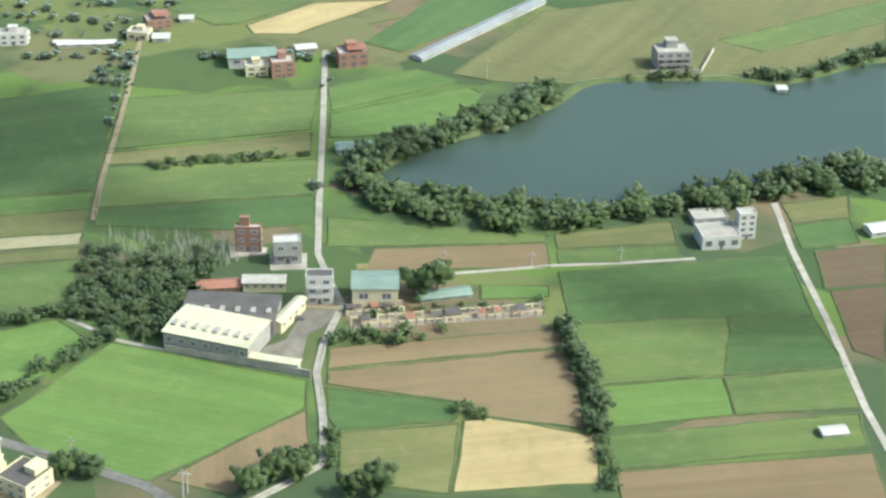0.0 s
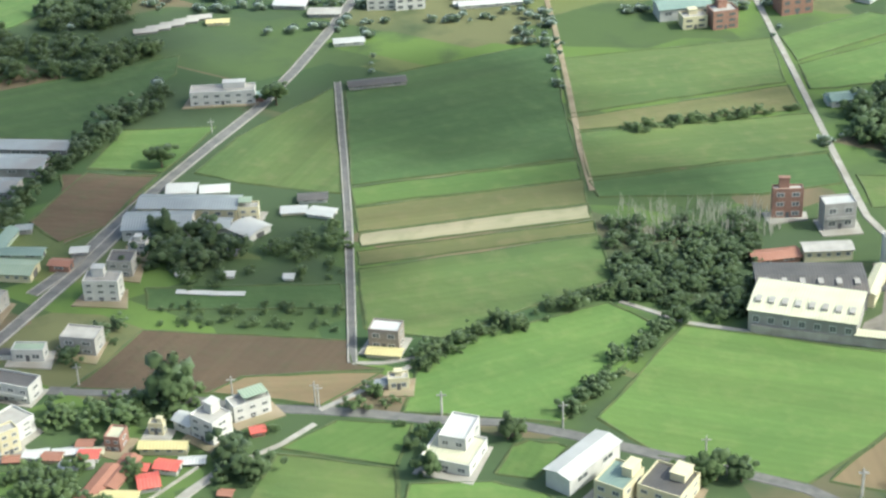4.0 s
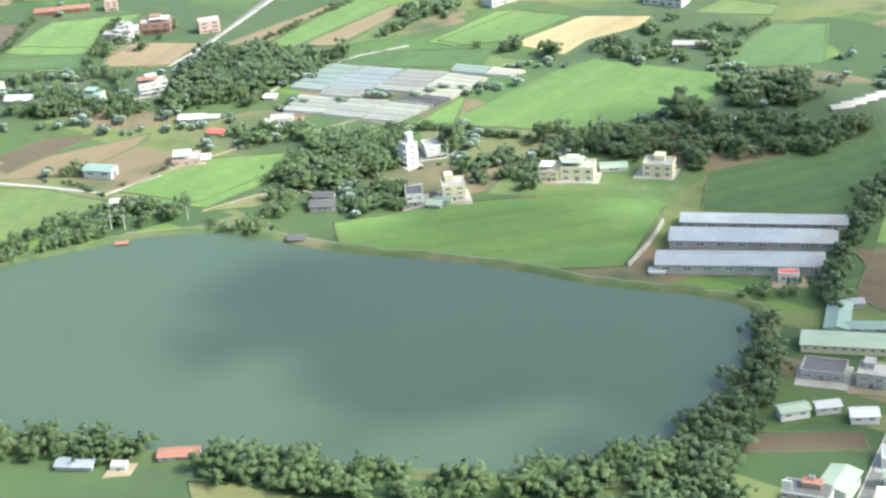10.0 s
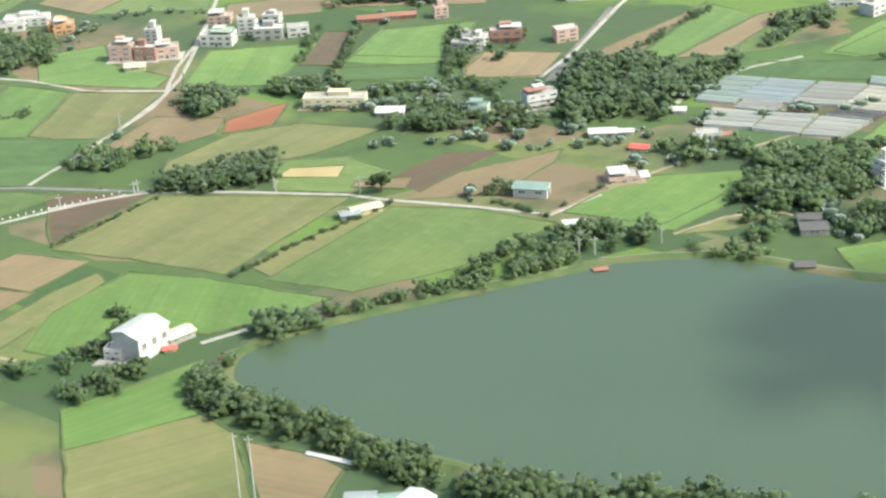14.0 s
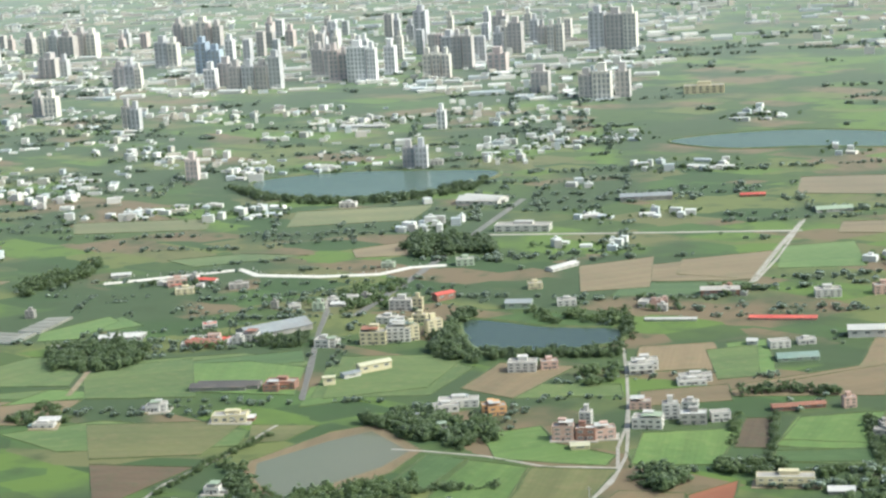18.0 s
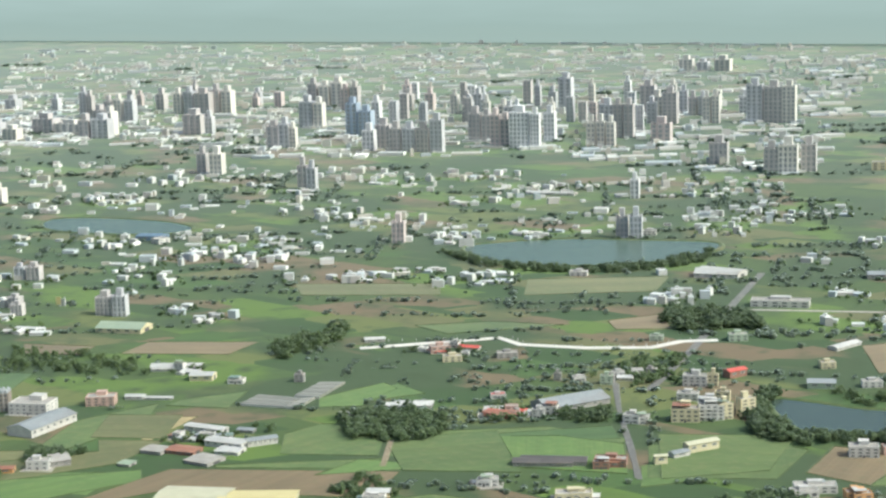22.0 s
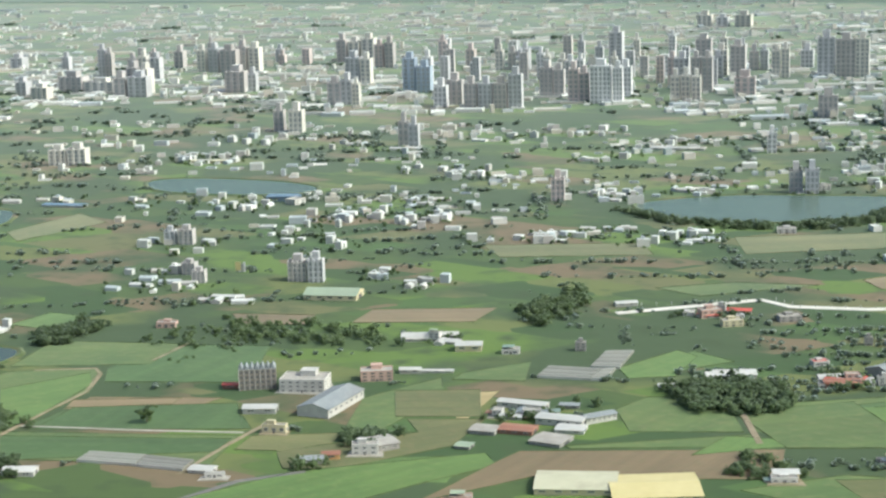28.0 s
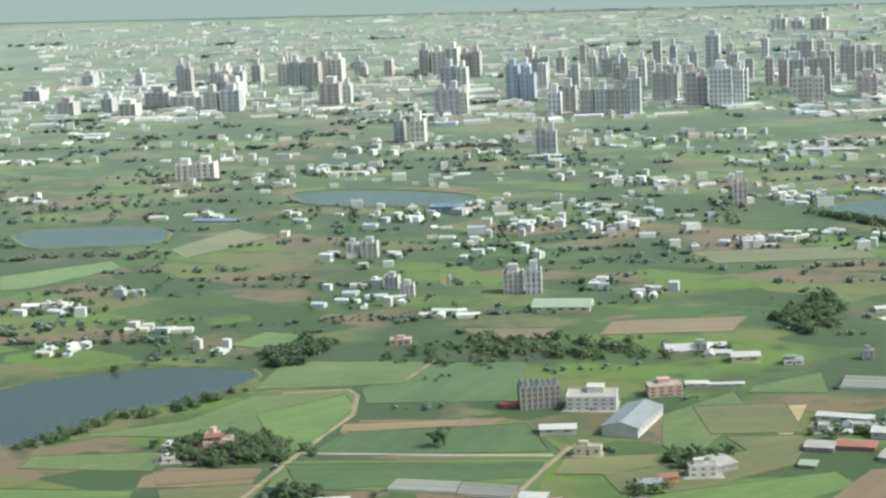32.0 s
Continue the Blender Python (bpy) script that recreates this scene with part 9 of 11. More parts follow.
pole(130.4, 362.0, 3.6)
pole(149.1, 363.1, 4.6)
pole(171.1, 360.8, 4.3)
pole(193.7, 358.8, 4.4)
pole(111.3, 358.0, 4.4)
pole(130.6, 361.2, 4.2)
pole(51.9, 444.4, 2.8)
pole(73.1, 353.0, 3.9)
pole(-105.3, 395.3, 3.4)
pole(-119.7, 390.0, 3.4)
pole(-139.8, 452.6, 3.6)
pole(-205.1, 394.0, 2.6)
pole(-190.7, 398.7, 2.6)
pole(-243.0, 421.2, 3.4)
pole(-173.4, 404.0, 2.6)
pole(-218.8, 388.7, 2.6)
pole(-189.8, 397.8, 2.7)
pole(-171.9, 401.1, 2.9)
pole(-203.8, 392.6, 2.7)
pole(-230.3, 378.1, 2.7)
pole(-218.7, 390.0, 2.5)
pole(-247.5, 351.5, 3.5)
pole(186.4, 541.9, 5.5)
pole(208.0, 446.9, 3.4)
pole(224.4, 453.8, 3.1)
pole(241.2, 461.3, 3.7)
pole(193.7, 357.2, 5.7)

# more of the village
shed(16.2, 318.3, 26.8, 4.3, 2.2, 0.9, 0.3, 'brick', 'rust', doors=1, bays=1)
shed(20.3, 321.4, 29.8, 5.6, 2.3, 0.8, 0.3, 'grey', 'grey', doors=1, bays=1)
shed(25.1, 319.6, 39.2, 4.0, 1.6, 0.7, 0.2, 'white', 'green', doors=1, bays=1)
shed(29.3, 321.9, 30.9, 4.1, 1.7, 0.8, 0.2, 'grey', 'slab', doors=1, bays=1)
house(39.1, 311.6, 16.5, 2.7, 1.9, 1.5, 1, 'white', 'rust', 0)
shed(57.7, 315.7, 24.8, 4.1, 2.1, 1.1, 0.3, 'brick', 'rust', doors=1, bays=1)
shed(60.6, 318.2, 24.3, 3.5, 1.7, 1.1, 0.2, 'brick', 'rust', doors=1, bays=1)
shed(84.8, 337.0, 21.8, 2.6, 1.3, 0.8, 0.2, 'cream', 'cream', doors=1, bays=1)
shed(81.0, 335.9, 26.0, 4.5, 1.4, 0.6, 0.2, 'white', 'white', doors=1, bays=1)
shed(76.7, 334.1, 29.2, 3.4, 1.4, 0.6, 0.2, 'cream', 'white', doors=1, bays=1)
shed(74.1, 331.7, 21.8, 2.6, 1.3, 0.7, 0.2, 'brick', 'rust', doors=1, bays=1)
shed(93.9, 327.8, 14.0, 5.3, 1.9, 1.1, 0.3, 'cream', 'yellow', doors=1, bays=1)
shed(70.3, 332.1, 27.0, 2.7, 1.4, 1.1, 0.2, 'white', 'white', doors=1, bays=1)
shed(84.7, 333.5, 27.0, 3.3, 1.7, 0.9, 0.2, 'white', 'slab', doors=1, bays=1)
shed(93.5, 334.9, 10.3, 2.3, 1.4, 1.1, 0.2, 'white', 'red', doors=1, bays=1)
shed(88.7, 325.7, 72.7, 3.1, 1.5, 1.1, 0.2, 'brick', 'rust', doors=1, bays=1)
shed(99.8, 339.0, 22.1, 3.7, 1.5, 0.7, 0.2, 'grey', 'white', doors=1, bays=1)
shed(57.9, 326.1, 29.2, 2.3, 1.4, 1.5, 0.2, 'grey', 'teal', doors=1, bays=1)
house(49.9, 316.0, 20.7, 3.3, 2.0, 1.8, 1, 'white', 'slab', 0)
shed(52.3, 317.5, 63.9, 3.3, 1.3, 0.8, 0.2, 'grey', 'white', doors=1, bays=1)
yard_wall('low pale garden wall', [(92.0, 323.7), (97.5, 327.3), (101.2, 338.1)], 0.4)
car(42.3, 306.4, 4, 'dark')
car(46.8, 306.6, 4, 'white')
wood('dense mixed trees and bamboo beside the fields', [(92.3, 333.7), (93.8, 335.0), (95.5, 331.7), (93.6, 330.5)], 3.5, 3.5, 0, 441)
wood('dense mixed trees and bamboo beside the fields', [(75.0, 328.9), (85.2, 330.6), (89.9, 325.7), (88.6, 320.5), (80.3, 322.9)], 4.0, 4.0, 0, 105)
wood('dense mixed trees and bamboo beside the fields', [(90.2, 322.2), (99.7, 327.4), (101.1, 319.7), (93.6, 316.3)], 4.4, 3.6, 1, 258)
wood('dense mixed trees and bamboo beside the fields', [(23.8, 309.9), (39.6, 312.1), (44.1, 321.1), (48.0, 318.4), (52.5, 311.0), (48.8, 308.7), (32.7, 305.1)], 4.4, 3.6, 1, 732)
wood('dense mixed trees and bamboo beside the fields', [(1.1, 327.1), (16.4, 332.9), (27.9, 328.8), (37.8, 330.2), (40.3, 325.4), (25.9, 321.2), (17.7, 324.5), (10.6, 321.0), (8.3, 316.1)], 4.4, 3.8, 1, 290)
lane_posts([(-251.2, 338.3), (-249.1, 350.1), (-242.5, 363.9), (-232.0, 376.5), (-220.7, 388.9)], 1.6, 0.4)
wood('dense mixed trees and bamboo beside the fields', [(-233.6, 431.4), (-237.9, 446.6), (-226.8, 447.3), (-222.3, 434.4)], 3.2, 3.6, 1, 601)
wood('dense mixed trees and bamboo beside the fields', [(-195.7, 457.4), (-183.5, 466.7), (-168.1, 472.7), (-161.7, 450.3), (-167.2, 443.2), (-187.6, 447.4)], 3.2, 4.0, 0, 329)
hedge('uneven green hedgerow along a field edge', [(-220.0, 501.4), (-212.4, 474.8), (-207.1, 454.4)], 2.4, 0.9, 2.0, 1, 858)
hedge('uneven green hedgerow along a field edge', [(-194.3, 504.9), (-186.2, 481.2), (-179.1, 461.6)], 2.4, 0.9, 2.0, 0, 717)
hedge('uneven green hedgerow along a field edge', [(-230.0, 496.6), (-222.6, 472.2)], 2.2, 1.0, 2.0, 0, 941)
hedge('uneven green hedgerow along a field edge', [(-353.1, 387.8), (-353.9, 417.0), (-350.6, 440.8)], 2.4, 1.0, 2.0, 0, 782)
wood('dense mixed trees and bamboo beside the fields', [(-334.4, 392.8), (-329.1, 402.2), (-312.6, 392.8), (-315.4, 382.7)], 2.6, 3.4, 0, 673)
hedge('uneven green hedgerow along a field edge', [(-297.0, 402.8), (-286.5, 413.5), (-269.0, 422.1)], 2.4, 0.9, 3.0, 1, 62)
house(-325.1, 360.0, 23.8, 4.7, 3.3, 1.4, 1, 'white', 'rust', 0)
shed(-303.9, 350.2, 26.4, 6.8, 3.4, 1.2, 0.5, 'cream', 'yellow', doors=1, bays=1)
shed(-301.7, 367.0, 27.5, 6.4, 3.2, 1.4, 0.4, 'brick', 'rust', doors=1, bays=2)
shed(-112.5, 380.6, 29.7, 2.5, 1.0, 0.6, 0.1, 'brick', 'rust', doors=0, bays=0)
shed(-81.0, 412.2, 17.4, 4.3, 2.6, 1.8, 0.4, 'white', 'dark', doors=1, bays=1)
house(-77.4, 433.5, 17.0, 2.4, 1.9, 1.7, 1, 'white', 'rust', 0)
shed(-55.3, 417.3, 8.4, 3.4, 1.7, 1.5, 0.2, 'green', 'teal', doors=1, bays=1)
house(-34.0, 438.9, 27.9, 7.6, 4.6, 2.5, 2, 'cream', 'slab', 0.3)
shed(-38.1, 435.6, 25.2, 4.1, 2.0, 0.9, 0.3, 'white', 'white', doors=1, bays=1)
hedge('uneven green hedgerow along a field edge', [(-85.4, 453.9), (-69.7, 454.1), (-51.3, 454.6)], 2.2, 1.0, 2.0, 1, 863)
tree_row([(-66.6, 442.8), (-64.9, 443.3)], 5.0, 2.5, 3)
pole(-118.6, 386.0, 3.8)
pole(-115.8, 386.9, 3.8)
shed(-262.2, 331.4, 29.1, 7.4, 3.7, 1.4, 0.5, 'grey', 'slab', doors=1, bays=2)
house(-263.1, 338.9, 28.2, 6.1, 3.7, 1.4, 1, 'white', 'slab', 0)
shed(-256.3, 321.2, 25.2, 7.5, 3.7, 1.4, 0.5, 'white', 'grey', doors=1, bays=2)
house(-249.8, 325.2, 30.1, 5.0, 3.0, 1.3, 1, 'grey', 'rust', 0)
wood('dense mixed trees and bamboo beside the fields', [(-277.5, 342.8), (-268.5, 352.9), (-258.0, 345.5), (-262.8, 334.5), (-268.9, 330.5)], 2.8, 3.4, 0, 770)
wood('dense mixed trees and bamboo beside the fields', [(-258.0, 331.1), (-253.3, 337.1), (-240.5, 322.6), (-250.9, 324.1)], 2.8, 3.6, 1, 328)
pole(-137.9, 289.1, 12.8)
pole(-135.7, 289.8, 12.3)

# houses of the plain
shed(-633.3, 580.3, 12.6, 20.2, 12.1, 2.7, 1.7, 'cream', 'green', doors=1, bays=5, full=False)
# A thin white signboard, built with the tower function.
tower(-691, 610, 17, 2.7, 0.5, 3.2, 'white', 1, crown=False)
row_house(-596.1, 461.6, 29.5, 11.5, 5.8, 6.4, 7)
house(-581.3, 465.0, 15.1, 14.0, 9.4, 3.8, 3, 'white', 'slab', 0.6, plain=True)
shed(-564.4, 450.1, 91.0, 23.1, 10.1, 2.7, 1.4, 'white', 'grey', doors=0, bays=7, true=True)
house(-565.6, 482.2, 27.2, 10.0, 6.0, 3.5, 3, 'pink', 'slab', 0.5)
shed(-559.0, 492.6, 19.3, 6.6, 3.3, 1.7, 0.5, 'white', 'white', doors=1, bays=2)
shed(-551.1, 495.4, 19.3, 10.3, 2.1, 1.0, 0.3, 'white', 'white', doors=1, bays=3)
shed(-581.8, 438.8, 19.9, 9.8, 4.9, 2.2, 0.7, 'white', 'white', doors=1, bays=2)
house(-567.1, 421.9, 11.7, 6.9, 2.6, 2.3, 1, 'cream', 'slab', 0.2, plain=True)
house(-534.2, 413.4, 23.9, 7.0, 3.8, 2.6, 2, 'white', 'slab', 0.3, plain=True)
shed(-532.3, 420.4, 49.8, 6.0, 8.8, 1.8, 0.5, 'grey', 'slab', doors=1, bays=2, true=True)
shed(-541.0, 406.5, 26.6, 4.8, 3.3, 2.0, 0.5, 'orange', 'rust', doors=1, bays=1)
shed(-544.1, 401.4, 30.3, 6.0, 3.6, 1.8, 0.5, 'white', 'grey', doors=1, bays=1)
shed(-604.1, 459.0, 19.5, 4.9, 2.9, 1.5, 0.4, 'brick', 'red', doors=1, bays=1)
shed(-470.8, 406.7, 17.4, 20.4, 14.3, 2.1, 0.8, 'cream', 'cream', doors=1, bays=5)
shed(-451.3, 409.9, 25.2, 22.1, 17.7, 1.9, 0.8, 'cream', 'yellow', doors=1, bays=6)
house(-423.0, 427.7, 19.7, 6.6, 3.3, 1.3, 1, 'white', 'slab', 0.5)
house(-492.9, 384.8, 19.9, 5.6, 3.3, 2.3, 2, 'pink', 'slab', 0.5)
shed(-510.6, 467.9, 0.3, 14.9, 3.8, 1.6, 0.4, 'white', 'white', doors=1, bays=3, true=True)
shed(-504.1, 461.7, 8.9, 9.3, 4.2, 1.2, 0.4, 'grey', 'grey', doors=1, bays=3, true=True)
shed(-494.1, 456.3, 2.6, 13.8, 5.3, 1.9, 0.4, 'white', 'white', doors=1, bays=5, true=True)
shed(-489.0, 450.7, 8.6, 8.1, 6.0, 1.0, 0.3, 'white', 'white', doors=1, bays=2, true=True)
shed(-485.3, 462.3, 51.2, 9.9, 3.7, 1.9, 0.5, 'white', 'grey', doors=1, bays=6, true=True)
shed(-502.9, 445.3, 4.3, 10.1, 6.2, 1.1, 0.3, 'brick', 'rust', doors=1, bays=3, true=True)
shed(-490.5, 439.3, -5.2, 9.3, 8.6, 1.0, 0.3, 'grey', 'slab', doors=1, bays=3, true=True)
shed(-511.4, 442.1, 4.1, 7.4, 6.3, 1.1, 0.3, 'grey', 'slab', doors=1, bays=2, true=True)
shed(-511.0, 427.1, 3.1, 4.2, 4.1, 0.8, 0.2, 'grey', 'green', doors=1, bays=1, true=True)
film_house([(-518.8, 498.9), (-502.6, 501.3), (-502.9, 513.6), (-519.9, 511.9)], 3, 'pale')
film_house([(-502.3, 501.4), (-497.5, 502.6), (-499.3, 515.9), (-502.6, 513.7)], 3, 'pale')
film_house([(-507.3, 515.2), (-498.2, 516.9), (-501.0, 538.4), (-509.2, 534.9)], 4, 'pale')
film_house([(-604.7, 380.2), (-587.3, 382.5), (-589.3, 390.5), (-605.7, 388.2)], 3, 'pale')
film_house([(-586.8, 382.2), (-572.9, 383.0), (-574.3, 391.0), (-588.7, 390.2)], 3, 'grey')
shed(-571.7, 533.8, 23.6, 19.0, 5.7, 2.0, 0.8, 'white', 'white', doors=1, bays=5)
shed(-553.2, 524.6, 19.0, 8.6, 6.0, 2.8, 0.8, 'cream', 'white', doors=1, bays=2)
house(-538.4, 524.7, 19.0, 5.8, 4.0, 1.6, 1, 'white', 'slab', 0.5)
house(-518.1, 535.0, 19.0, 3.5, 2.8, 3.1, 3, 'grey', 'slab', 0.5)
house(-667.8, 520.6, 18.6, 6.9, 4.1, 2.0, 1, 'pink', 'slab', 0.5)
shed(-463.2, 518.2, 24.4, 15.3, 4.6, 1.8, 0.6, 'white', 'white', doors=1, bays=4)
shed(-474.2, 503.9, 19.5, 13.8, 2.1, 0.9, 0.3, 'white', 'white', doors=1, bays=3)
shed(-414.4, 541.7, 56.9, 24.1, 12.0, 2.6, 1.7, 'grey', 'grey', doors=1, bays=6)
house(-384.5, 529.7, 19.6, 4.7, 3.3, 2.4, 2, 'white', 'slab', 0.5)
shed(-429.1, 519.8, 19.6, 11.2, 5.6, 2.0, 0.8, 'brick', 'rust', doors=1, bays=3)
house(-441.4, 541.2, 34.7, 5.2, 3.7, 1.5, 1, 'white', 'red', 0.5)
house(-417.9, 524.4, 19.5, 4.1, 2.9, 2.9, 3, 'white', 'slab', 0.5)
shed(-397.4, 474.8, 20.2, 8.6, 5.1, 1.8, 0.7, 'grey', 'dark', doors=1, bays=2)
shed(-389.1, 478.1, 20.2, 9.3, 5.6, 1.8, 0.8, 'grey', 'dark', doors=1, bays=2)
house(-375.5, 479.5, 20.2, 4.9, 2.9, 2.5, 2, 'brick', 'slab', 0.5)
house(-400.5, 453.1, 20.5, 4.5, 3.2, 1.5, 1, 'cream', 'slab', 0.5)
house(-432.6, 570.5, 18.9, 2.6, 2.3, 2.9, 3, 'grey', 'slab', 0.5)
house(-414.6, 572.3, 19.0, 4.2, 3.0, 3.3, 3, 'green', 'slab', 0.5)
house(-425.4, 572.7, 38.9, 4.4, 3.5, 1.5, 1, 'white', 'slab', 0.5)
shed(-410.9, 580.3, 18.9, 5.5, 3.9, 1.4, 0.5, 'white', 'white', doors=1, bays=1)
house(-492.2, 592.5, 38.3, 7.6, 4.5, 3.0, 2, 'pink', 'slab', 0.5)
house(-481.4, 582.4, 31.8, 7.2, 4.3, 2.3, 2, 'cream', 'slab', 0.5)
house(-464.9, 595.1, 31.1, 7.7, 4.6, 2.1, 2, 'grey', 'slab', 0.5)
shed(-525.6, 600.3, 31.7, 7.8, 3.9, 1.5, 0.5, 'white', 'white', doors=1, bays=2)
house(-423.6, 640.4, 18.1, 5.3, 3.7, 2.0, 2, 'green', 'slab', 0.5)
house(-505.6, 748.3, 16.5, 8.0, 4.8, 2.2, 2, 'white', 'slab', 0.5)
shed(-446.7, 767.6, 8.6, 18.3, 11.0, 2.7, 1.5, 'white', 'white', doors=1, bays=5)
house(-399.5, 715.8, 12.8, 23.9, 7.2, 3.0, 2, 'white', 'slab', 0.5, full=False)
shed(-372.2, 789.2, 21.3, 23.5, 7.0, 2.8, 1.0, 'grey', 'grey', doors=1, bays=6)
shed(-215.4, 589.9, 18.4, 16.2, 6.5, 3.7, 0.9, 'white', 'white', doors=1, bays=4)
shed(-249.1, 601.6, 13.2, 22.3, 3.3, 1.2, 0.5, 'pink', 'red', doors=1, bays=6)
shed(-285.2, 590.7, 15.6, 17.5, 2.1, 1.0, 0.3, 'white', 'white', doors=1, bays=4)
shed(-344.5, 594.9, 17.6, 9.4, 5.7, 2.9, 0.8, 'green', 'grey', doors=1, bays=2)
house(-329.0, 602.0, 25.8, 6.9, 4.2, 2.2, 2, 'white', 'slab', 0.5)
house(-350.8, 622.2, 30.5, 5.4, 4.3, 2.3, 2, 'cream', 'slab', 0.5)
house(-394.9, 651.6, 26.6, 7.3, 5.1, 2.8, 2, 'green', 'slab', 0.5)
shed(-354.1, 654.4, 69.0, 14.2, 4.3, 1.5, 0.6, 'white', 'white', doors=1, bays=4)
shed(-444.9, 770.3, -5.9, 20.0, 10.0, 2.6, 1.4, 'white', 'white', doors=1, bays=5, arch=True)
house(-243.8, 636.3, 22.5, 9.1, 5.5, 2.9, 3, 'white', 'slab', 0.5)
house(-225.9, 644.7, 24.2, 7.7, 4.6, 3.5, 3, 'pink', 'slab', 0.5)
shed(-281.2, 629.7, 19.1, 13.8, 5.5, 2.9, 0.8, 'brick', 'slab', doors=1, bays=3)
house(-292.8, 602.6, 12.9, 3.5, 2.8, 2.4, 2, 'white', 'slab', 0.5)
house(-364.2, 543.1, 25.9, 6.6, 3.9, 5.4, 4, 'white', 'slab', 0.5)
house(-365.6, 542.0, 26.6, 6.2, 3.7, 5.9, 4, 'white', 'slab', 0.5, balcony=True)
house(-361.1, 545.2, 40.6, 4.6, 3.2, 5.9, 4, 'cream', 'slab', 0.5)
house(-356.3, 551.9, 52.5, 5.6, 3.3, 6.5, 5, 'cream', 'slab', 0.5)
house(-385.0, 581.3, 13.0, 8.4, 4.2, 4.2, 3, 'white', 'slab', 0.5)
house(-379.2, 583.0, 12.9, 3.8, 1.9, 4.8, 3, 'cream', 'slab', 0.5)
house(-369.8, 567.0, 13.3, 5.1, 3.0, 3.2, 2, 'cream', 'slab', 0.5)
shed(-376.8, 598.3, 60.3, 7.7, 3.8, 3.4, 0.5, 'brick', 'red', doors=1, bays=2)
house(-380.6, 562.8, 13.4, 7.1, 4.3, 2.6, 2, 'white', 'slab', 0.5)
house(-414.1, 573.8, 13.0, 3.4, 2.7, 3.0, 3, 'grey', 'slab', 0.5)
house(-383.6, 530.9, 14.0, 3.9, 3.1, 2.5, 2, 'white', 'slab', 0.5)
house(-463.5, 1122.3, 17.1, 25.2, 7.6, 5.7, 3, 'cream', 'slab', 0.5)
house(-272.1, 530.0, 27.3, 7.8, 4.7, 3.1, 2, 'white', 'slab', 0.5, balcony=True)
house(-252.9, 522.7, 26.1, 8.8, 4.4, 1.5, 1, 'white', 'slab', 0.5)
house(-246.3, 490.2, 19.3, 3.6, 2.9, 3.6, 2, 'white', 'slab', 0.5)
house(-311.4, 482.7, 24.3, 12.0, 4.8, 2.3, 2, 'white', 'slab', 0.5)
house(-399.7, 451.0, 19.0, 4.5, 3.6, 2.1, 1, 'white', 'slab', 0.5)
house(-339.4, 395.0, 16.9, 4.1, 3.3, 2.0, 1, 'white', 'slab', 0.5)
house(-399.0, 452.2, 30.1, 4.8, 3.8, 2.3, 1, 'white', 'slab', 0.5)
house(-370.8, 449.8, 22.7, 10.4, 5.2, 2.3, 1, 'cream', 'slab', 0.5)
shed(-423.6, 431.3, 21.6, 6.5, 3.9, 2.0, 0.5, 'cream', 'white', doors=1, bays=2)
house(-374.2, 483.6, 16.0, 9.6, 4.8, 2.6, 2, 'brick', 'slab', 0.5)
house(-398.4, 452.0, 27.9, 5.0, 3.5, 2.5, 2, 'white', 'slab', 0.5)
house(-368.6, 450.1, 26.1, 5.7, 4.0, 2.5, 2, 'cream', 'slab', 0.5)
shed(-390.9, 479.2, 18.4, 19.8, 5.9, 1.8, 0.8, 'grey', 'dark', doors=1, bays=5)
shed(-374.6, 482.4, 24.1, 7.3, 3.7, 2.5, 0.5, 'brick', 'rust', doors=1, bays=2)
shed(-463.0, 521.4, 23.4, 12.9, 3.9, 1.6, 0.5, 'white', 'white', doors=1, bays=3)
house(-416.5, 529.7, 13.8, 6.1, 4.3, 2.8, 2, 'white', 'slab', 0.5)
shed(-282.4, 779.5, 26.8, 15.5, 6.2, 1.9, 0.9, 'white', 'green', doors=1, bays=4)
shed(-324.0, 360.5, 24.3, 6.1, 3.0, 1.4, 0.4, 'white', 'white', doors=1, bays=2)
shed(-326.8, 804.6, 21.7, 11.2, 3.4, 1.5, 0.5, 'brick', 'red', doors=1, bays=3)
hamlet(-429, 522, 5, 7, 5, 14, 'wgdp', 389)
hamlet(-320, 921, 6, 8, 20, 6, 'wwgs', 527)
hamlet(-394, 1040, 7, 15, 22, 3, 'wwgs', 284)
hamlet(-238, 698, 5, 8, 11, 11, 'wgp', 122)
hamlet(-238, 732, 4, 6, 6, 10, 'wgs', 605)
hamlet(-184, 493, 4, 4, 5, 16, 'wgp', 580)
hamlet(-211, 659, 4, 5, 7, 12, 'wgs', 702)
hamlet(-372, 876, 6, 11, 13, 7, 'wwgs', 329)
hamlet(-400, 865, 5, 9, 13, 7, 'wwg', 718)
hamlet(-384, 751, 6, 9, 10, 9, 'wwgs', 638)
lane_posts([(-525.0, 599.0), (-500.7, 610.9), (-477.0, 623.6), (-466.1, 615.3), (-440.8, 620.6), (-423.5, 629.9), (-408.6, 648.3)], 5.0, 1.0)

# blue-roofed works and sheds on the plain
shed(-857.8, 719.6, 7.9, 22.0, 6.0, 1.0, 0.3, 'white', 'blue', doors=1, bays=4, true=True)
shed(-759.0, 762.8, 14.9, 15.5, 8.0, 2.6, 0.4, 'blue', 'blue', doors=1, bays=4, true=True)
house(-748.8, 756.2, -14.2, 6.4, 7.4, 2.4, 2, 'white', 'slab', 0, plain=True)
shed(-862.6, 862.8, 13.5, 22.0, 6.0, 1.4, 0.2, 'cream', 'cream', doors=1, bays=5, true=True)
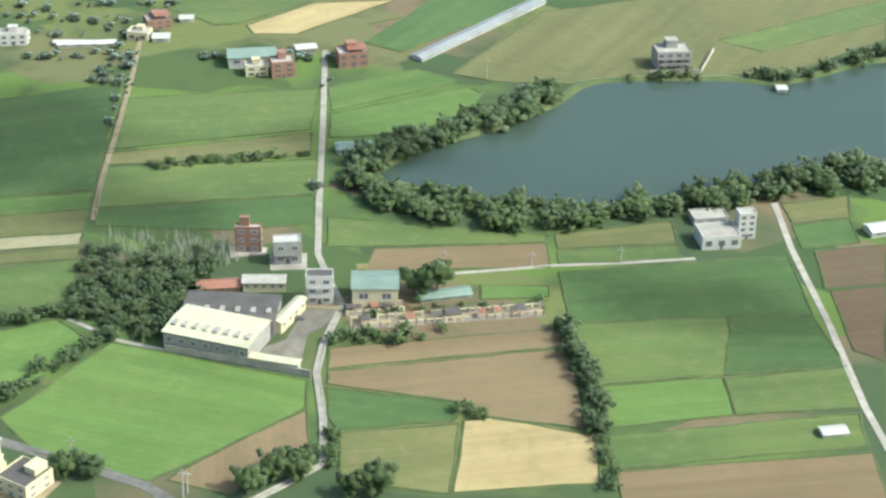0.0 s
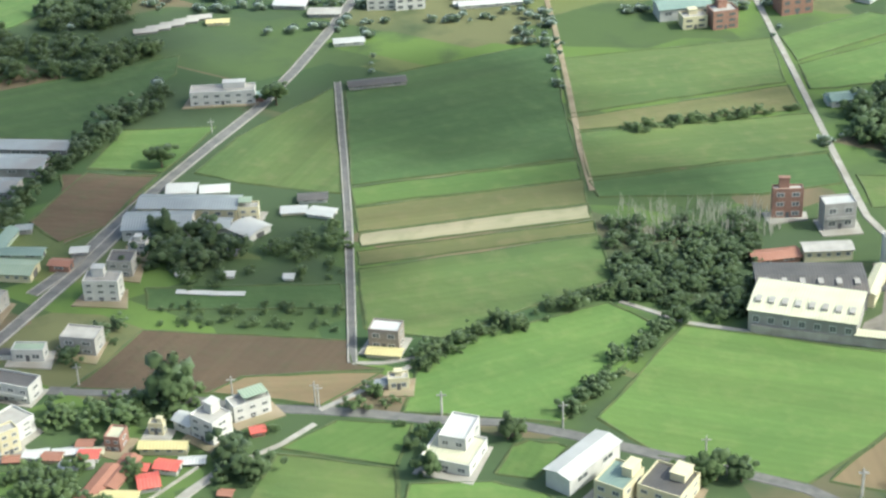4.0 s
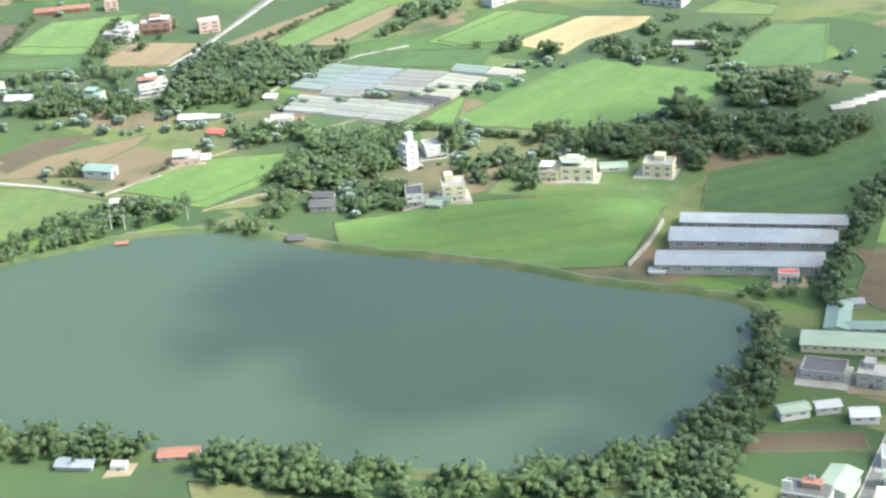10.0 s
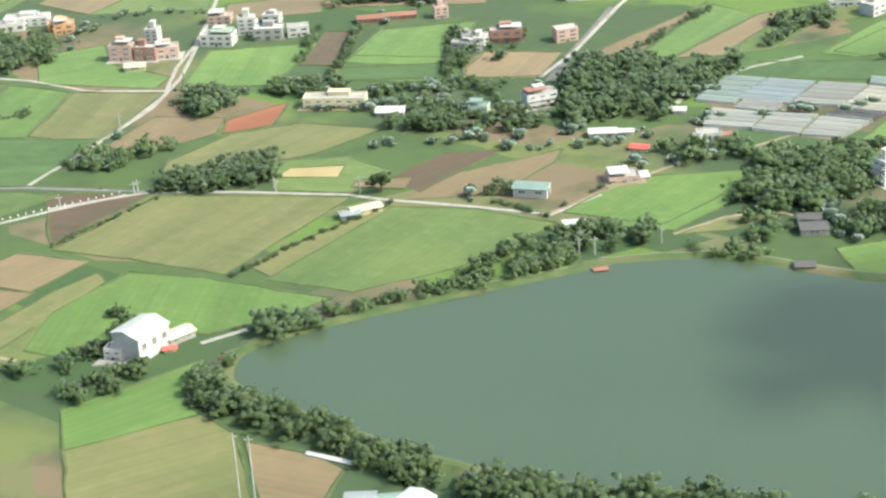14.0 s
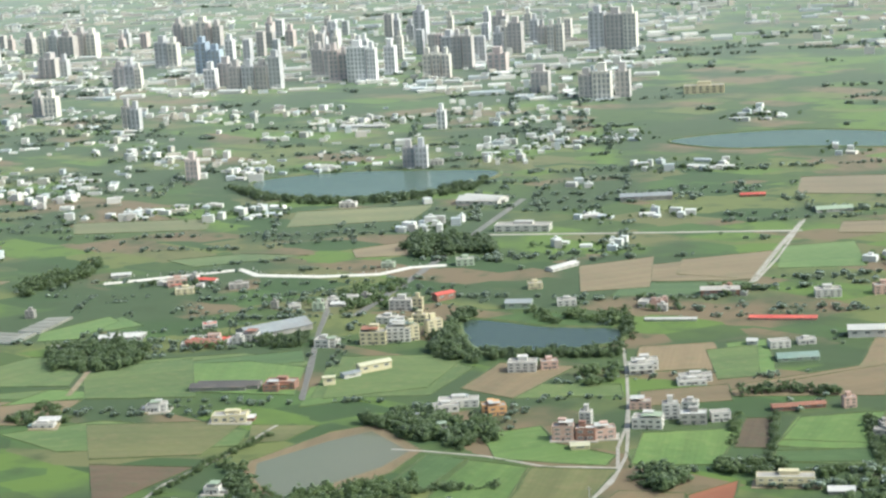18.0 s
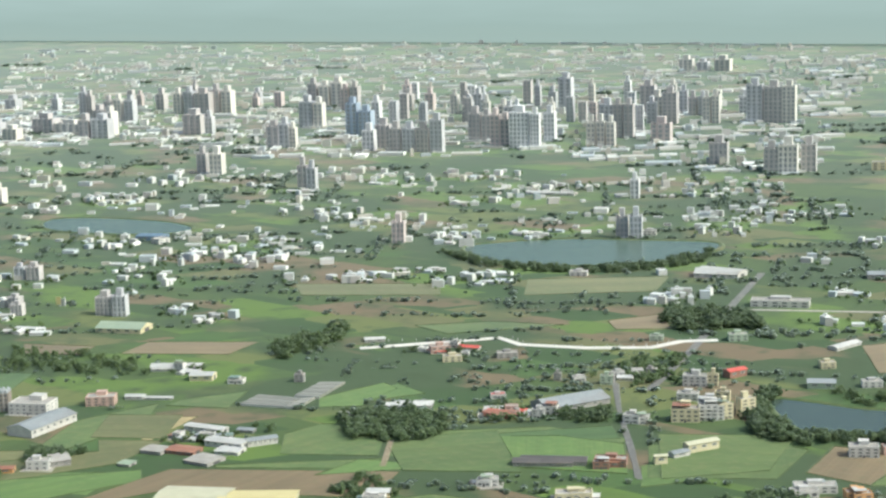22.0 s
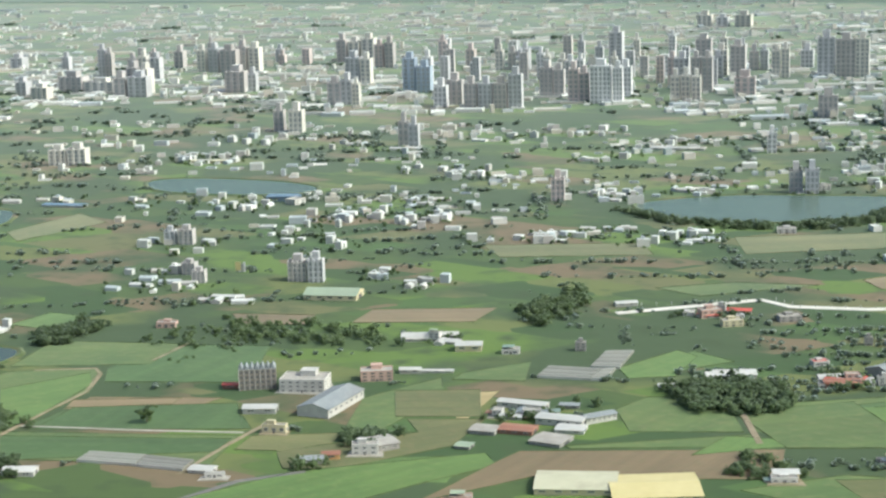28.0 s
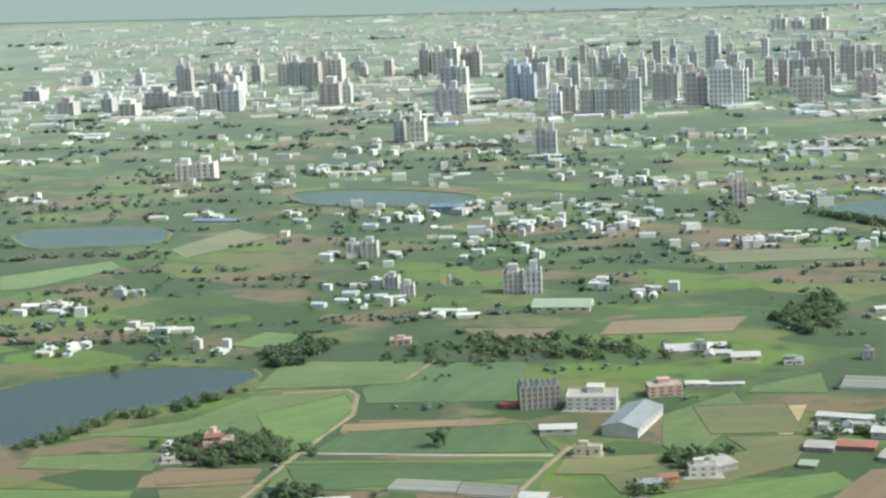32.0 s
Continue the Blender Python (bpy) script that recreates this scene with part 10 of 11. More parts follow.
shed(-635.7, 583.4, 12.3, 19.0, 9.0, 1.4, 0.3, 'cream', 'green', doors=1, bays=5, true=True)
shed(-624.2, 969.1, 6.0, 30.0, 7.0, 1.2, 0.3, 'white', 'white', doors=1, bays=5, true=True)
signboard(-691.4, 607.9, 20, 2.2, 0.9, 4.4)

# hamlets on the plain
hamlet(-744, 644, 7, 16, 14, 17, 'wwgs', 352)
hamlet(-711, 573, 7, 19, 9, 18, 'wwds', 989)
hamlet(-665, 563, 5, 12, 5, 18, 'dds', 620)
hamlet(-711, 695, 7, 15, 14, 16, 'wgpc', 925)
hamlet(-704, 734, 8, 13, 11, 16, 'wwg', 23)
hamlet(-669, 736, 8, 12, 12, 16, 'wwgp', 283)
hamlet(-625, 693, 2, 6, 5, 17, 'g', 650)
hamlet(-594, 702, 8, 14, 10, 17, 'wwsg', 280)
hamlet(-580, 727, 7, 11, 9, 16, 'wwgs', 915)
hamlet(-544, 724, 8, 13, 12, 17, 'wwsg', 186)
hamlet(-599, 811, 8, 18, 11, 15, 'wwws', 366)
hamlet(-575, 839, 6, 13, 10, 15, 'wws', 907)
hamlet(-446, 710, 8, 13, 8, 17, 'wwgp', 237)
hamlet(-608, 609, 6, 7, 6, 18, 'wws', 640)
hamlet(-632, 618, 4, 6, 7, 18, 'wg', 452)
hamlet(-779, 753, 8, 21, 14, 15, 'wwdg', 5)
hamlet(-815, 735, 4, 15, 10, 16, 'wy', 366)
hamlet(-700, 775, 4, 12, 7, 15, 'yw', 990)
hamlet(-702, 845, 5, 15, 9, 15, 'wgp', 460)
hamlet(-686, 1024, 6, 16, 13, 13, 'wcp', 387)
hamlet(-873, 873, 7, 17, 12, 14, 'wwg', 779)
hamlet(-767, 926, 5, 14, 12, 13, 'ws', 101)
hamlet(-652, 926, 6, 16, 13, 14, 'wgs', 326)
hamlet(-622, 990, 6, 16, 14, 13, 'wws', 370)
hamlet(-491, 941, 9, 17, 23, 14, 'wwgp', 270)
hamlet(-542, 991, 6, 16, 13, 13, 'wws', 552)
hamlet(-821, 537, 10, 17, 9, 12, 'wdcgy', 153)
hamlet(-775, 486, 8, 10, 8, 13, 'wgpd', 659)
hamlet(-760, 514, 6, 10, 7, 12, 'wcs', 84)
hamlet(-727, 497, 4, 6, 4, 13, 'wp', 489)
hamlet(-722, 591, 6, 11, 8, 11, 'wwgs', 399)
hamlet(-667, 404, 4, 4, 4, 15, 'wrp', 602)
hamlet(-677, 395, 1, 1, 2, 15, 'w', 673)
hamlet(-804, 566, 5, 9, 5, 11, 'wcy', 312)
hamlet(-877, 729, 6, 15, 8, 8, 'bwsd', 590)
hamlet(-773, 736, 6, 13, 9, 8, 'wwp', 34)
hamlet(-998, 753, 6, 16, 16, 7, 'wys', 454)
hamlet(-878, 869, 6, 20, 11, 5, 'wws', 298)
hamlet(-877, 945, 6, 21, 20, 4, 'wwp', 649)
hamlet(-1067, 884, 6, 23, 16, 5, 'wgs', 780)
hamlet(-481, 928, 12, 24, 23, 9, 'wwgp', 932)
hamlet(-458, 952, 9, 17, 18, 9, 'wwgs', 638)
hamlet(-488, 883, 7, 14, 14, 10, 'wwg', 721)
hamlet(-440, 717, 7, 13, 9, 14, 'wwgp', 613)
hamlet(-357, 692, 9, 17, 8, 15, 'wwgp', 986)
hamlet(-414, 817, 3, 7, 7, 12, 'w', 318)
hamlet(-590, 821, 11, 24, 14, 11, 'wwgs', 190)
hamlet(-597, 706, 7, 14, 12, 13, 'wwp', 393)
hamlet(-545, 715, 7, 14, 10, 13, 'wwgs', 149)
hamlet(-505, 464, 6, 15, 6, 18, 'swdt', 711)
hamlet(-567, 532, 4, 12, 5, 17, 'sw', 92)
hamlet(-668, 733, 7, 13, 10, 12, 'wgp', 248)
hamlet(-691, 776, 5, 10, 9, 12, 'wcs', 99)
hamlet(-411, 586, 4, 9, 4, 16, 'wg', 540)
hamlet(-430, 525, 5, 8, 4, 17, 'srw', 172)
hamlet(-491, 596, 6, 12, 7, 16, 'wwpr', 248)
hamlet(-705, 728, 6, 15, 10, 12, 'wgs', 723)
hamlet(-687, 660, 9, 18, 21, 14, 'wwgp', 793)
hamlet(-351, 760, 6, 15, 7, 13, 'wsb', 422)
hamlet(-404, 1025, 6, 13, 17, 8, 'wws', 282)
hamlet(-377, 866, 5, 16, 9, 11, 'wws', 302)
hamlet(-630, 994, 6, 19, 15, 8, 'wws', 136)
hamlet(-737, 991, 6, 20, 16, 8, 'wwsp', 663)
hamlet(-873, 869, 7, 29, 20, 9, 'wcs', 755)
hamlet(-717, 864, 7, 22, 15, 10, 'wwg', 162)
hamlet(-572, 836, 3, 8, 7, 11, 'sw', 342)
hamlet(-816, 933, 5, 21, 16, 8, 'wgs', 25)
hamlet(-280, 633, 5, 8, 5, 16, 'bgw', 551)
hamlet(-300, 606, 3, 6, 4, 17, 'wp', 733)

# apartment towers
tower(-946, 835, 14, 10.3, 7.2, 8.4, 'cream', 3)
tower(-935, 838, 14, 11.0, 7.7, 9.1, 'cream', 3)
tower(-892, 991, 12, 6.6, 5.9, 12.8, 'tile', 2)
tower(-878, 988, 13, 8.8, 7.9, 13.5, 'cream', 3)
tower(-1037, 1180, 10, 15.5, 12.4, 15.3, 'tile', 3)
tower(-1027, 1186, 10, 6.6, 6.6, 13.1, 'grey', 2)
tower(-1215, 1260, 9, 6.4, 6.4, 22.2, 'grey', 2)
tower(-1208, 1260, 9, 5.9, 5.9, 19.3, 'tile', 2)
tower(-1172, 1241, 9, 6.8, 6.8, 17.0, 'tile', 2)
tower(-1163, 1243, 9, 7.3, 7.3, 18.8, 'cream', 2)
tower(-1152, 1245, 9, 8.3, 8.3, 17.8, 'grey', 2)
tower(-1147, 1306, 8, 7.5, 7.5, 18.4, 'cream', 2)
tower(-1136, 1308, 8, 8.5, 8.5, 19.4, 'grey', 2)
tower(-1123, 1310, 8, 14.8, 8.9, 18.3, 'tile', 3)
tower(-1116, 1320, 8, 9.0, 9.0, 20.4, 'tile', 2)
tower(-1105, 1322, 8, 9.5, 9.5, 19.3, 'cream', 2)
tower(-1164, 1156, 10, 24.2, 9.7, 8.9, 'tile', 4)
tower(-1111, 1136, 10, 9.5, 9.5, 13.9, 'tile', 2)
tower(-1097, 1139, 10, 15.1, 10.6, 14.7, 'grey', 3)
tower(-1055, 1383, 8, 8.5, 8.5, 20.7, 'tile', 2)
tower(-1044, 1385, 8, 9.5, 9.5, 18.7, 'cream', 2)
tower(-1032, 1388, 8, 11.0, 11.0, 21.6, 'cream', 2)
tower(-971, 1243, 9, 11.3, 10.2, 20.4, 'grey', 3)
tower(-960, 1243, 9, 8.0, 8.0, 19.5, 'cream', 2)
tower(-923, 1123, 11, 9.4, 9.4, 15.4, 'tile', 2)
tower(-914, 1124, 11, 7.7, 7.7, 17.0, 'grey', 2)
tower(-907, 1124, 11, 5.1, 5.1, 14.6, 'cream', 2)
tower(-903, 1202, 10, 9.3, 9.3, 24.6, 'blue', 2)
tower(-892, 1203, 10, 10.6, 8.5, 18.6, 'blue', 3)
tower(-1011, 1366, 8, 7.7, 7.7, 18.3, 'pink', 2)
tower(-1002, 1367, 8, 7.7, 7.7, 20.2, 'tile', 2)
tower(-819, 1123, 11, 8.9, 8.0, 16.5, 'tile', 3)
tower(-809, 1125, 11, 9.3, 8.3, 16.4, 'grey', 3)
tower(-799, 1127, 11, 9.2, 8.3, 16.4, 'tile', 3)
tower(-789, 1129, 11, 9.2, 7.3, 22.6, 'grey', 3)
tower(-838, 1138, 11, 11.5, 8.1, 16.7, 'tile', 3)
tower(-842, 1124, 11, 9.0, 7.2, 14.2, 'white', 3)
tower(-761, 1165, 11, 7.2, 7.2, 22.9, 'pink', 2)
tower(-754, 1167, 11, 6.8, 6.8, 19.7, 'pink', 2)
tower(-741, 1164, 11, 14.3, 8.6, 25.1, 'white', 5)
tower(-729, 1164, 11, 6.7, 6.0, 24.2, 'white', 3)
tower(-792, 1193, 10, 9.2, 8.2, 20.3, 'tile', 3)
tower(-783, 1194, 10, 7.5, 6.7, 18.7, 'tile', 2)
tower(-783, 946, 13, 5.9, 5.4, 14.3, 'tile', 2)
tower(-777, 947, 13, 5.9, 5.3, 12.9, 'grey', 2)
tower(-899, 1359, 8, 6.3, 6.3, 15.8, 'cream', 2)
tower(-888, 1360, 8, 6.8, 6.8, 13.9, 'tile', 2)
tower(-878, 1362, 8, 7.7, 7.7, 16.7, 'grey', 2)
tower(-952, 1374, 8, 7.5, 7.5, 13.4, 'tile', 2)
tower(-932, 1376, 8, 7.5, 7.5, 14.3, 'pink', 2)
tower(-812, 1394, 8, 10.9, 9.8, 27.8, 'grey', 2)
tower(-739, 1209, 10, 8.2, 7.3, 20.2, 'white', 3)
tower(-696, 1187, 11, 6.3, 6.3, 16.5, 'cream', 2)
tower(-689, 1188, 11, 5.9, 5.9, 17.2, 'cream', 2)
tower(-682, 1189, 11, 5.9, 5.9, 16.4, 'cream', 2)
tower(-712, 1252, 10, 10.3, 8.3, 22.2, 'grey', 3)
tower(-697, 1237, 10, 6.9, 6.9, 24.3, 'tile', 2)
tower(-689, 1238, 10, 7.3, 7.3, 24.3, 'tile', 2)
tower(-742, 1403, 8, 12.4, 8.7, 21.9, 'tile', 3)
tower(-711, 1346, 9, 10.0, 8.0, 19.2, 'cream', 3)
tower(-693, 1329, 9, 11.1, 8.9, 24.1, 'tile', 3)
tower(-658, 1224, 10, 14.2, 8.5, 12.7, 'pink', 3)
tower(-667, 1339, 9, 6.0, 6.0, 19.7, 'cream', 2)
tower(-660, 1340, 9, 5.9, 5.9, 21.4, 'cream', 2)
tower(-697, 1387, 8, 6.7, 6.7, 14.3, 'tile', 2)
tower(-689, 1388, 8, 6.2, 6.2, 15.1, 'grey', 2)
tower(-662, 1414, 8, 9.7, 7.8, 13.4, 'white', 3)
tower(-632, 1350, 9, 12.2, 9.7, 29.0, 'grey', 3)
tower(-618, 1353, 9, 14.2, 9.9, 27.2, 'tile', 4)
tower(-606, 1354, 9, 10.0, 9.0, 28.0, 'cream', 3)
tower(-576, 1120, 12, 11.9, 8.3, 13.6, 'tile', 4)
tower(-571, 969, 14, 5.0, 5.0, 10.8, 'white', 2)
tower(-531, 1092, 12, 9.3, 7.5, 15.2, 'tile', 3)
tower(-521, 1094, 12, 11.6, 8.1, 17.2, 'cream', 4)
tower(-511, 1104, 12, 9.3, 7.5, 16.6, 'tile', 3)
tower(-857, 1783, 3, 14.7, 8.8, 11.5, 'cream', 3)
tower(-839, 1784, 3, 11.7, 9.3, 9.1, 'white', 2)
tower(-818, 1786, 3, 16.2, 11.3, 11.4, 'cream', 3)
tower(-697, 588, 18, 5.2, 4.2, 4.5, 'tile', 3)
tower(-752, 652, 17, 4.8, 4.3, 5.7, 'grey', 2)
tower(-745, 654, 17, 6.6, 5.3, 6.1, 'tile', 3)
tower(-1284, 1304, 8, 6.8, 6.8, 11.1, 'grey', 2)
tower(-1189, 1337, 8, 8.3, 8.3, 14.0, 'tile', 2)
tower(-1332, 1300, 8, 11.6, 11.6, 10.2, 'grey', 2)
tower(-1168, 1155, 0, 21.3, 10.6, 11.8, 'tile', 4)
tower(-1143, 1156, 0, 26.8, 10.7, 8.4, 'cream', 4)
tower(-1114, 1158, 0, 9.1, 9.1, 19.2, 'tile', 2)
tower(-1104, 1158, 0, 9.1, 9.1, 18.3, 'cream', 2)
tower(-1222, 1114, 1, 14.9, 9.0, 9.2, 'tile', 3)
tower(-1197, 1130, 1, 9.9, 7.9, 10.1, 'grey', 2)
tower(-1168, 1114, 1, 14.5, 8.7, 8.2, 'cream', 3)
tower(-709, 600, 11, 5.5, 4.4, 4.5, 'tile', 3)
tower(-1318, 1204, -1, 16.7, 11.7, 8.2, 'grey', 3)
tower(-661, 603, 18, 7.3, 6.6, 7.5, 'tile', 4)
tower(-653, 603, 18, 5.8, 4.7, 8.6, 'grey', 3)
tower(-527, 848, 18, 6.2, 5.6, 10.7, 'tile', 3)
tower(-519, 847, 18, 6.2, 5.6, 11.5, 'grey', 3)
house(-516.1, 857.9, 18.0, 6.8, 4.1, 2.5, 2, 'white', 'slab', 0.5, full=False)
tower(-629, 798, 18, 6.4, 5.7, 10.7, 'pink', 3)

# the far city and woods
def tower_cluster(x0, x1, y0, y1, n, low, high, seed):
    """More slender flats standing close together in the heart of the city."""
    rng = random.Random(seed)
    for k in range(n):
        w = rng.uniform(4.6, 7.6)
        tower(x0 + (x1 - x0) * (k + rng.uniform(0.1, 0.9)) / n, rng.uniform(y0, y1), rng.uniform(6, 14), w, w * rng.uniform(0.8, 1.1), rng.uniform(low, high),
              rng.choice(("tile", "grey", "cream", "white", "pink", "grey")), 2, rng.random() < 0.6)


tower_cluster(-930, -690, 1255, 1330, 22, 13, 21, 5)
tower_cluster(-1000, -640, 1400, 1480, 16, 12, 20, 6)
tower_cluster(-1260, -1060, 1330, 1400, 8, 10, 16, 7)
far_town('crowded low pale buildings of the far city', [(-1164.8, 1071.7), (-1060.0, 1105.3), (-880.5, 1055.3), (-830.4, 1074.4), (-728.5, 1124.6), (-602.7, 1099.0), (-501.0, 1069.6), (-565.7, 1344.4), (-752.7, 1419.2), (-1008.2, 1409.0), (-1155.6, 1365.7), (-1348.3, 1291.4)], 900, 3.4, 167)
far_town('crowded low pale buildings of the far city', [(-1330.8, 1270.5), (-1141.4, 1343.9), (-847.2, 1406.7), (-579.0, 1400.8), (-697.2, 1902.7), (-1025.3, 1998.2), (-1292.9, 1944.4), (-1465.6, 1840.2), (-1698.5, 1710.6)], 1100, 3.6, 509)
far_town('crowded low pale buildings of the far city', [(-1639.5, 1640.0), (-1425.5, 1778.7), (-1258.2, 1879.2), (-1000.2, 1933.2), (-685.8, 1854.0), (-743.5, 2099.0), (-1088.2, 2161.2), (-1391.0, 2128.9), (-1617.2, 2072.2), (-1934.0, 1992.7)], 300, 3.2, 156)
far_town('crowded low pale buildings of the far city', [(-1250.0, 845.4), (-1106.2, 881.0), (-1088.8, 1007.5), (-1067.7, 1080.5), (-1207.7, 1315.7), (-1447.7, 1326.5), (-1516.3, 1122.6)], 300, 3.2, 708)
far_town('crowded low pale buildings of the far city', [(-626.5, 1410.9), (-486.0, 1356.4), (-332.8, 1266.0), (-437.1, 1792.6), (-695.0, 2063.4), (-845.9, 1984.7)], 250, 3.4, 892)
far_town('scattered small pale houses over the far plain', [(-834.7, 676.5), (-426.8, 755.0), (-506.5, 1093.3), (-1100.4, 994.7)], 420, 2.6, 255)
wood('dense mixed trees and bamboo beside the fields', [(-358.2, 562.2), (-358.6, 577.3), (-338.1, 538.6), (-326.5, 528.1), (-328.6, 524.3), (-342.9, 534.0)], 5.0, 4.0, 1, 923)
wood('dense mixed trees and bamboo beside the fields', [(-338.1, 538.6), (-311.3, 541.9), (-292.2, 556.8), (-301.5, 590.7), (-290.3, 571.2), (-287.0, 544.7), (-307.1, 533.1), (-326.5, 528.1)], 4.0, 4.0, 1, 977)
wood('dense mixed trees and bamboo beside the fields', [(-433.4, 669.6), (-437.0, 690.3), (-410.2, 695.3), (-391.0, 672.7), (-418.6, 657.1)], 6.0, 4.5, 1, 969)
wood('dense mixed trees and bamboo beside the fields', [(-339.7, 588.0), (-303.5, 597.9), (-296.3, 580.7), (-327.3, 575.5)], 4.0, 5.0, 0, 726)
wood('dense mixed trees and bamboo beside the fields', [(-328.0, 457.4), (-328.0, 473.5), (-291.7, 467.6), (-285.0, 454.4), (-304.4, 451.3)], 5.0, 4.5, 1, 634)
wood('dense mixed trees and bamboo beside the fields', [(-316.8, 393.1), (-316.4, 401.6), (-291.6, 422.1), (-284.6, 411.3), (-300.0, 402.4), (-308.8, 387.4)], 4.0, 4.0, 0, 988)
wood('dense mixed trees and bamboo beside the fields', [(-349.9, 411.6), (-348.6, 419.0), (-326.7, 396.4), (-316.3, 391.2), (-319.7, 386.1), (-340.4, 400.8)], 4.0, 3.8, 1, 395)
wood('dense mixed trees and bamboo beside the fields', [(-240.7, 402.8), (-226.2, 417.0), (-223.4, 410.1), (-236.3, 399.7)], 4.0, 3.6, 0, 175)
wood('dense mixed trees and bamboo beside the fields', [(-360.2, 577.8), (-352.6, 584.7), (-352.3, 557.9), (-339.9, 534.5), (-324.7, 524.1), (-335.7, 526.2), (-352.8, 550.4)], 5.0, 3.8, 1, 382)
wood('dense mixed trees and bamboo beside the fields', [(-597.4, 780.4), (-574.8, 772.1), (-548.7, 761.1), (-514.4, 761.1), (-485.6, 779.6), (-468.0, 823.5), (-463.5, 794.5), (-480.7, 766.8), (-514.4, 748.2), (-558.9, 751.7)], 4.5, 4.4, 1, 462)
wood('dense mixed trees and bamboo beside the fields', [(-477.6, 497.8), (-461.8, 515.1), (-446.5, 513.7), (-436.2, 492.9), (-463.4, 480.0)], 5.0, 4.4, 1, 484)
wood('dense mixed trees and bamboo beside the fields', [(-423.1, 604.9), (-405.1, 620.9), (-387.8, 583.3), (-404.9, 568.5)], 4.0, 6.0, 0, 423)
wood('dense mixed trees and bamboo beside the fields', [(-725.6, 384.6), (-716.6, 403.7), (-712.2, 422.6), (-698.9, 438.3), (-690.3, 459.9), (-686.9, 454.1), (-694.6, 431.3), (-708.7, 414.5), (-714.4, 384.9)], 3.6, 4.4, 1, 790)
wood('dense mixed trees and bamboo beside the fields', [(-755.9, 424.1), (-748.4, 442.4), (-741.4, 472.3), (-736.3, 466.2), (-746.6, 442.8), (-751.8, 418.7)], 3.6, 3.8, 1, 836)
wood('dense mixed trees and bamboo beside the fields', [(-678.5, 399.8), (-675.0, 411.7), (-649.4, 407.5), (-640.4, 394.3), (-664.9, 383.7)], 4.0, 4.2, 1, 855)
wood('dense mixed trees and bamboo beside the fields', [(-705.6, 495.5), (-703.1, 527.9), (-687.8, 515.0), (-684.6, 485.6), (-695.4, 483.0)], 5.0, 4.4, 1, 394)
wood('dense mixed trees and bamboo beside the fields', [(-648.2, 531.8), (-617.1, 538.7), (-587.8, 537.4), (-581.2, 516.9), (-635.6, 511.6)], 4.0, 6.0, 0, 351)
wood('dense mixed trees and bamboo beside the fields', [(-561.1, 583.5), (-546.8, 622.1), (-535.8, 588.8), (-542.9, 555.1)], 5.0, 4.6, 0, 192)
wood('dense mixed trees and bamboo beside the fields', [(-544.1, 420.4), (-538.5, 436.8), (-531.6, 433.6), (-536.0, 413.0)], 4.0, 4.0, 1, 491)
wood('dense mixed trees and bamboo beside the fields', [(-548.0, 400.5), (-544.0, 406.2), (-536.2, 399.3), (-544.0, 392.8)], 4.0, 4.0, 0, 257)
wood('dense mixed trees and bamboo beside the fields', [(-666.7, 502.7), (-652.2, 542.1), (-612.4, 528.5), (-608.4, 513.4), (-640.2, 479.7)], 3.2, 9.0, 0, 645)
wood('dense mixed trees and bamboo beside the fields', [(-473.7, 493.7), (-454.4, 509.9), (-441.0, 511.2), (-436.0, 485.0), (-461.4, 476.3)], 4.5, 4.2, 1, 903)
wood('dense mixed trees and bamboo beside the fields', [(-547.6, 423.4), (-543.3, 432.2), (-529.2, 421.6), (-538.5, 412.9)], 4.0, 4.0, 1, 509)
wood('dense mixed trees and bamboo beside the fields', [(-439.5, 430.1), (-437.2, 448.5), (-419.8, 439.5), (-419.0, 430.2), (-430.9, 425.9)], 3.5, 4.4, 0, 806)
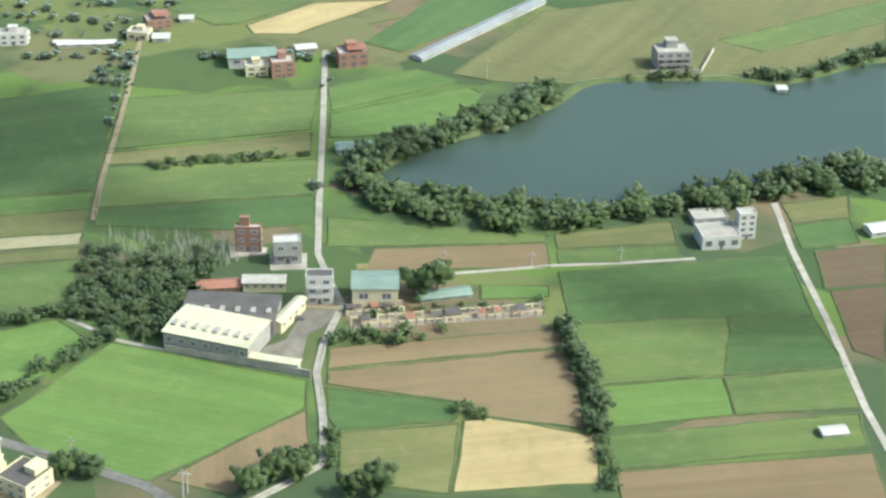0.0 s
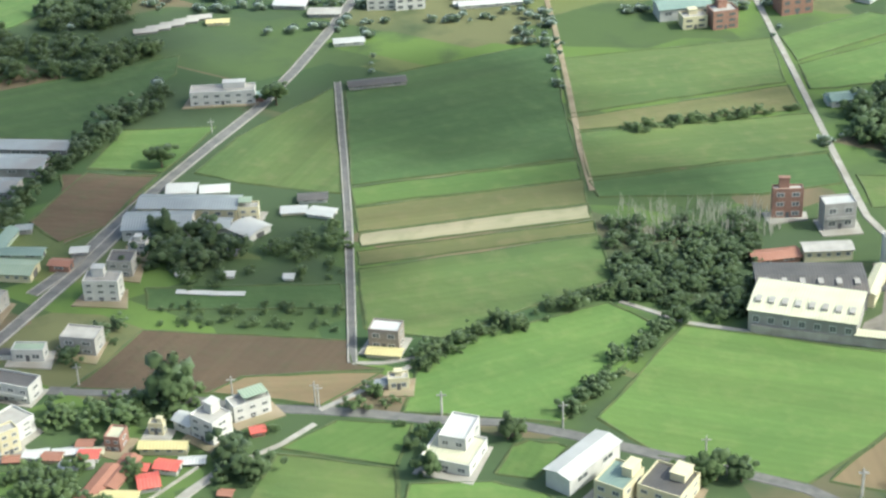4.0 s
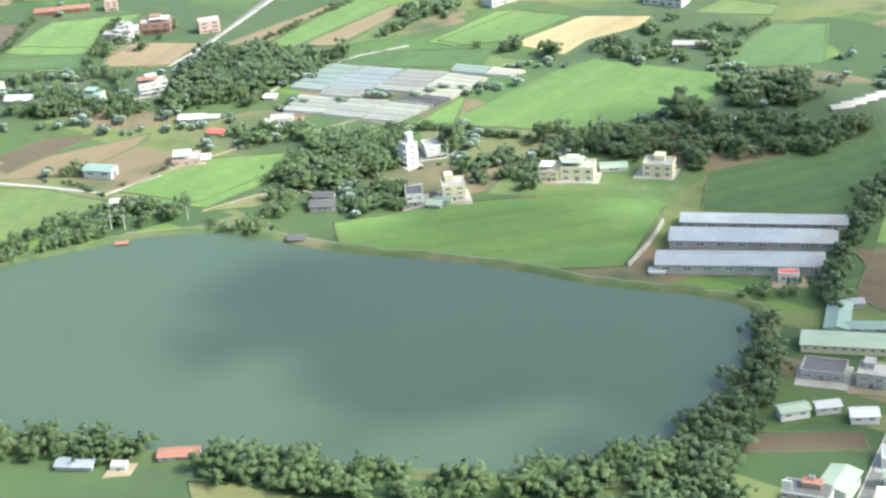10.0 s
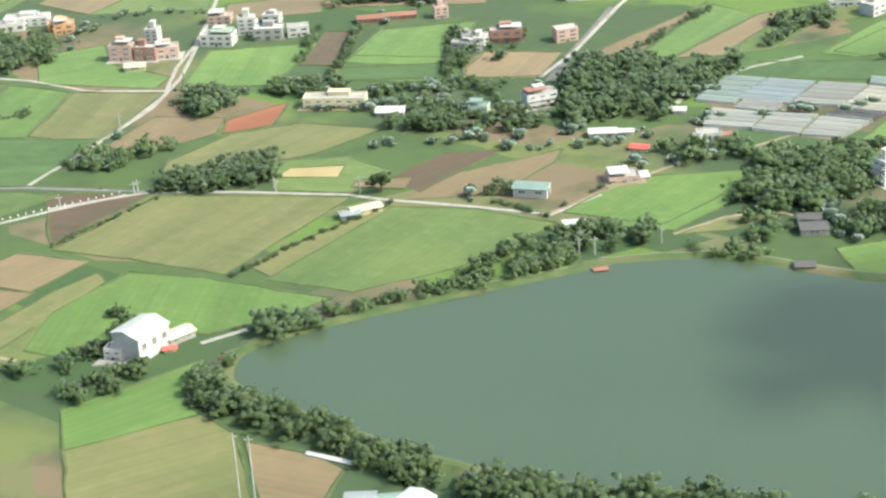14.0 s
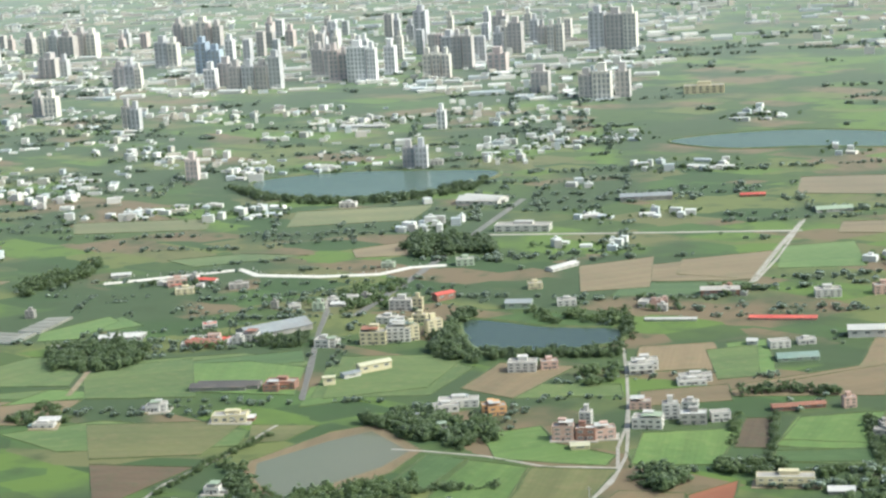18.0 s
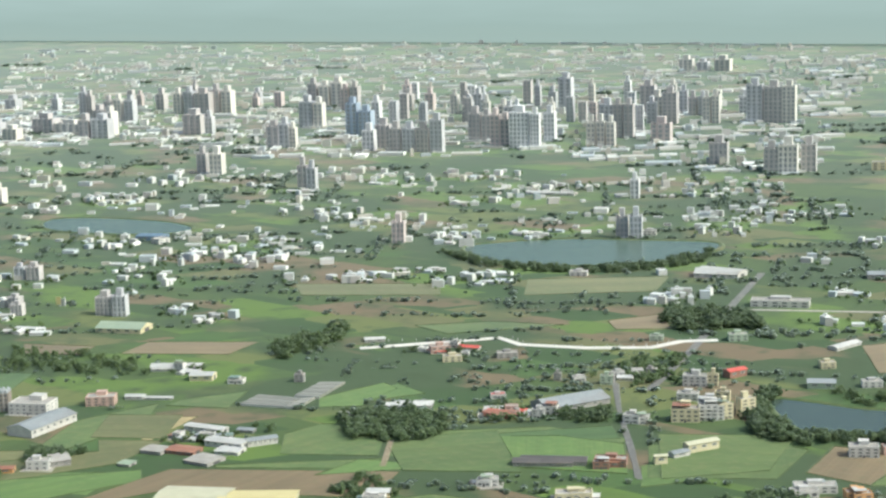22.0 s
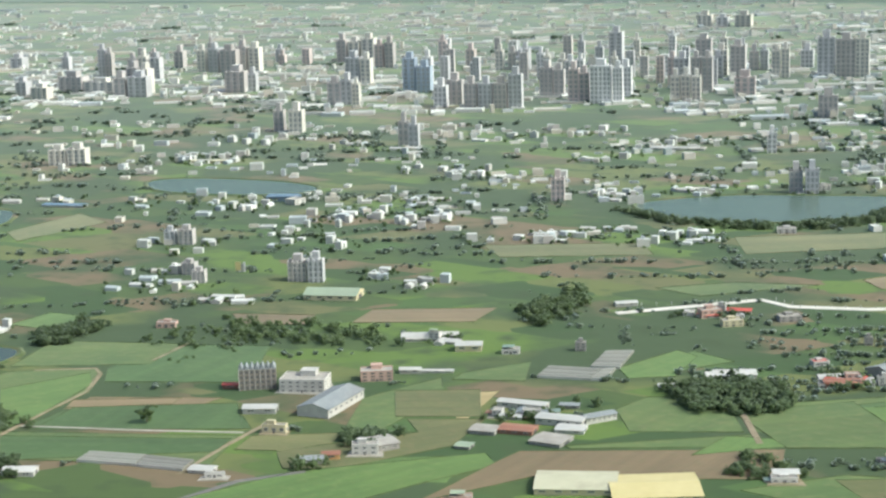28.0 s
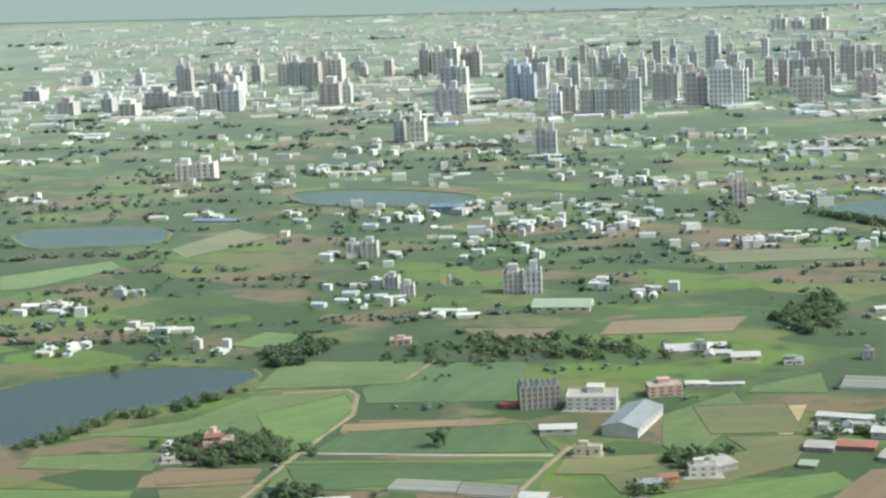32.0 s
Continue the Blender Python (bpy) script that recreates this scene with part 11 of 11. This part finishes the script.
tree_row([(-608.2, 418.4), (-607.2, 419.7)], 5.0, 4.0)
wood('dense mixed trees and bamboo beside the fields', [(-410.6, 514.0), (-413.0, 533.5), (-399.2, 541.9), (-388.6, 528.5)], 4.0, 5.0, 1, 267)
far_trees('scattered trees and hedges over the far plain', [(-635.4, 364.4), (-359.1, 467.4), (-411.5, 689.8), (-770.9, 600.1), (-827.4, 558.5)], 700, 3.0, 640)
far_trees('scattered trees and hedges over the far plain', [(-827.4, 558.5), (-406.9, 670.4), (-452.2, 862.6), (-948.2, 765.1)], 1100, 3.6, 616)
far_trees('scattered trees and hedges over the far plain', [(-952.9, 726.2), (-448.6, 847.6), (-495.6, 1046.9), (-1100.3, 936.9)], 900, 4.4, 451)
far_trees('scattered trees and hedges over the far plain', [(-1120.4, 905.2), (-493.0, 1035.9), (-545.7, 1259.7), (-1303.3, 1166.4)], 700, 5.6, 758)
far_trees('scattered trees and hedges over the far plain', [(-1324.2, 1122.9), (-542.0, 1243.9), (-673.3, 1801.3), (-1814.3, 1744.0)], 350, 7.5, 848)
far_trees('scattered trees and hedges over the far plain', [(-341.6, 347.8), (-147.6, 410.2), (-202.4, 644.3), (-526.2, 572.8)], 650, 3.2, 748)
far_trees('scattered trees and hedges over the far plain', [(-475.2, 854.8), (-284.8, 891.4), (-414.9, 1466.3), (-649.9, 1472.0)], 500, 5.0, 67)
far_trees('scattered trees and hedges over the far plain', [(-352.2, 582.6), (-223.7, 621.3), (-284.8, 891.4), (-475.2, 854.8)], 600, 4.0, 598)
far_trees('scattered trees and hedges over the far plain', [(-849.6, 454.6), (-741.0, 495.2), (-979.7, 870.3), (-1172.2, 809.2)], 700, 4.4, 808)
far_trees('scattered trees and hedges over the far plain', [(-137.0, 385.0), (56.3, 438.6), (35.6, 531.9), (-208.5, 474.7)], 260, 4.0, 467)
far_trees('scattered trees and hedges over the far plain', [(94.8, 441.7), (174.7, 473.0), (255.2, 585.2), (248.2, 626.4), (33.0, 539.1)], 160, 3.6, 163)
